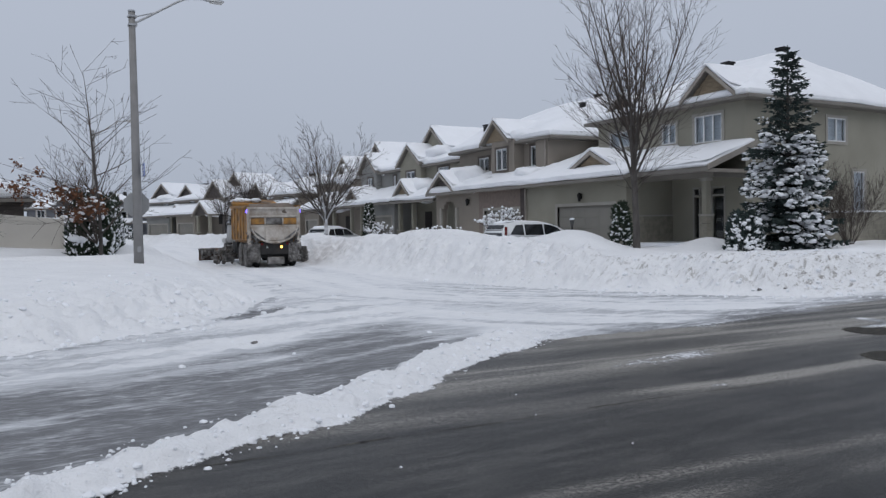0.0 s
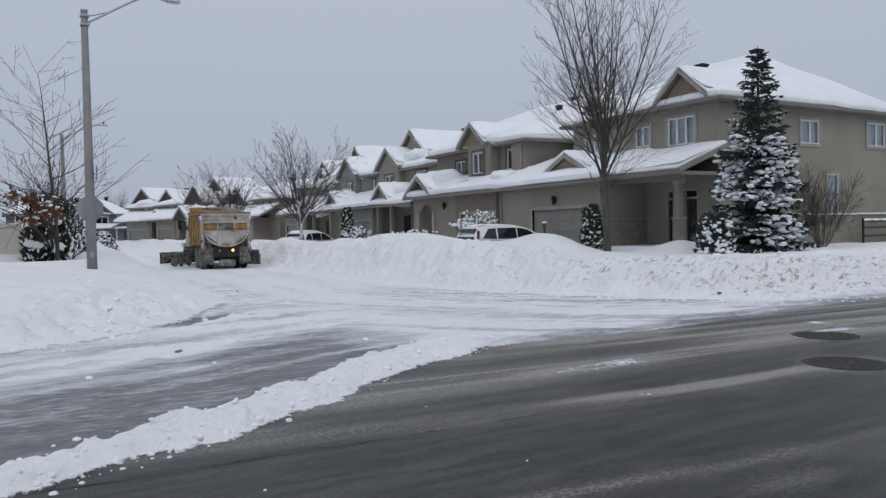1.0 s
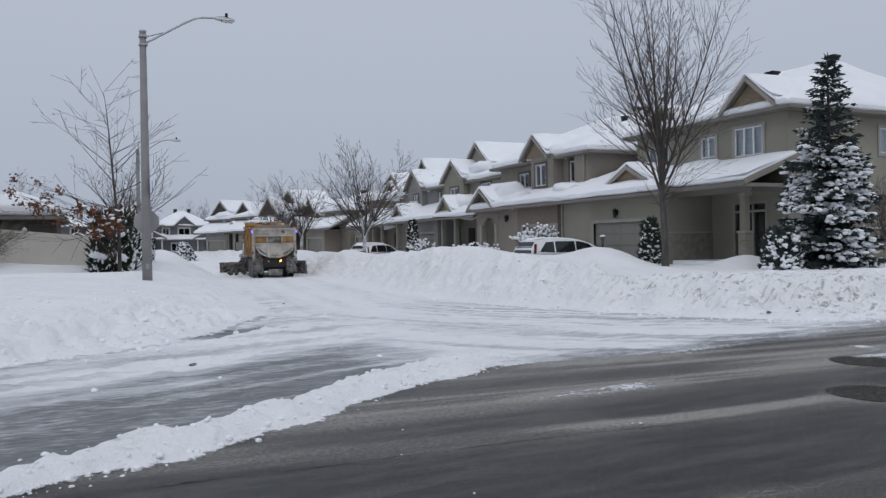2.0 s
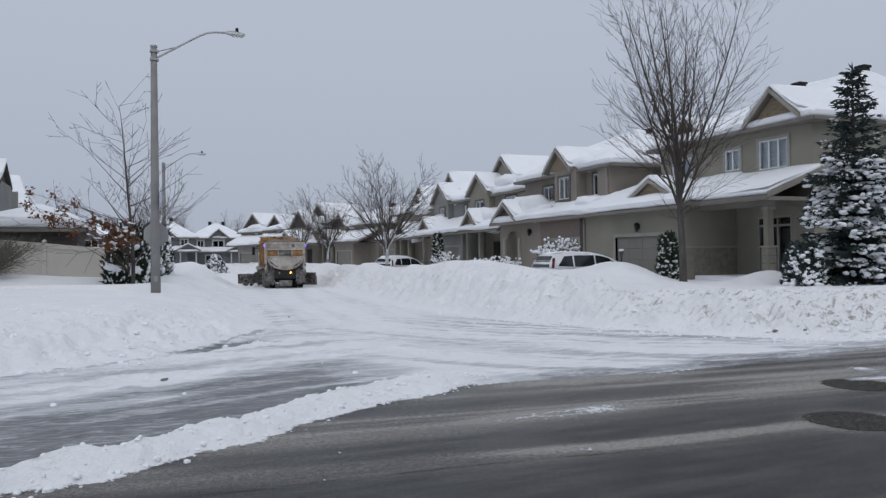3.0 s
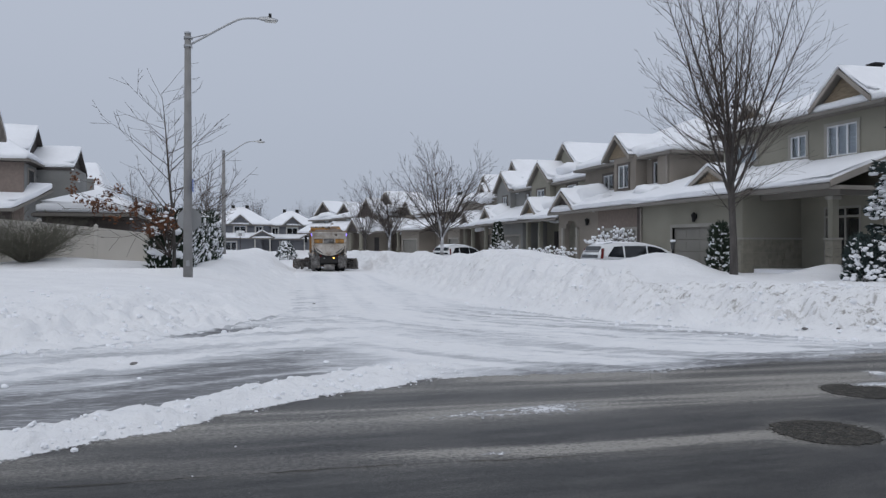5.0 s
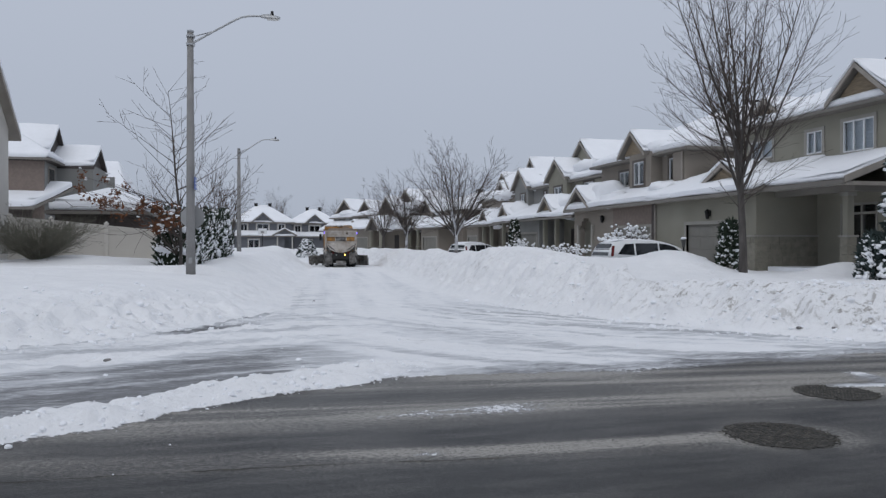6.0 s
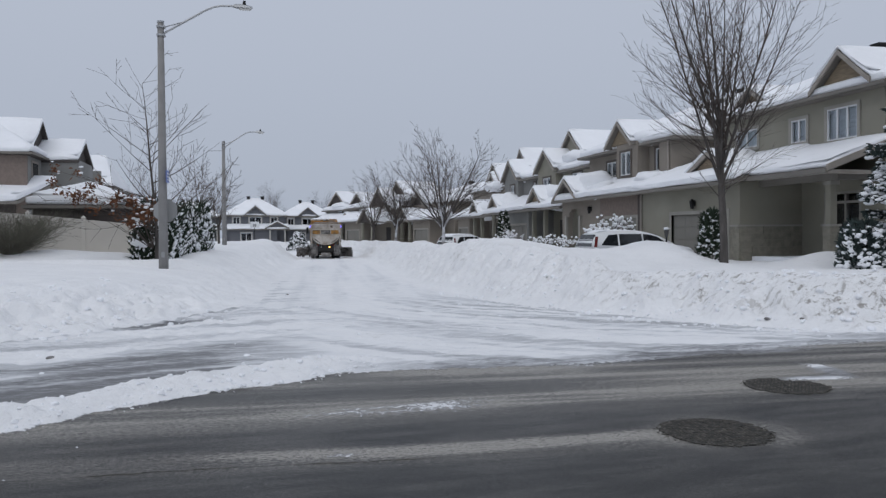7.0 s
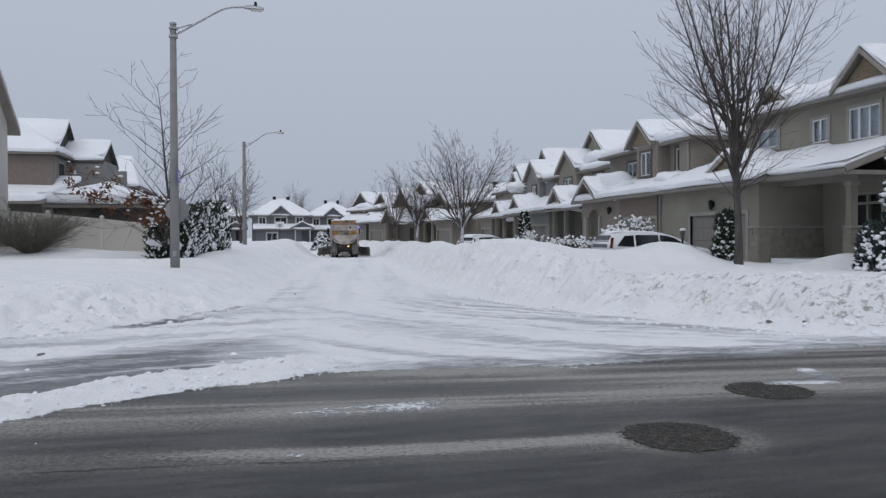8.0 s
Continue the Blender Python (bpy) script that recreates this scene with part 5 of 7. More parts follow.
def evergreen_shrub(x, y, rx, ry, h, seed, label, n=1500, snow_n=70, snow=0.11, mat=CEDAR, category="shrub", cone=0.35, spray=(0.10, 0.26)):
    """A dense evergreen: sprays pointing up and out through its volume, dabs of snow on top and sides."""
    rng = random.Random(seed)
    t = thing("evergreen_shrub", label, category, pose(x, y, gz(x, y) - 0.1))
    green, white = Rods(), Rods()

    def place(shell):
        f = rng.random() ** 0.8
        a = rng.uniform(0, 2 * math.pi)
        s = (1 - cone * f) * math.sqrt(max(0.05, 1 - max(0, (f - 0.75) / 0.3) ** 2)) * (1 + 0.15 * noise.noise(Vector((math.cos(a) * 2, math.sin(a) * 2, f * 5 + seed))))
        r = s * (shell + (1 - shell) * math.sqrt(rng.random()))
        return Vector((math.cos(a) * rx * r, math.sin(a) * ry * r, f * h)), Vector((math.cos(a), math.sin(a), 0))

    for _ in range(n):
        p, o = place(0.5)
        d = (o * rng.uniform(0.2, 1.0) + Vector((0, 0, rng.uniform(0.1, 1.0))) + rand_dir(rng) * 0.4).normalized()
        green.spindle(p, p + d * rng.uniform(*spray), rng.uniform(0.02, 0.05))
    for _ in range(snow_n):
        p, o = place(0.88)
        s = snow * rng.uniform(0.5, 1.5)
        white.lump(p + o * 0.03, s * 1.2, s, s * 0.7, rng, 4, 7, rng.uniform(0, 3))
    green.done("foliage", mat, t, "dark evergreen foliage")
    white.done("snow_load", FLUFF, t, "clinging snow", smooth=True, kind="stuff")
    return t


def puff_shrub(x, y, r, h, seed, label, stems=26, puffs=34, size=0.15):
    """A bare shrub whose dry heads carry balls of snow."""
    rng = random.Random(seed)
    t = thing("shrub", label, "shrub", pose(x, y, gz(x, y) - 0.1))
    st, pf = Rods(), Rods()
    for k in range(stems):
        a, s = rng.uniform(0, 6.28), rng.random() ** 0.5
        tip = Vector((math.cos(a) * r * s, math.sin(a) * r * s, h * (1 - 0.35 * s * s) * rng.uniform(0.75, 1.05)))
        mid = Vector((tip.x * 0.35, tip.y * 0.35, tip.z * 0.55))
        st.add(Vector((tip.x * 0.1, tip.y * 0.1, 0)), mid, 0.014, 0.011, 4)
        st.add(mid, tip, 0.011, 0.006, 3)
        for _ in range(max(1, round(puffs / stems))):
            p = mid.lerp(tip, rng.uniform(0.55, 1.0)) + rand_dir(rng) * 0.12
            st.add(mid.lerp(tip, 0.5), p, 0.006, 0.004, 3)
            s2 = size * rng.uniform(0.55, 1.15)
            pf.lump(p + Vector((0, 0, 0.04)), s2, s2, s2 * 0.8, rng, 5, 8)
    st.done("stems", TWIG, t, "thin brown stems")
    pf.done("snow_load", FLUFF, t, "balls of snow on dry heads", smooth=True, kind="stuff")
    return t


def twig_shrub(x, y, r, h, seed, label, stems=40, z=None, up=0.05, mat=TWIG):
    rng = random.Random(seed)
    t = thing("bare_shrub", label, "shrub", pose(x, y, (gz(x, y) if z is None else z) - 0.1))
    out, tips = (Rods(), Rods()), []
    cfg = [(0.10, up, 5.0, 0.6, 0.45, 0.25), (0.14, 0.03, 4.0, 0.6, 0.5, 0.2), (0.16, 0.0, 0, 0, 0, 1)]
    for k in range(stems):
        a, s = rng.uniform(0, 6.28), rng.random() ** 0.6
        d = Vector((math.cos(a) * r * s, math.sin(a) * r * s, h))
        grow(out, Vector((math.cos(a) * 0.1, math.sin(a) * 0.1, 0)), d.normalized(), d.length * rng.uniform(0.7, 1.0), 0.012, 0, rng, cfg, tips)
    out[1].done("crown", mat, t, "dense bare twigs", kind="stuff")
    return t


# tall upright street tree before the corner house
UPRIGHT = [(0.018, 0.008, 3.2, 0.68, 0.42, 0.10), (0.03, 0.035, 2.4, 0.5, 0.42, 0.1), (0.06, 0.03, 2.0, 0.45, 0.55, 0.2), (0.08, 0.02, 0, 0, 0, 1)]
bare_tree(22.2, 20.75, "tall upright bare deciduous tree with many fine twigs", 11.6, 0.12, UPRIGHT, 8, fork=4.7, leaders=10, spread=0.43, stagger=2.3, limb=0.44, whips=24, dome=0.08)
SPREADING = [(0.03, 0.03, 5.6, 0.98, 0.5, 0.16), (0.05, 0.035, 1.7, 0.7, 0.48, 0.2), (0.09, 0.03, 1.5, 0.7, 0.5, 0.2), (0.10, 0.0, 0, 0, 0, 1)]
left_tree, left_tips = bare_tree(4.35, 26.6, "young bare oak with open spreading branches", 6.3, 0.072, SPREADING, 31, thin=0.0078)
ROUND = [(0.03, 0.012, 3.0, 0.62, 0.46, 0.08), (0.045, 0.03, 2.7, 0.55, 0.48, 0.12), (0.06, 0.02, 2.2, 0.55, 0.5, 0.2), (0.08, 0.0, 0, 0, 0, 1)]
bare_tree(19.1, 44.8, "round-crowned bare tree with snow plastered on its trunk", 7.9, 0.12, ROUND, 5, fork=1.9, leaders=11, spread=0.82, bark=BARK_SNOWY, thin=0.0085, stagger=0.7, limb=0.45, dome=0.14)
bare_tree(19.47, 62.0, "bare street tree before the further houses", 7.3, 0.12, ROUND, 6, fork=1.7, leaders=9, spread=0.8, bark=BARK_SNOWY, thin=0.009, stagger=0.6, limb=0.45, dome=0.14)
bare_tree(18.9, 70.0, "bare street tree before the further houses", 6.8, 0.14, ROUND, 9, fork=1.6, leaders=8, spread=0.7, thin=0.010, dome=0.1)
bare_tree(5.45, 56.3, "bare young tree beside the side street", 5.6, 0.09, ROUND, 12, fork=1.4, leaders=6, spread=0.6, thin=0.009)
bare_tree(5.15, 38.5, "bare tree behind the cedar hedge", 5.0, 0.07, ROUND, 13, fork=1.4, leaders=6, spread=0.55, thin=0.008)
bare_tree(-1.0, 72.0, "bare tree in a far front garden", 7.0, 0.1, ROUND, 14, fork=1.6, leaders=5, spread=0.6)
bare_tree(12.6, 150.0, "tall bare tree far behind the roofs", 10.5, 0.2, ROUND, 15, fork=2.0, leaders=5, spread=0.3)
bare_tree(22.0, 152.0, "tall bare tree far behind the roofs", 9.5, 0.2, ROUND, 16, fork=2.0, leaders=6, spread=0.5)
spruce(27.35, 18.1, 7.75, 1.72, 4, "tall blue-green spruce loaded with snow")
evergreen_shrub(25.55, 18.6, 0.7, 0.7, 1.45, 31, "low rounded conifer with snow beside the spruce", n=1700, snow_n=260, snow=0.075, mat=NEEDLE)
evergreen_shrub(22.45, 21.85, 0.42, 0.42, 1.65, 32, "narrow dark conifer with snow at its foot", n=800, snow_n=200, snow=0.045, cone=0.6, spray=(0.10, 0.32))


def cedar_hedge():
    """A tall hedge that runs along the street: vertical sprays, snow plastered on top and side."""
    rng = random.Random(33)
    t = thing("hedge", "tall dark cedar hedge plastered with snow", "hedge", pose(0, 0, 0.35))
    green, white = Rods(), Rods()

    def place(shell):
        u = rng.random() ** 1.3
        top = 1.95 + 0.75 * u + 0.22 * noise.noise(Vector((u * 9, 3, 0)))
        face = rng.random()
        f = rng.random()
        half = 0.66 * (1 - 0.25 * max(0, f - 0.6) / 0.4) * (1 + 0.22 * noise.noise(Vector((u * 14, f * 4, 1))))
        if face < 0.45:
            w, out = half * (1 - (1 - shell) * rng.random()), Vector((1, 0, 0))
        elif face < 0.65:
            w, out, u = half * rng.uniform(-1, 1), Vector((0, -1, 0)), (1 - shell) * 0.12 * rng.random() + 0.02 * math.sin(f * 9)
        elif face < 0.8:
            w, out = -half * (1 - (1 - shell) * rng.random()), Vector((-1, 0, 0))
        else:
            w, out, f = half * rng.uniform(-0.9, 0.9), Vector((0, 0, 1)), 1 - (1 - shell) * 0.3 * rng.random()
        return Vector((4.12 + 1.1 * u + w, 27.45 + 6.4 * u, f * top)), out

    for _ in range(9000):
        p, o = place(0.55)
        d = (o * rng.uniform(0.1, 0.7) + Vector((0, 0, rng.uniform(0.4, 1.0))) + rand_dir(rng) * 0.35).normalized()
        green.spindle(p, p + d * rng.uniform(0.12, 0.32), rng.uniform(0.022, 0.05))
    for _ in range(3400):
        p, o = place(0.96)
        if o.y < 0 and rng.random() < 0.75 or o.x < 0 and rng.random() < 0.6 or (o.x > 0 and p.z < 0.7 and rng.random() < 0.6):
            continue
        s = rng.choice((0.012, 0.016, 0.022, 0.032, 0.05)) * rng.uniform(0.8, 1.2) * (1.5 if o.z > 0 else 1.0)
        white.lump(p + o * 0.05, s * 0.9, s * 1.3, s * (0.7 if o.z > 0 else rng.uniform(1.0, 2.0)), rng, 4, 6, rng.uniform(0, 3))
    for x, z in ((3.62, 1.1), (3.85, 1.05), (4.25, 1.12), (4.45, 1.0), (3.7, 1.75), (4.4, 1.8)):
        white.lump(Vector((x, 27.33, z)), 0.2, 0.14, 0.12, rng, 6, 10)
    green.done("foliage", CEDAR, t, "dark evergreen sprays", kind="stuff")
    white.done("snow_load", FLUFF, t, "clinging snow", smooth=True, kind="stuff")


cedar_hedge()
puff_shrub(24.75, 33.6, 1.4, 2.25, 41, "dry hydrangea with snow balls on its heads", stems=50, puffs=150, size=0.085)
puff_shrub(23.6, 38.6, 1.7, 1.15, 42, "low shrub with small snow balls", stems=50, puffs=150, size=0.075)
puff_shrub(25.3, 50.2, 1.3, 1.6, 44, "snow-laden twiggy shrub before the porch", stems=40, puffs=80, size=0.09)
evergreen_shrub(26.3, 54.2, 0.55, 0.55, 3.0, 45, "narrow dark cedar with snow beside the garage", n=1400, snow_n=160, snow=0.06, cone=0.5)
puff_shrub(21.6, 42.6, 0.8, 0.8, 46, "low snowy shrub in the front garden", stems=24, puffs=60, size=0.09)
puff_shrub(21.0, 35.6, 0.6, 0.7, 43, "low twiggy shrub in the snow", stems=18, puffs=36, size=0.08)
twig_shrub(-0.35, 27.6, 2.0, 1.3, 51, "dense grey-green shrub before the vinyl fence", stems=190, up=0.02, mat=TWIG_GREY)
twig_shrub(32.9, 19.2, 2.2, 3.1, 52, "bare multi-stemmed shrub beside the house wall", stems=34)
evergreen_shrub(13.6, 94.0, 1.5, 1.5, 2.4, 61, "small snowy spruce at the bend of the street", n=2600, snow_n=260, snow=0.11, mat=NEEDLE, cone=0.7)


def dead_leaves():
    """Brown leaves that the young oak has kept, in bunches on its low twigs, with bits of snow."""
    rng = random.Random(77)
    lv, sn, tw = Rods(), Rods(), Rods()
    t = thing("oak_bush", "low oak branches with withered brown leaves and snow", "shrub", pose(3.3, 26.2, gz(3.3, 26.2)))
    for k in range(46):
        c = Vector((rng.uniform(-2.0, 1.2), rng.uniform(-0.7, 0.7), 0))
        c.z = 1.45 + 0.36 * (1.2 - c.x) + rng.uniform(-0.55, 0.6)
        if k % 4 == 0:
            c = Vector((rng.uniform(0.3, 1.0), rng.uniform(-0.6, 0.2), rng.uniform(1.2, 2.0)))
        tw.add(Vector((0.95, 0.3, c.z - 0.9 if c.z > 1.9 else 0.4)), c, 0.014, 0.005, 3)
        for _ in range(rng.randrange(8, 34)):
            p = c + rand_dir(rng) * rng.uniform(0.02, 0.24)
            u = rand_dir(rng) * rng.uniform(0.05, 0.085)
            lv.leaf(p, u, u.cross(rand_dir(rng)).normalized() * 0.035)
        if rng.random() < 0.5:
            for _ in range(rng.randrange(1, 4)):
                s = rng.uniform(0.03, 0.08)
                sn.lump(c + rand_dir(rng) * 0.22 + Vector((0, 0, 0.06)), s * 1.3, s, s * 0.6, rng, 4, 7)
    tw.done("crown", TWIG, t, "thin twigs", kind="stuff")
    lv.done("leaves", LEAF, t, "withered orange-brown leaves", kind="stuff")
    sn.done("snow_load", FLUFF, t, "bits of snow", smooth=True, kind="stuff")


dead_leaves()


# ---- street furniture ----
REDLENS = material("red_lens", (0.12, 0.012, 0.012), 0.25, vary=0.1)
BLUE = material("blue_sign_face", (0.13, 0.19, 0.46), 0.5, vary=0.1)
SIGNBACK = material("bare_sign_back", (0.33, 0.335, 0.335), 0.5, 0.4, vary=0.1, scale=2)
LENS = material("lamp_lens", (0.5, 0.5, 0.48), 0.25, vary=0.05)


def street_lamp(x, y, z0, top, tip, label, sign=False, lean=0.0):
    """Concrete pole with a rising bracket arm and a flat lantern head; tip: reach and rise of the arm."""
    t = thing("street_lamp", label, "street lamp", pose(x, y, 0, 0, lean, 0), group="street lamps")
    bm = bmesh.new()
    rod(bm, (0, 0, z0 - 0.8), (0, 0, top), 0.142, 0.087, 16)
    pole = part("pole", bm, GALV, t, "tapered grey concrete pole", smooth=True)
    part("pole_cap", solid(*((0.1 * math.cos(k), 0.1 * math.sin(k), top + dz) for k in np.arange(0, 6.28, 0.6) for dz in (0, 0.05))), ALU, pole)
    part("hand_hole", boxed(-0.05, -0.152, z0 + 0.25, 0.05, -0.12, z0 + 0.42, bevel=0.01), SIGNBACK, pole)
    for z in (top - 0.12, top - 0.36):
        part("clamp", boxed(-0.11, -0.11, z - 0.03, 0.13, 0.11, z + 0.03, bevel=0.008), ALU, pole, "metal band")
    L, R = tip
    pts = [Vector((0.08, 0, top - 0.30))]
    for f in np.linspace(0, 1, 11)[1:]:
        pts.append(Vector((0.08 + L * 0.86 * f, 0, top - 0.30 + (R + 0.30) * float(np.interp(f, [0, 0.55, 0.68, 0.82, 1], [0, 0.76, 0.92, 0.985, 1.0])))))
    bm = bmesh.new()
    for a, b in zip(pts, pts[1:]):
        rod(bm, a, b, 0.032, 0.03, 8, caps=False)
    arm = part("arm", bm, ALU, t, "curved tubular bracket arm", smooth=True)
    bm = bmesh.new()
    rod(bm, (0.09, 0, top - 0.12), pts[3], 0.016, 0.016, 6)
    part("brace", bm, ALU, arm)
    e = pts[-1]
    head = part("lamp_head", softened(solid(*((e.x + dx, dy, e.z + dz) for dx, dy, dz in ((-0.06, -0.05, -0.04), (-0.06, 0.05, -0.04), (-0.06, 0, 0.06), (0.2, -0.13, -0.06), (0.2, 0.13, -0.06), (0.22, 0, 0.1), (0.5, -0.1, -0.05), (0.5, 0.1, -0.05), (0.52, 0, 0.02)))), 1, 0.0, 1, bevel=0.02), ALU, t, "flat cobra-head lantern", smooth=True)
    part("lens", boxed(e.x + 0.12, -0.1, e.z - 0.085, e.x + 0.46, 0.1, e.z - 0.055, bevel=0.01), LENS, head)
    bm = bmesh.new()
    rod(bm, (e.x + 0.27, 0, e.z + 0.06), (e.x + 0.27, 0, e.z + 0.17), 0.05, 0.04, 8)
    part("photocell", bm, METAL_BLACK, head, "small dark photocell")
    if sign:
        d, n, o = Vector((-0.05, -1, 0)), Vector((1, -0.05, 0)), Vector((0.17, 0, 0))
        s = part("sign", solid(*(o + d * a + n * b + Vector((0, 0, z)) for a in (0.0, 0.5) for b in (-0.006, 0.006) for z in (3.2, 3.55))), BLUE, t, "small blue flag-mounted notice")
        for a0, a1, z in ((0.1, 0.4, 3.46), (0.1, 0.44, 3.37), (0.1, 0.32, 3.28)):
            part("sign_bar", solid(*(o + d * a + n * b + Vector((0, 0, z + c)) for a in (a0, a1) for b in (-0.009, 0.009) for c in (-0.02, 0.02))), VINYL, s)
    return t


street_lamp(4.96, 22.63, 0.8, 7.82, (2.32, 0.62), "tall grey concrete street lamp on the snow bank", sign=True)
street_lamp(6.07, 46.7, 1.2, 7.33, (2.1, 0.65), "tall grey concrete street lamp further up the street")


def basketball_hoop(x, y):
    """A driveway basketball stand, far up the street."""
    t = thing("basketball_hoop", "white basketball backboard on a pole beside the driveway", "basketball hoop", pose(x, y, gz(x, y) - 0.1))
    bm = bmesh.new()
    rod(bm, (0, 0.5, 0), (0, 0.1, 3.0), 0.06, 0.05, 8)
    part("pole", bm, METAL_BLACK, t, "dark pole")
    board = part("backboard", boxed(-0.62, 0.0, 2.6, 0.62, 0.04, 3.45, bevel=0.01), VINYL, t, "white backboard")
    part("target_square", boxed(-0.25, -0.006, 2.75, 0.25, -0.002, 3.1), SIGNBACK, board)
    bm = bmesh.new()
    ring = [(0.23 * math.cos(a), -0.27 + 0.23 * math.sin(a), 2.75) for a in np.linspace(0, 2 * math.pi, 15)]
    for p, q in zip(ring, ring[1:]):
        rod(bm, p, q, 0.012, 0.012, 5)
    part("rim", bm, REDLENS, board, "thin red rim")


def stop_sign_back():
    t = thing("road_sign", "octagonal road sign seen from its bare metal back", "road sign", pose(4.98, 22.95, 0, 0, 0, -10))
    ring = [(0.37 * math.cos(math.pi / 8 + k * math.pi / 4), 0.37 * math.sin(math.pi / 8 + k * math.pi / 4)) for k in range(8)]
    part("sign_plate", solid(*((x, d, 2.42 + z) for x, z in ring for d in (0.05, 0.056))), SIGNBACK, t, "bare aluminium octagon")
    bm = bmesh.new()
    box(bm, -0.03, -0.02, 0.3, 0.03, 0.045, 2.75)
    part("post", bm, ALU, t, "perforated steel post")
    for z in (2.2, 2.6):
        bm = bmesh.new()
        rod(bm, (0, -0.03, z), (0, 0.06, z), 0.012, 0.012, 6)
        part("bolt", bm, ALU, t)


stop_sign_back()
basketball_hoop(8.65, 113.0)


def vinyl_fence():
    """Beige privacy fence with capped posts."""
    t = thing("fence", "beige vinyl privacy fence with capped posts", "fence")
    posts = [(3.42, 29.85, 2.12), (1.36, 30.5, 2.34), (-0.72, 31.2, 2.55), (-2.3, 31.75, 2.68)]
    for x, y, z in posts:
        p = part("post", boxed(x - 0.07, y - 0.07, 0, x + 0.07, y + 0.07, z + 0.06, bevel=0.01), FENCE, t)
        part("cap", solid((x - 0.09, y - 0.09, z + 0.062), (x + 0.09, y - 0.09, z + 0.062), (x + 0.09, y + 0.09, z + 0.062), (x - 0.09, y + 0.09, z + 0.062), (x, y, z + 0.15)), FENCE, p)
    for (x0, y0, z0), (x1, y1, z1) in zip(posts, posts[1:]):
        n = 13
        a, b = Vector((x0, y0, z0)), Vector((x1, y1, z1))
        nrm = Vector((-(b - a).y, (b - a).x, 0)).normalized()
        for lo, hi, th in ((-0.16, 0.0, 0.035), (-1.75, -1.62, 0.035)):
            part("rail", solid(*(p + nrm * s * th + Vector((0, 0, dz)) for p in (a, b) for s in (-1, 1) for dz in (lo, hi))), FENCE, t)
        for k in range(n):
            u0, u1 = a.lerp(b, (k + 0.004) / n), a.lerp(b, (k + 0.996) / n)
            part("board", solid(*(p + nrm * s * 0.012 + Vector((0, 0, dz)) for p in (u0, u1) for s in (-1, 1) for dz in (-2.2, -0.15))), FENCE, t)
    return t


vinyl_fence()


def yard_lamp():
    t = thing("garden_lamp", "black garden post lamp with a snow-capped lantern", "garden lamp", pose(22.85, 25.3, gz(22.85, 25.3) - 0.1))
    top = 1.87 - gz(22.85, 25.3) + 0.1
    bm = bmesh.new()
    rod(bm, (0, 0, 0), (0, 0, top - 0.36), 0.045, 0.035, 8)
    part("post", bm, METAL_BLACK, t, "black post")
    bm = bmesh.new()
    rod(bm, (0, 0, top - 0.36), (0, 0, top - 0.08), 0.055, 0.10, 6)
    part("lantern", bm, material("frosted_lantern", (0.07, 0.07, 0.068), 0.4, vary=0.05), t, "frosted lantern glass")
    r = Rods()
    r.lump(Vector((0, 0, top - 0.03)), 0.12, 0.12, 0.055, random.Random(3), 6, 10)
    r.done("snow_cap", FLUFF, t, "snow cap", smooth=True)


yard_lamp()


def wall_lantern(x, y, z):
    t = thing("wall_lantern", "black wall lantern beside the garage door", "wall lamp", pose(x, y, z), group="wall lanterns")
    part("back_plate", boxed(-0.04, -0.06, -0.1, 0.0, 0.06, 0.16, bevel=0.01), METAL_BLACK, t)
    bm = bmesh.new()
    rod(bm, (-0.14, 0, -0.22), (-0.14, 0, 0.1), 0.07, 0.12, 6)
    part("lantern_body", bm, METAL_BLACK, t)
    bm = bmesh.new()
    rod(bm, (-0.14, 0, 0.1), (-0.14, 0, 0.22), 0.15, 0.02, 6)
    rod(bm, (-0.04, 0, 0.05), (-0.14, 0, 0.2), 0.015, 0.015, 5)
    part("lantern_cap", bm, METAL_BLACK, t)


wall_lantern(26.4, 28.9, 2.95)
wall_lantern(26.85, 40.2, 3.1)


def iron_fence():
    """Dark rails with snow on top, behind the spruce."""
    t = thing("garden_fence", "dark railed garden fence with snow on its top rail", "fence")
    y = 20.7
    x0, x1 = 38.4, 46.5
    for z in (0.85, 1.25, 1.55):
        part("rail", boxed(x0, y - 0.025, z, x1, y + 0.025, z + 0.11, bevel=0.01), DARKWOOD, t)
    r = Rods()
    for k in range(11):
        r.lump(Vector((x0 + 0.35 + k * 0.7, y, 1.68)), 0.42, 0.06, 0.06, random.Random(k), 5, 8)
    r.done("snow_load", FLUFF, t, "snow lying on the rail", smooth=True)
    for k in range(4):
        part("post", boxed(x0 + k * 2.7 - 0.04, y - 0.04, 0.2, x0 + k * 2.7 + 0.04, y + 0.04, 1.75), METAL_BLACK, t)


iron_fence()


# ---- manhole covers in the asphalt ----
IRON = material("sandy_cast_iron", (0.17, 0.158, 0.132), 0.85, 0.0, second=(0.018, 0.0175, 0.017), vary=0.4, scale=16.0, bump=0.6, bump_scale=90)
GROOVE = material("sand_filled_groove", (0.075, 0.07, 0.062), 0.9, second=(0.022, 0.0215, 0.0205), vary=0.45, scale=14.0, bump=0.6)

GRIT = material("wet_grit", (0.115, 0.108, 0.094), 0.9, vary=0.4, scale=20.0, bump=0.4)


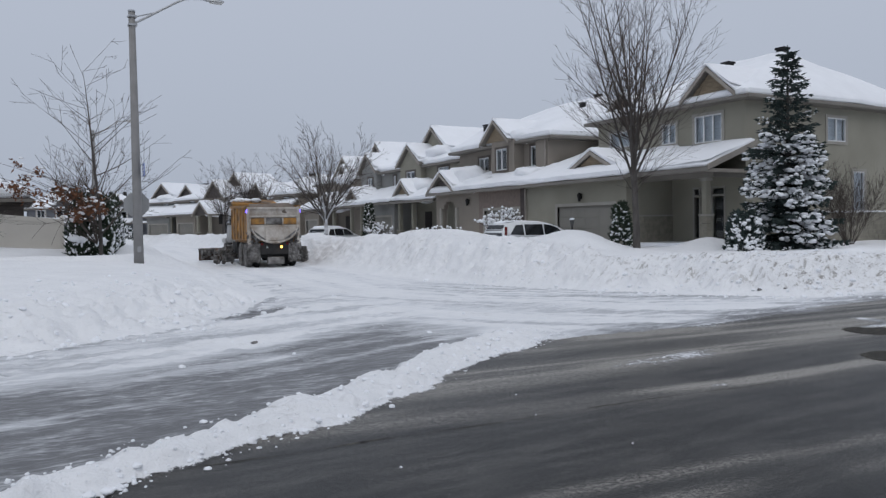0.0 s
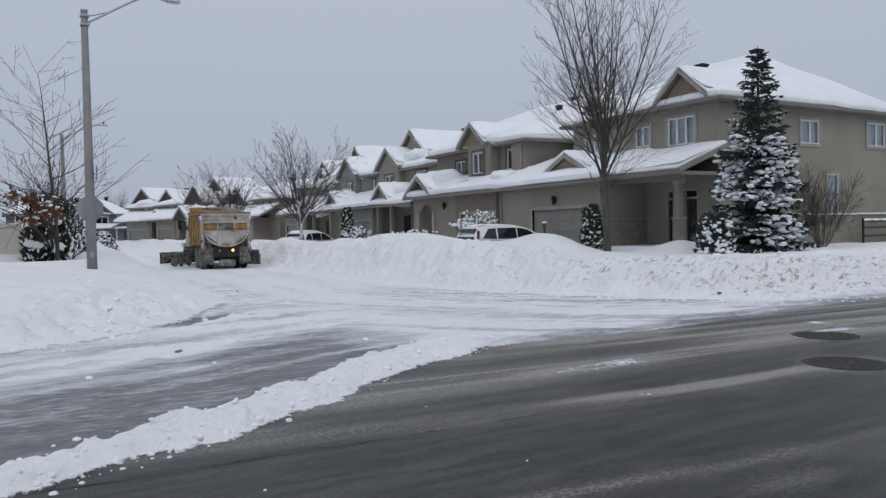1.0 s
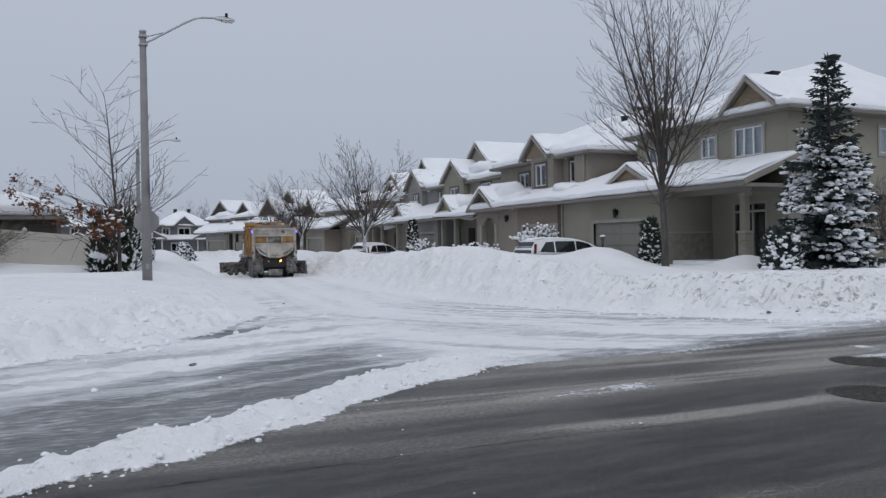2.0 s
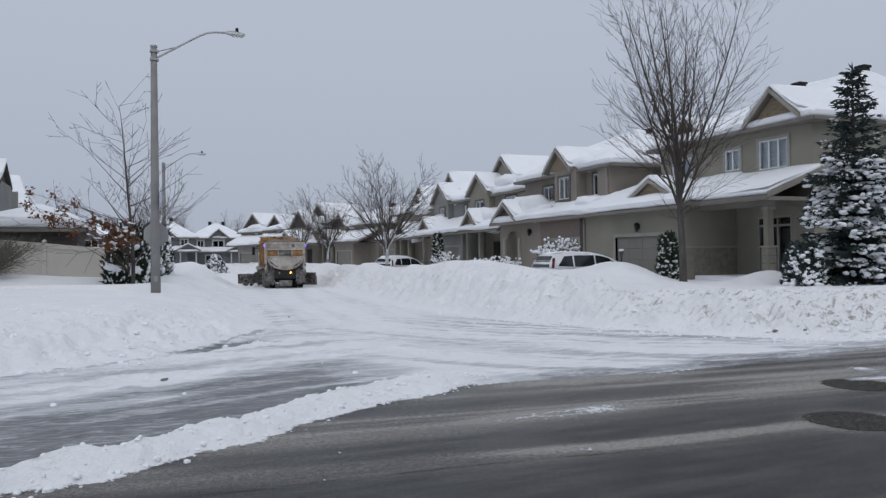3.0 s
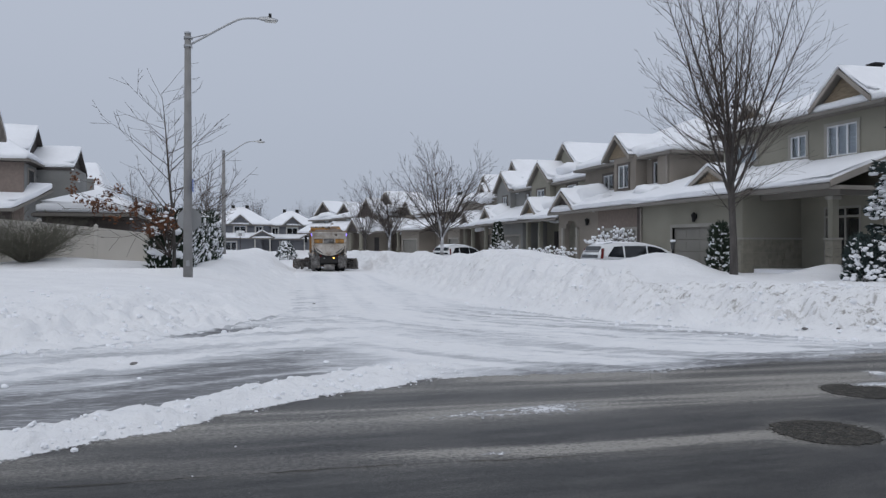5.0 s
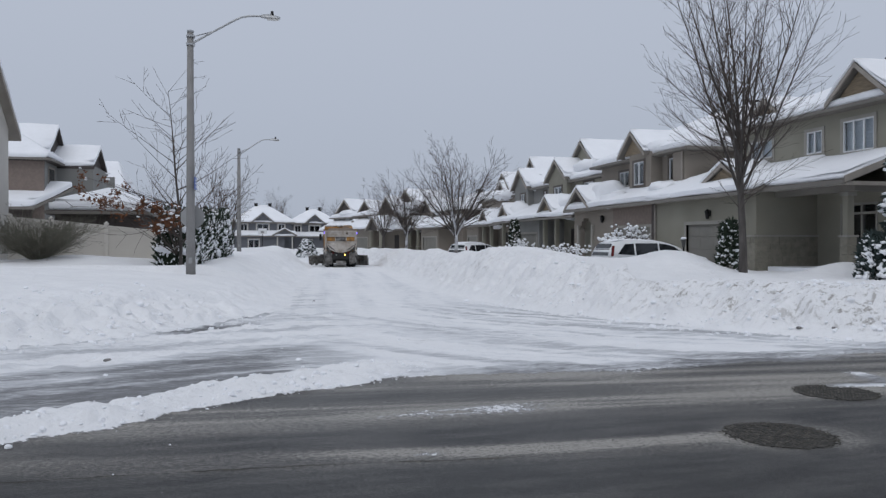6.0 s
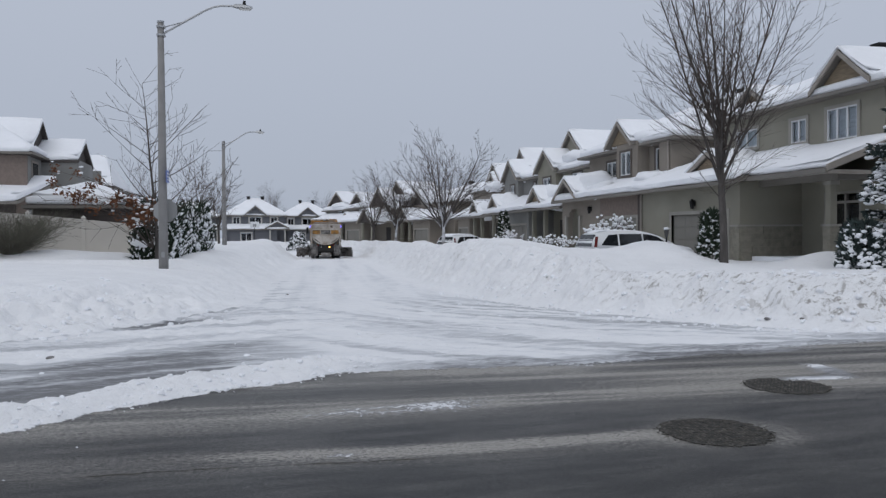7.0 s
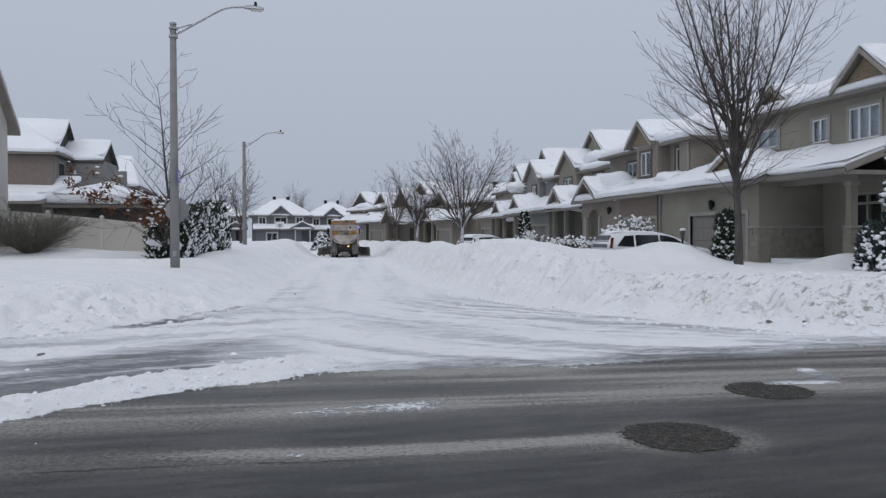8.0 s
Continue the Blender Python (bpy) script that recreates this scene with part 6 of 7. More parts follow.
def manhole(x, y, rot, label, r=0.45, pitch=0.062):
    t = thing("manhole_cover", label, "manhole cover", pose(x, y, 0.004, 0, 0, rot), group="manhole covers")
    rng = random.Random(int(x * 100))
    bm = bmesh.new()
    ring = [(r * (1 + 0.06 * noise.noise(Vector((math.cos(a) * 2, math.sin(a) * 2, x))) + 0.09 * noise.noise(Vector((math.cos(a) * 11, math.sin(a) * 11, x))) + 0.06 * noise.noise(Vector((math.cos(a) * 25, math.sin(a) * 25, x)))), a) for a in np.arange(0, 6.28, 0.025)]
    top = [bm.verts.new((q * math.cos(a), q * math.sin(a), 0.002)) for q, a in ring]
    low = [bm.verts.new((q * 1.02 * math.cos(a), q * 1.02 * math.sin(a), -0.05)) for q, a in ring]
    bm.faces.new(top)
    for k in range(len(top)):
        j = (k + 1) % len(top)
        bm.faces.new((low[k], low[j], top[j], top[k]))
    cover = part("cover", bm, GROOVE, t, "cast iron cover with sand in its grooves")
    bm = bmesh.new()
    m = int(r / pitch) + 1
    for i in range(-m, m + 1):
        for j in range(-m, m + 1):
            u, w = (i + 0.5 * (j % 2)) * pitch, j * pitch * 0.8
            if math.hypot(u, w) < r * rng.uniform(0.88, 0.98) and rng.random() < 0.74:
                a, b = pitch * rng.uniform(0.18, 0.42), pitch * rng.uniform(0.14, 0.3)
                box(bm, u - a, w - b, 0.002, u + a, w + b, rng.uniform(0.003, 0.006))
    part("tread", bm, IRON, cover, "worn raised tread studs", kind="stuff")
    # grit that has gathered round the rim and drifted over it
    grit = Rods()
    for _ in range(360):
        a, q = rng.uniform(0, 6.283), r * (0.98 + rng.gauss(0.0, 0.06))
        size = rng.choice((0.004, 0.006, 0.008, 0.012))
        grit.lump(Vector((q * math.cos(a), q * math.sin(a), 0.002)), size * rng.uniform(1, 1.6), size, 0.003, rng, 3, 6, rng.uniform(0, 3))
    grit.done("grit", GRIT, cover, "loose wet grit round the rim", kind="stuff")


manhole(10.93, 4.60, 20, "round cast-iron manhole cover in the wet road", 0.43, 0.036)
manhole(12.75, 6.03, 50, "round cast-iron drain cover beside frozen slush", 0.41, 0.042)


def road_crack():
    """A tarred crack that runs along the lane."""
    t = thing("road_crack", "dark sealed crack along the asphalt lane", "road crack", kind="structure")
    bm = bmesh.new()
    x, prev = -1.0, None
    while x < 9.8:
        y = float(np.interp(x, [-1, 3.0, 4.2, 5.7, 6.95, 8.64, 10], [5.25, 4.9, 4.83, 4.74, 4.68, 4.5, 4.4])) + 0.05 * noise.noise(Vector((x * 1.3, 0, 0))) + 0.02 * noise.noise(Vector((x * 7, 3, 0)))
        w = max(0.0018, 0.005 + 0.014 * noise.noise(Vector((x * 2.1, 7, 0)))) * (1 if x < 8.4 else 0.6)
        now = (bm.verts.new((x, y - w, 0.0035)), bm.verts.new((x, y + w, 0.0035)))
        if prev and w > 0:
            bm.faces.new((prev[0], now[0], now[1], prev[1]))
        prev = now
        x += 0.07
    part("seal", bm, IRON, t, "dark crack filler")


road_crack()


# ---- lumps of broken snow on banks and ridge ----
def snow_clods():
    rng = random.Random(11)
    near_ = Rods()
    pts = []
    for _ in range(700):  # along the ridge, most on its outer side
        x = rng.uniform(0.5, 8.8)
        c = float(np.interp(x, [p[0] for p in CLEAR_EDGE], [p[1] for p in CLEAR_EDGE]))
        u = abs(rng.gauss(0, 1))
        y = c + (0.10 - 0.13 * u if rng.random() < 0.35 else rng.uniform(0.0, 0.95))
        pts.append((x, y, min(0.075, rng.choice((0.005, 0.007, 0.010, 0.014, 0.022)) * rng.uniform(0.7, 1.4)) * (0.6 if y < c else 1.1)))
    for _ in range(700):  # broken foot of the banks
        line = RIGHT_EDGE[1:11] if rng.random() < 0.62 else LEFT_EDGE[2:9]
        k = rng.randrange(len(line) - 1)
        f = rng.random()
        (ax, ay), (bx, by) = line[k], line[k + 1]
        n = math.hypot(bx - ax, by - ay)
        off = rng.triangular(-0.9, 3.4, 0.4)
        nx, ny = -(by - ay) / n, (bx - ax) / n
        if (ax, ay) in RIGHT_EDGE:
            nx, ny = -nx, -ny
        x, y = ax + (bx - ax) * f + nx * off, ay + (by - ay) * f + ny * off
        pts.append((x, y, rng.choice((0.012, 0.016, 0.022, 0.03, 0.042)) * rng.uniform(0.7, 1.5)))
    for _ in range(45):  # crumbs on the packed lane
        pts.append((rng.uniform(1.5, 13), rng.uniform(9.0, 17), rng.uniform(0.012, 0.04)))
    for _ in range(5):
        pts.append((rng.uniform(2.0, 6), rng.uniform(3.6, 5.6), rng.uniform(0.006, 0.012)))
    pts += [(2.45, 4.93, 0.03), (2.32, 4.9, 0.02), (2.89, 4.82, 0.024), (3.33, 5.30, 0.035), (3.77, 5.35, 0.04), (3.95, 5.5, 0.025), (4.75, 5.75, 0.03), (3.5, 8.9, 0.04)]
    arr = np.array(pts)
    hh = ground_at(arr[:, 0], arr[:, 1])[0]
    for (x, y, s), z in zip(pts, hh):
        near_.lump(Vector((x, y, float(z) + s * 0.2)), s * rng.uniform(0.8, 1.5), s * rng.uniform(0.8, 1.3), s * rng.uniform(0.6, 0.95), rng, 4 if s < 0.025 else 6, 6 if s < 0.025 else 9, rng.uniform(0, 3))
    ob = near_.done("snow_clods", FLUFF, None, kind="stuff")
    tagged(ob, "loose lumps of broken snow along banks and ridge", "snow")


snow_clods()


def dirty_clod(x, y, s, label):
    t = thing("snow_clod", label, "snow lump", pose(x, y, gz(x, y)), group="dirty ice lumps")
    r = Rods()
    r.lump(Vector((0, 0, s * 0.3)), s * 1.4, s, s * 0.6, random.Random(int(x * 10)), 5, 9)
    r.done("lump", material("dirty_ice", (0.24, 0.23, 0.225), 0.6, vary=0.5, scale=12, bump=0.6), t, smooth=True)


dirty_clod(4.74, 10.2, 0.042, "dirty grey lump of ice on the packed snow")
dirty_clod(16.0, 10.55, 0.045, "dirty grey lump of ice at the foot of the bank")
dirty_clod(16.45, 10.25, 0.035, "dirty grey lump of ice at the foot of the bank")
dirty_clod(8.35, 20.4, 0.03, "dirty grey lump of ice on the packed snow")

# ---- parked cars ----
CARPAINT = material("white_car_paint", (0.72, 0.735, 0.75), 0.35, vary=0.08, scale=2, bump=0.02, spec=0.5)
RUBBER = material("tyre_rubber", (0.02, 0.02, 0.021), 0.85, vary=0.3, scale=8, bump=0.4)
RIM = material("wheel_rim", (0.35, 0.35, 0.36), 0.4, 0.7, vary=0.15)


def extrude_profile(pts, y0, y1, inset=0.0, bevel=0.0):
    """A side profile (x, z) made a body between y0 and y1; points higher up stand inset."""
    bm = bmesh.new()
    zs = [p[1] for p in pts]
    lo, hi = min(zs), max(zs)
    rows = []
    for s, y in ((1, y0), (-1, y1)):
        rows.append([bm.verts.new((x, y + s * inset * (z - lo) / (hi - lo), z)) for x, z in pts])
    n = len(pts)
    bm.faces.new(rows[0])
    bm.faces.new(rows[1][::-1])
    for k in range(n):
        bm.faces.new((rows[0][k], rows[1][k], rows[1][(k + 1) % n], rows[0][(k + 1) % n]))
    bmesh.ops.recalc_face_normals(bm, faces=bm.faces[:])
    if bevel:
        bmesh.ops.bevel(bm, geom=bm.edges[:], offset=bevel, segments=3, affect="EDGES", clamp_overlap=True)
    return bm


def minivan(m, label, snowy=0.12):
    """A parked minivan, nose to plus x; origin under its middle."""
    c = thing("car", label, "car", m, group="parked cars")
    part("body", extrude_profile([(-2.35, 0.32), (2.25, 0.32), (2.42, 0.5), (2.38, 0.82), (1.55, 1.0), (-2.25, 1.02), (-2.42, 0.8), (-2.45, 0.45)], -0.93, 0.93, 0.06, 0.07), CARPAINT, c, "white body", smooth=True)
    roof = part("cabin", extrude_profile([(-2.4, 0.95), (1.7, 0.97), (1.25, 1.2), (0.75, 1.45), (0.25, 1.60), (-0.6, 1.68), (-1.5, 1.69), (-2.05, 1.60), (-2.3, 1.3)], -0.9, 0.9, 0.18, 0.05), CARPAINT, c, "white cabin", smooth=True)

    def flank(z):
        return 0.912 - 0.18 * (z - 0.95) / 0.74

    for s in (-1, 1):
        for k, pane in enumerate((((-1.98, 1.1), (-1.22, 1.06), (-1.22, 1.54), (-1.62, 1.52)), ((-1.14, 1.06), (-0.12, 1.05), (-0.12, 1.55), (-1.14, 1.55)), ((-0.04, 1.05), (1.16, 1.06), (0.62, 1.42), (0.3, 1.51), (-0.04, 1.55)))):
            part("side_window", solid(*((x, s * (flank(z) - d), z) for x, z in pane for d in (0.0, 0.03))), CARGLASS, roof, "dark side window")
        part("tail_pillar", solid(*((x, s * (flank(z) - d), z) for x, z in ((-2.32, 1.02), (-2.2, 1.02), (-2.1, 1.45), (-2.2, 1.45)) for d in (-0.01, 0.05))), REDLENS, roof, "tall red tail lamp")
    for pts in (((-2.39, 1.05), (-2.18, 1.54)), ((1.62, 1.04), (0.62, 1.54))):
        (xa, za), (xb, zb) = pts
        q = [(xa, -0.74, za), (xa, 0.74, za), (xb, -0.62, zb), (xb, 0.62, zb)]
        part("windscreen" if xa > 0 else "rear_window", solid(*q, *((x + 0.05 * (-1 if xa > 0 else 1), y, z - 0.03) for x, y, z in q)), CARGLASS, roof, "dark glass")
    bm = solid(*((x, y, z) for x, z in ((-2.0, 1.62), (0.3, 1.60), (-0.3, 1.66 + snowy * 0.5), (-1.7, 1.66 + snowy * 0.6)) for y in (-0.66, 0.66)))
    part("roof_snow", softened(bm, 2, 0.03, 0.6, 2.0, bevel=0.05), FLUFF, c, "snow on the roof", smooth=True)
    bm = solid(*((x, y, z) for x, z in ((1.6, 0.98), (2.3, 0.84), (2.2, 0.95), (1.65, 1.08)) for y in (-0.8, 0.8)))
    part("bonnet_snow", softened(bm, 2, 0.02, 0.6, 3.0, bevel=0.03), FLUFF, c, "snow on the bonnet", smooth=True)
    for s in (-1, 1):
        part("tail_light", boxed(-2.46, s * 0.86 - 0.05, 0.7, -2.4, s * 0.86 + 0.05, 0.95, bevel=0.01), REDLENS, c)
        for x in (-1.5, 1.45):
            bm = bmesh.new()
            rod(bm, (x, s * 0.72, 0.33), (x, s * 0.95, 0.33), 0.33, 0.33, 20)
            w = part("wheel", bm, RUBBER, c)
            bm = bmesh.new()
            rod(bm, (x, s * 0.9, 0.33), (x, s * 0.96, 0.33), 0.2, 0.19, 14)
            part("rim", bm, RIM, w)
        part("mirror", boxed(1.0, s * 1.0 - 0.08, 1.02, 1.12, s * 1.0 + 0.08, 1.17, bevel=0.02), CARPAINT, c)
    return c


minivan(pose(23.38, 28.72, 0.1), "white minivan with snow on its roof in the driveway")
minivan(pose(23.1, 53.3, 0.02, 0, 0, 32), "white snow-covered car parked further along the row", 0.2)

# ---- plough truck ----
YELLOW = material("orange_truck_paint", (0.54, 0.27, 0.06), 0.6, vary=0.35, second=(0.11, 0.075, 0.05), scale=2.6, bump=0.15, bump_scale=20)
STEELSNOW = material("snow_dusted_steel", (0.64, 0.61, 0.57), 0.8, vary=0.3, scale=2.5, second=(0.30, 0.25, 0.20), bump=0.4, bump_scale=18)
GRIME = material("salt_grime", (0.30, 0.292, 0.285), 0.85, vary=0.4, scale=4, second=(0.06, 0.055, 0.05), bump=0.4, bump_scale=18)
CHASSIS = material("dark_chassis", (0.035, 0.034, 0.034), 0.7, vary=0.4, scale=4)
CABWHITE = material("dirty_white_cab", (0.52, 0.52, 0.51), 0.5, vary=0.25, scale=2, bump=0.1)
PLOWORANGE = material("worn_plough_blade", (0.20, 0.125, 0.09), 0.75, second=(0.06, 0.055, 0.05), vary=0.45, scale=3.5, bump=0.3, bump_scale=15)
AMBER = glow("amber_lamp", (1.0, 0.5, 0.08), 6.0)
WHITE_LAMP = material("pale_work_lamp", (0.35, 0.37, 0.37), 0.3, vary=0.1)
STROBE = glow("blue_strobe", (0.18, 0.12, 1.0), 3.0)


def plough_truck():
    """Tandem plough and salt truck, nose to plus y; origin on the road under its tail."""
    t = thing("plough_truck", "orange snow-plough dump truck with snow-dusted tailgate, driving away", "truck")
    # chassis and rear gear
    bm = bmesh.new()
    for x in (-0.45, 0.33):
        box(bm, x, 0.15, 0.82, x + 0.12, 8.2, 1.06)
    box(bm, -0.95, 0.2, 0.55, 0.95, 0.4, 0.95)
    box(bm, -0.6, 0.25, 0.4, 0.6, 1.2, 1.1)
    box(bm, -1.05, 3.6, 0.55, -0.5, 5.0, 1.05)
    box(bm, 0.5, 3.6, 0.55, 1.05, 5.0, 1.05)
    part("chassis", bm, CHASSIS, t, "dark steel chassis and tanks")
    # dump body
    side = [(0.12, 1.15), (4.55, 1.15), (4.55, 2.62), (0.0, 2.52)]
    body = part("dump_body", boxed(-1.0, 0.15, 1.05, 1.0, 4.6, 1.2), YELLOW, t, "orange dump body")
    for s in (-1, 1):
        part("body_side", solid(*((s * x, y, z) for y, z in side for x in (1.08, 1.14))), YELLOW, body, "orange side panel")
        for y in (0.18, 1.0, 1.85, 2.7, 3.55, 4.4):
            part("rib", boxed(s * 1.1, y, 1.2, s * 1.18, y + 0.11, 2.55, bevel=0.01), YELLOW, body)
        part("top_rail", solid(*((s * x, y, z) for y, z0 in ((0.0, 2.5), (4.6, 2.6)) for z in (z0, z0 + 0.12) for x in (1.04, 1.2))), YELLOW, body)
    part("front_panel", boxed(-1.12, 4.5, 1.15, 1.12, 4.6, 2.75), YELLOW, body)
    part("cab_shield", solid((-1.1, 4.5, 2.72), (1.1, 4.5, 2.72), (-1.1, 4.5, 2.84), (1.1, 4.5, 2.84), (-1.05, 5.35, 2.95), (1.05, 5.35, 2.95), (-1.05, 5.35, 3.05), (1.05, 5.35, 3.05)), YELLOW, body, "cab guard")
    r = Rods()
    for k in range(16):
        g = random.Random(k + 70)
        r.lump(Vector((g.uniform(-0.95, 0.3), g.uniform(4.6, 5.3), 3.0)), g.uniform(0.12, 0.28), 0.25, g.uniform(0.06, 0.13), g, 5, 9)
    r.done("snow_load", FLUFF, body, "snow on the cab guard", smooth=True)
    r = Rods()
    for k in range(9):
        r.lump(Vector((random.Random(k).uniform(-0.5, 0.5), 0.6 + k * 0.45, 2.42)), 0.75, 0.6, 0.33, random.Random(k + 40), 5, 9)
    r.done("salt_load", material("salt_load", (0.23, 0.19, 0.16), 0.95, vary=0.3, scale=4, bump=0.6), body, "brown salt and sand load", smooth=True)
    # tailgate and spreader
    tg = part("tailgate", solid(*((x, y, z) for x in (-1.06, 1.06) for y, z in ((0.02, 1.75), (0.1, 1.75), (-0.02, 2.5), (0.08, 2.5)))), STEELSNOW, t, "grey tailgate caked with snow")
    part("tailgate_ledge", boxed(-1.1, -0.1, 2.12, 1.1, 0.02, 2.2, bevel=0.015), STEELSNOW, tg)
    part("tailgate_ledge", boxed(-1.1, -0.12, 2.46, 1.1, 0.04, 2.54, bevel=0.015), STEELSNOW, tg)
    for x0, x1, m in ((-1.0, -0.42, YELLOW), (-0.38, 0.36, GRIME), (0.4, 1.0, YELLOW)):
        part("tailgate_panel", boxed(x0, -0.045, 1.82, x1, 0.03, 2.09, bevel=0.015), m, tg)
    for x in (-1.08, -0.42, 0.36, 1.0):
        part("tailgate_rib", boxed(x, -0.07, 1.75, x + 0.06, 0.02, 2.14, bevel=0.01), STEELSNOW, tg)
    part("tailgate_ledge", boxed(-1.08, -0.14, 1.70, 1.08, 0.02, 1.79, bevel=0.02), STEELSNOW, tg)
    hop = part("spreader_hopper", solid(*((x, y, z) for x, z in ((-1.0, 1.7), (1.0, 1.7), (-0.75, 1.3), (0.75, 1.3), (-0.4, 1.1), (0.4, 1.1)) for y in (-0.16, 0.14))), STEELSNOW, t, "pale snow-caked spreader hopper")
    bm = bmesh.new()
    arc = [(1.02 * math.cos(a), -0.2, 1.78 + 0.72 * math.sin(a)) for a in np.linspace(math.pi, 2 * math.pi, 15)]
    for p, q in zip(arc, arc[1:]):
        rod(bm, p, q, 0.05, 0.05, 8)
    part("hopper_rim", bm, STEELSNOW, hop, "curved snow-caked hopper rim", smooth=True)
    part("hopper_door", boxed(-0.42, -0.22, 1.14, 0.4, -0.15, 1.72, bevel=0.02), STEELSNOW, hop)
    for s in (-1, 1):
        part("hopper_brace", solid(*((s * x, y, z) for x, z in ((1.06, 1.66), (1.06, 1.56), (0.42, 1.2), (0.42, 1.08)) for y in (-0.24, -0.17))), GRIME, hop)
        part("corner_post", boxed(s * 1.02, -0.06, 1.0, s * 1.16, 0.16, 2.56, bevel=0.015), STEELSNOW, t)
        part("mud_flap", boxed(s * 0.62, -0.02, 0.32, s * 1.12, 0.04, 1.02, bevel=0.01), GRIME, t, "grimy mud flap")
        part("strobe_lamp", boxed(s * 1.1, -0.02, 2.3, s * 1.2, 0.06, 2.44, bevel=0.01), STROBE, t, "small blue strobe")
        part("tail_lamp", boxed(s * 0.5, -0.1, 0.95, s * 0.62, -0.04, 1.05, bevel=0.01), REDLENS, t)
    part("light_box", boxed(-0.62, -0.06, 0.55, 0.62, 0.1, 1.08, bevel=0.02), CHASSIS, t, "dark rear light box")
    bm = bmesh.new()
    rod(bm, (0.3, -0.11, 0.87), (0.3, -0.06, 0.87), 0.048, 0.048, 12)
    part("amber_lamp", bm, AMBER, t, "lit amber lamp")
    bm = bmesh.new()
    rod(bm, (-0.33, -0.1, 0.86), (-0.33, -0.06, 0.86), 0.045, 0.045, 10)
    part("work_lamp", bm, WHITE_LAMP, t, "pale work lamp")
    bm = bmesh.new()
    rod(bm, (-0.35, -0.25, 0.3), (0.35, -0.25, 0.3), 0.16, 0.16, 12)
    part("spinner", bm, GRIME, t, "salt spinner")
    # cab
    cab = part("cab", extrude_profile([(0, 0), (0, 1.62), (0.25, 1.7), (1.25, 1.68), (1.75, 0.82), (1.8, 0)], -1.1, 1.1, 0.12, 0.06), CABWHITE, t, "dirty white cab", smooth=True)
    cab.matrix_basis = pose(0, 5.2, 1.0, 0, 0, 90)
    hood = part("hood", extrude_profile([(0, 0), (0, 0.9), (1.3, 0.72), (1.55, 0.55), (1.6, 0)], -0.85, 0.85, 0.15, 0.06), YELLOW, t, "sloping orange bonnet", smooth=True)
    hood.matrix_basis = pose(0, 6.95, 0.9, 0, 0, 90)
    for s in (-1, 1):
        q = [(s * 1.1, 5.5, 1.85), (s * 1.1, 6.75, 1.85), (s * 1.03, 6.3, 2.45), (s * 1.03, 5.5, 2.45)]
        part("cab_window", solid(*q, *((x - s * 0.05, y, z) for x, y, z in q)), CARGLASS, t)
        part("fender", boxed(s * 0.75, 6.7, 0.95, s * 1.2, 7.9, 1.2, bevel=0.05), CABWHITE, t)
        part("mirror", boxed(s * 1.3, 6.7, 1.9, s * 1.48, 6.78, 2.4, bevel=0.02), METAL_BLACK, t)
        part("mirror_arm", boxed(s * 1.1, 6.72, 2.3, s * 1.32, 6.76, 2.34), METAL_BLACK, t)
        part("step", boxed(s * 0.9, 5.4, 0.5, s * 1.18, 6.3, 0.9, bevel=0.02), GRIME, t)
    bm = bmesh.new()
    rod(bm, (-0.95, 5.05, 1.2), (-0.95, 5.05, 3.05), 0.07, 0.06, 10)
    part("exhaust_stack", bm, GRIME, t, "upright exhaust")
    # front plough: a curved mouldboard set askew
    prof = [(0.0, 0.08), (0.10, 0.0), (0.02, 0.26), (0.08, 0.5), (0.22, 0.62)]
    bm = bmesh.new()
    W, mid = 1.8, -0.55
    rows = []
    for u in np.linspace(-W, W, 9):
        skew = 0.32 * u
        rows.append(([bm.verts.new((u + mid, 9.0 + skew + d, z + 0.06)) for d, z in prof[1:]], [bm.verts.new((u + mid, 8.92 + skew + d, z + 0.06)) for d, z in prof[1:]]))
    for a, b in zip(rows, rows[1:]):
        for k in range(len(prof) - 2):
            bm.faces.new((a[0][k], b[0][k], b[0][k + 1], a[0][k + 1]))
            bm.faces.new((a[1][k], a[1][k + 1], b[1][k + 1], b[1][k]))
        for k in (0, -1):
            bm.faces.new((a[0][k], a[1][k], b[1][k], b[0][k]))
    for row in (rows[0], rows[-1]):
        for k in range(len(prof) - 2):
            bm.faces.new((row[0][k], row[0][k + 1], row[1][k + 1], row[1][k]))
    bmesh.ops.recalc_face_normals(bm, faces=bm.faces[:])
    pl = part("plough_blade", bm, PLOWORANGE, t, "worn orange front plough blade", smooth=True)
    for u in np.linspace(-W + 0.15, W - 0.15, 6):
        part("blade_rib", boxed(u + mid - 0.03, 8.66 + 0.32 * u, 0.12, u + mid + 0.03, 8.94 + 0.32 * u, 0.7), GRIME, pl)
    r = Rods()
    for k in range(40):
        g = random.Random(k + 90)
        u = g.uniform(-W, W)
        r.lump(Vector((u + mid, 8.9 + 0.32 * u, g.uniform(0.15, 0.7))), g.uniform(0.06, 0.2), 0.14, g.uniform(0.05, 0.13), g, 5, 8)
    r.done("caked_snow", GRIME, pl, "dirty slush caked on the blade", smooth=True)
    bm = bmesh.new()
    for s in (-1, 1):
        rod(bm, (s * 0.35, 8.1, 0.6), (s * 0.9, 8.85 + 0.3 * s, 0.35), 0.07, 0.07, 8)
    box(bm, -0.5, 8.0, 0.5, 0.5, 8.2, 1.25)
    part("plough_frame", bm, CHASSIS, t, "push frame")
    # side wing, swung out behind the right front wheel
    q = [(1.15, 4.3), (2.2, 2.9)]
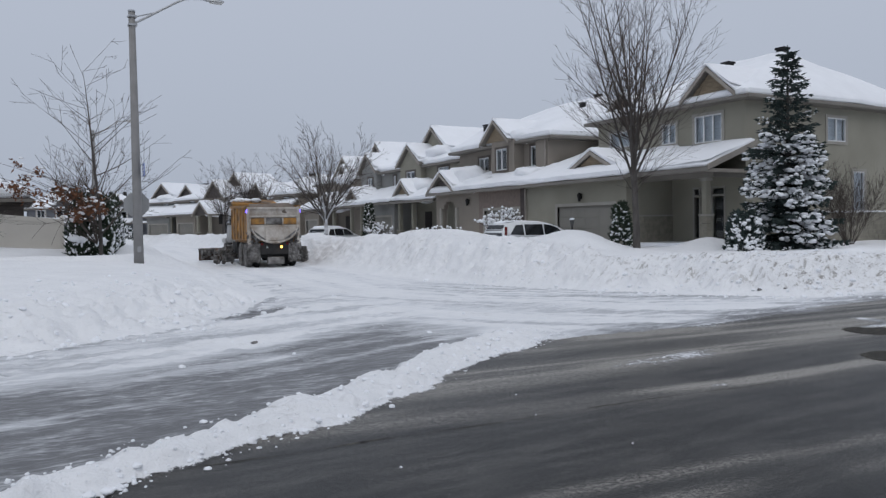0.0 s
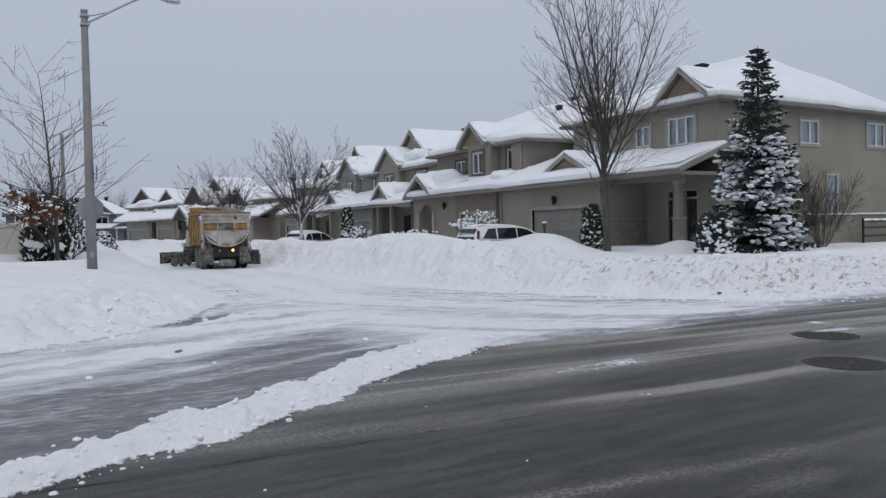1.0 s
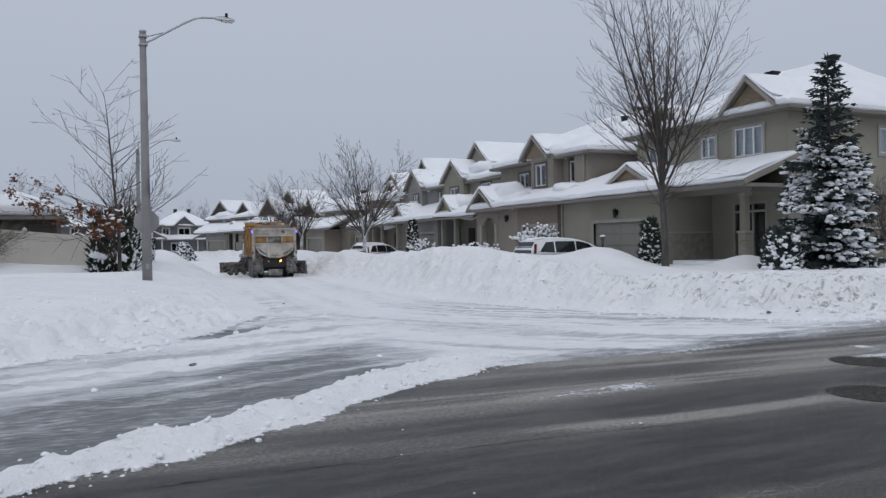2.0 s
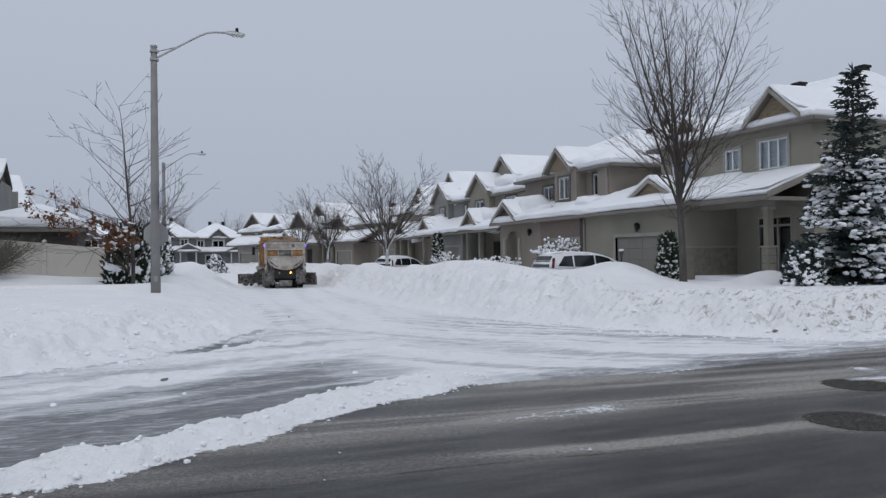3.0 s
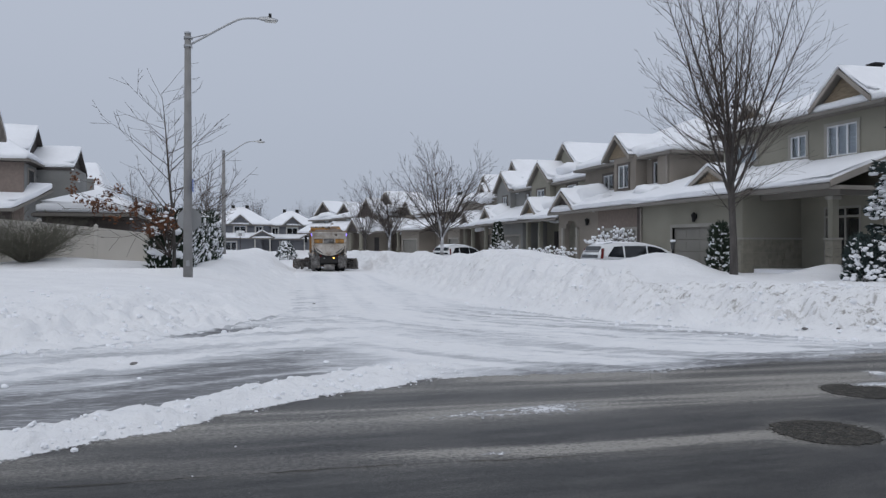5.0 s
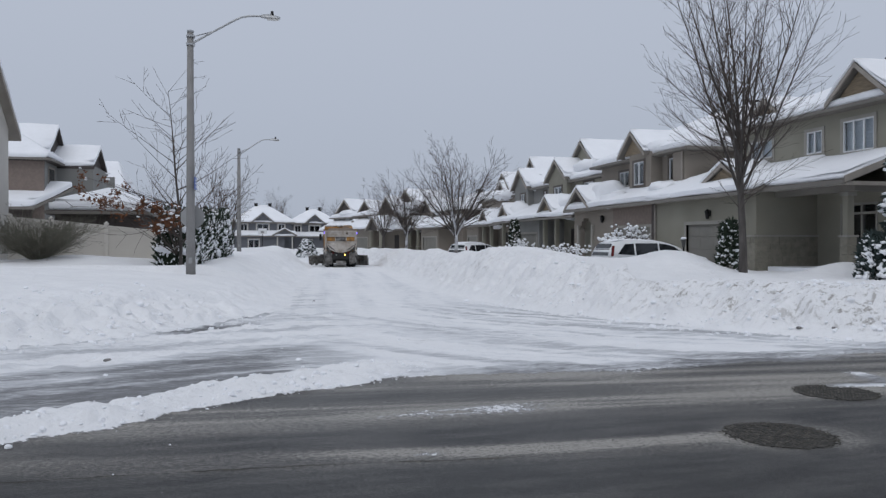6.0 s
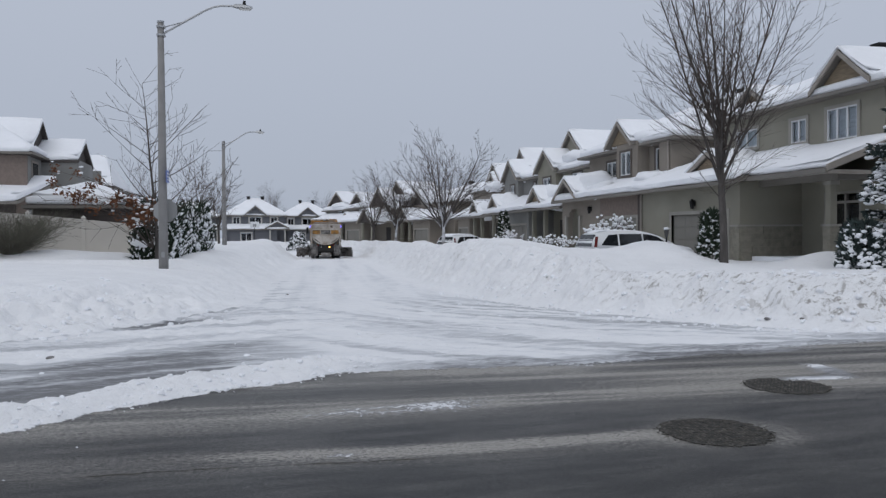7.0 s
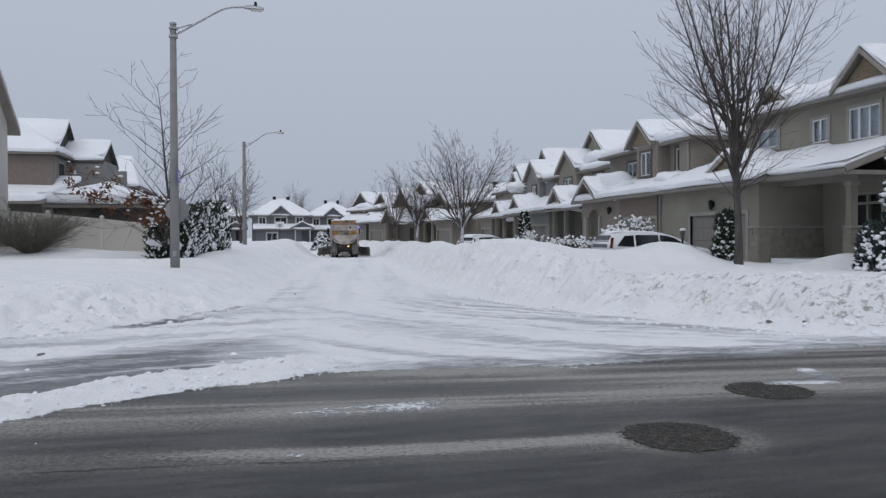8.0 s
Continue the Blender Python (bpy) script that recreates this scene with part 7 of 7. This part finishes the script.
    wing = part("wing_blade", solid(*((x + o, y + o * 0.6, z) for (x, y) in q for o, z in ((0.0, 0.06), (0.07, 0.06), (-0.10, 0.8), (-0.03, 0.8)))), GRIME, t, "grimy side wing blade")
    bm = bmesh.new()
    rod(bm, (0.9, 3.4, 0.95), (2.0, 3.15, 0.6), 0.045, 0.045, 8)
    rod(bm, (0.9, 4.4, 0.7), (1.5, 3.8, 0.4), 0.045, 0.045, 8)
    part("wing_arm", bm, CHASSIS, wing)
    for sx, pts in ((1, 80), (-1, 60)):
        r = Rods()
        for k in range(pts):
            g = random.Random(k + 200 * sx)
            f = g.random()
            r.lump(Vector((sx * (1.12 + 1.08 * f), 4.3 - 1.4 * f + g.uniform(-0.12, 0.05), g.uniform(0.12, 0.72))), g.uniform(0.04, 0.12), g.uniform(0.04, 0.10), g.uniform(0.03, 0.10), g, 5, 8)
        r.done("caked_snow", GRIME, t, "slush caked on the side wing", smooth=True)
    for sx in (-1, 1):
        r = Rods()
        for k in range(110):
            g = random.Random(k + 400 + sx)
            r.lump(Vector((sx * g.uniform(0.64, 1.16), g.uniform(-0.05, 0.06), g.uniform(0.25, 1.55))), g.uniform(0.03, 0.09), g.uniform(0.025, 0.05), g.uniform(0.03, 0.10), g, 4, 7)
        r.done("caked_snow", GRIME, t, "slush caked on the mud flaps", smooth=True)
    part("left_wing", solid(*((x, y, z) for x, y in ((-1.15, 4.5), (-1.5, 4.15)) for z in (0.25, 0.85) for y in (y, y + 0.08))), GRIME, t, "folded left wing")
    # wheels
    wheels = []
    for y, r, w, pairs in ((1.0, 0.52, 0.28, 2), (2.35, 0.52, 0.28, 2), (7.3, 0.52, 0.32, 1)):
        for s in (-1, 1):
            for k in range(pairs):
                bm = bmesh.new()
                rod(bm, (-w / 2, 0, 0), (w / 2, 0, 0), r, r, 24)
                bmesh.ops.bevel(bm, geom=[e for e in bm.edges if len(e.link_faces) == 2 and any(len(f.verts) > 4 for f in e.link_faces)], offset=0.05, segments=2, affect="EDGES")
                for j in range(18):
                    a = 2 * math.pi * j / 18
                    ca, sa = math.cos(a), math.sin(a)
                    v = [bm.verts.new((x, (r + dr) * math.cos(a + da), (r + dr) * math.sin(a + da))) for x in (-w / 2 + 0.03, w / 2 - 0.03) for da in (-0.06, 0.06) for dr in (-0.01, 0.018)]
                    bmesh.ops.convex_hull(bm, input=v)
                wh = part("wheel", bm, RUBBER if k or s > 0 else GRIME, t, "slush-caked tyre")
                bm = bmesh.new()
                rod(bm, (-w / 2 - 0.01, 0, 0), (w / 2 + 0.01, 0, 0), 0.29, 0.29, 18)
                for j in range(8):
                    a = 2 * math.pi * j / 8
                    rod(bm, (-w / 2 - 0.03, 0.2 * math.cos(a), 0.2 * math.sin(a)), (w / 2 + 0.03, 0.2 * math.cos(a), 0.2 * math.sin(a)), 0.02, 0.02, 6)
                part("rim", bm, GRIME, wh)
                wheels.append((wh, s * (0.98 - 0.33 * k), y, r))
    return t, wheels


truck, truck_wheels = plough_truck()
truck.scale = (0.95, 1, 1)
# seconds, and place of its tail on the road
TRUCK = [(0, 11.5, 31.0), (0.5, 11.68, 32.9), (1.0, 11.85, 34.8), (1.5, 11.97, 36.6), (3.0, 12.15, 41.5), (3.5, 12.2, 43.0), (4.0, 12.33, 44.7), (5.5, 12.7, 50.2),
         (6.0, 12.82, 52.1), (6.5, 12.92, 53.9), (7.0, 13.0, 55.7), (7.5, 13.1, 57.4), (8.0, 13.18, 59.1)]


def motions():
    ts, xs, ys = zip(*TRUCK)

    def place(s):
        return float(np.interp(s, ts, xs)), float(np.interp(s, ts, ys))

    rows = []
    for s, x, y in TRUCK:
        head = -float(np.interp(s, [0, 1.5, 3.5, 6, 8], [6.3, 5.4, 5.0, 4.7, 4.4]))
        rows.append((s, pose(x, y, 0.02, 0, 0, head)))
    walk(truck, rows)
    for wh, x, y, r in truck_wheels:
        walk(wh, [(s, pose(x, y, r, -math.degrees((place(s)[1] - ys[0]) / r), 0, 0)) for s in np.arange(0, 8.01, 0.2)])


motions()
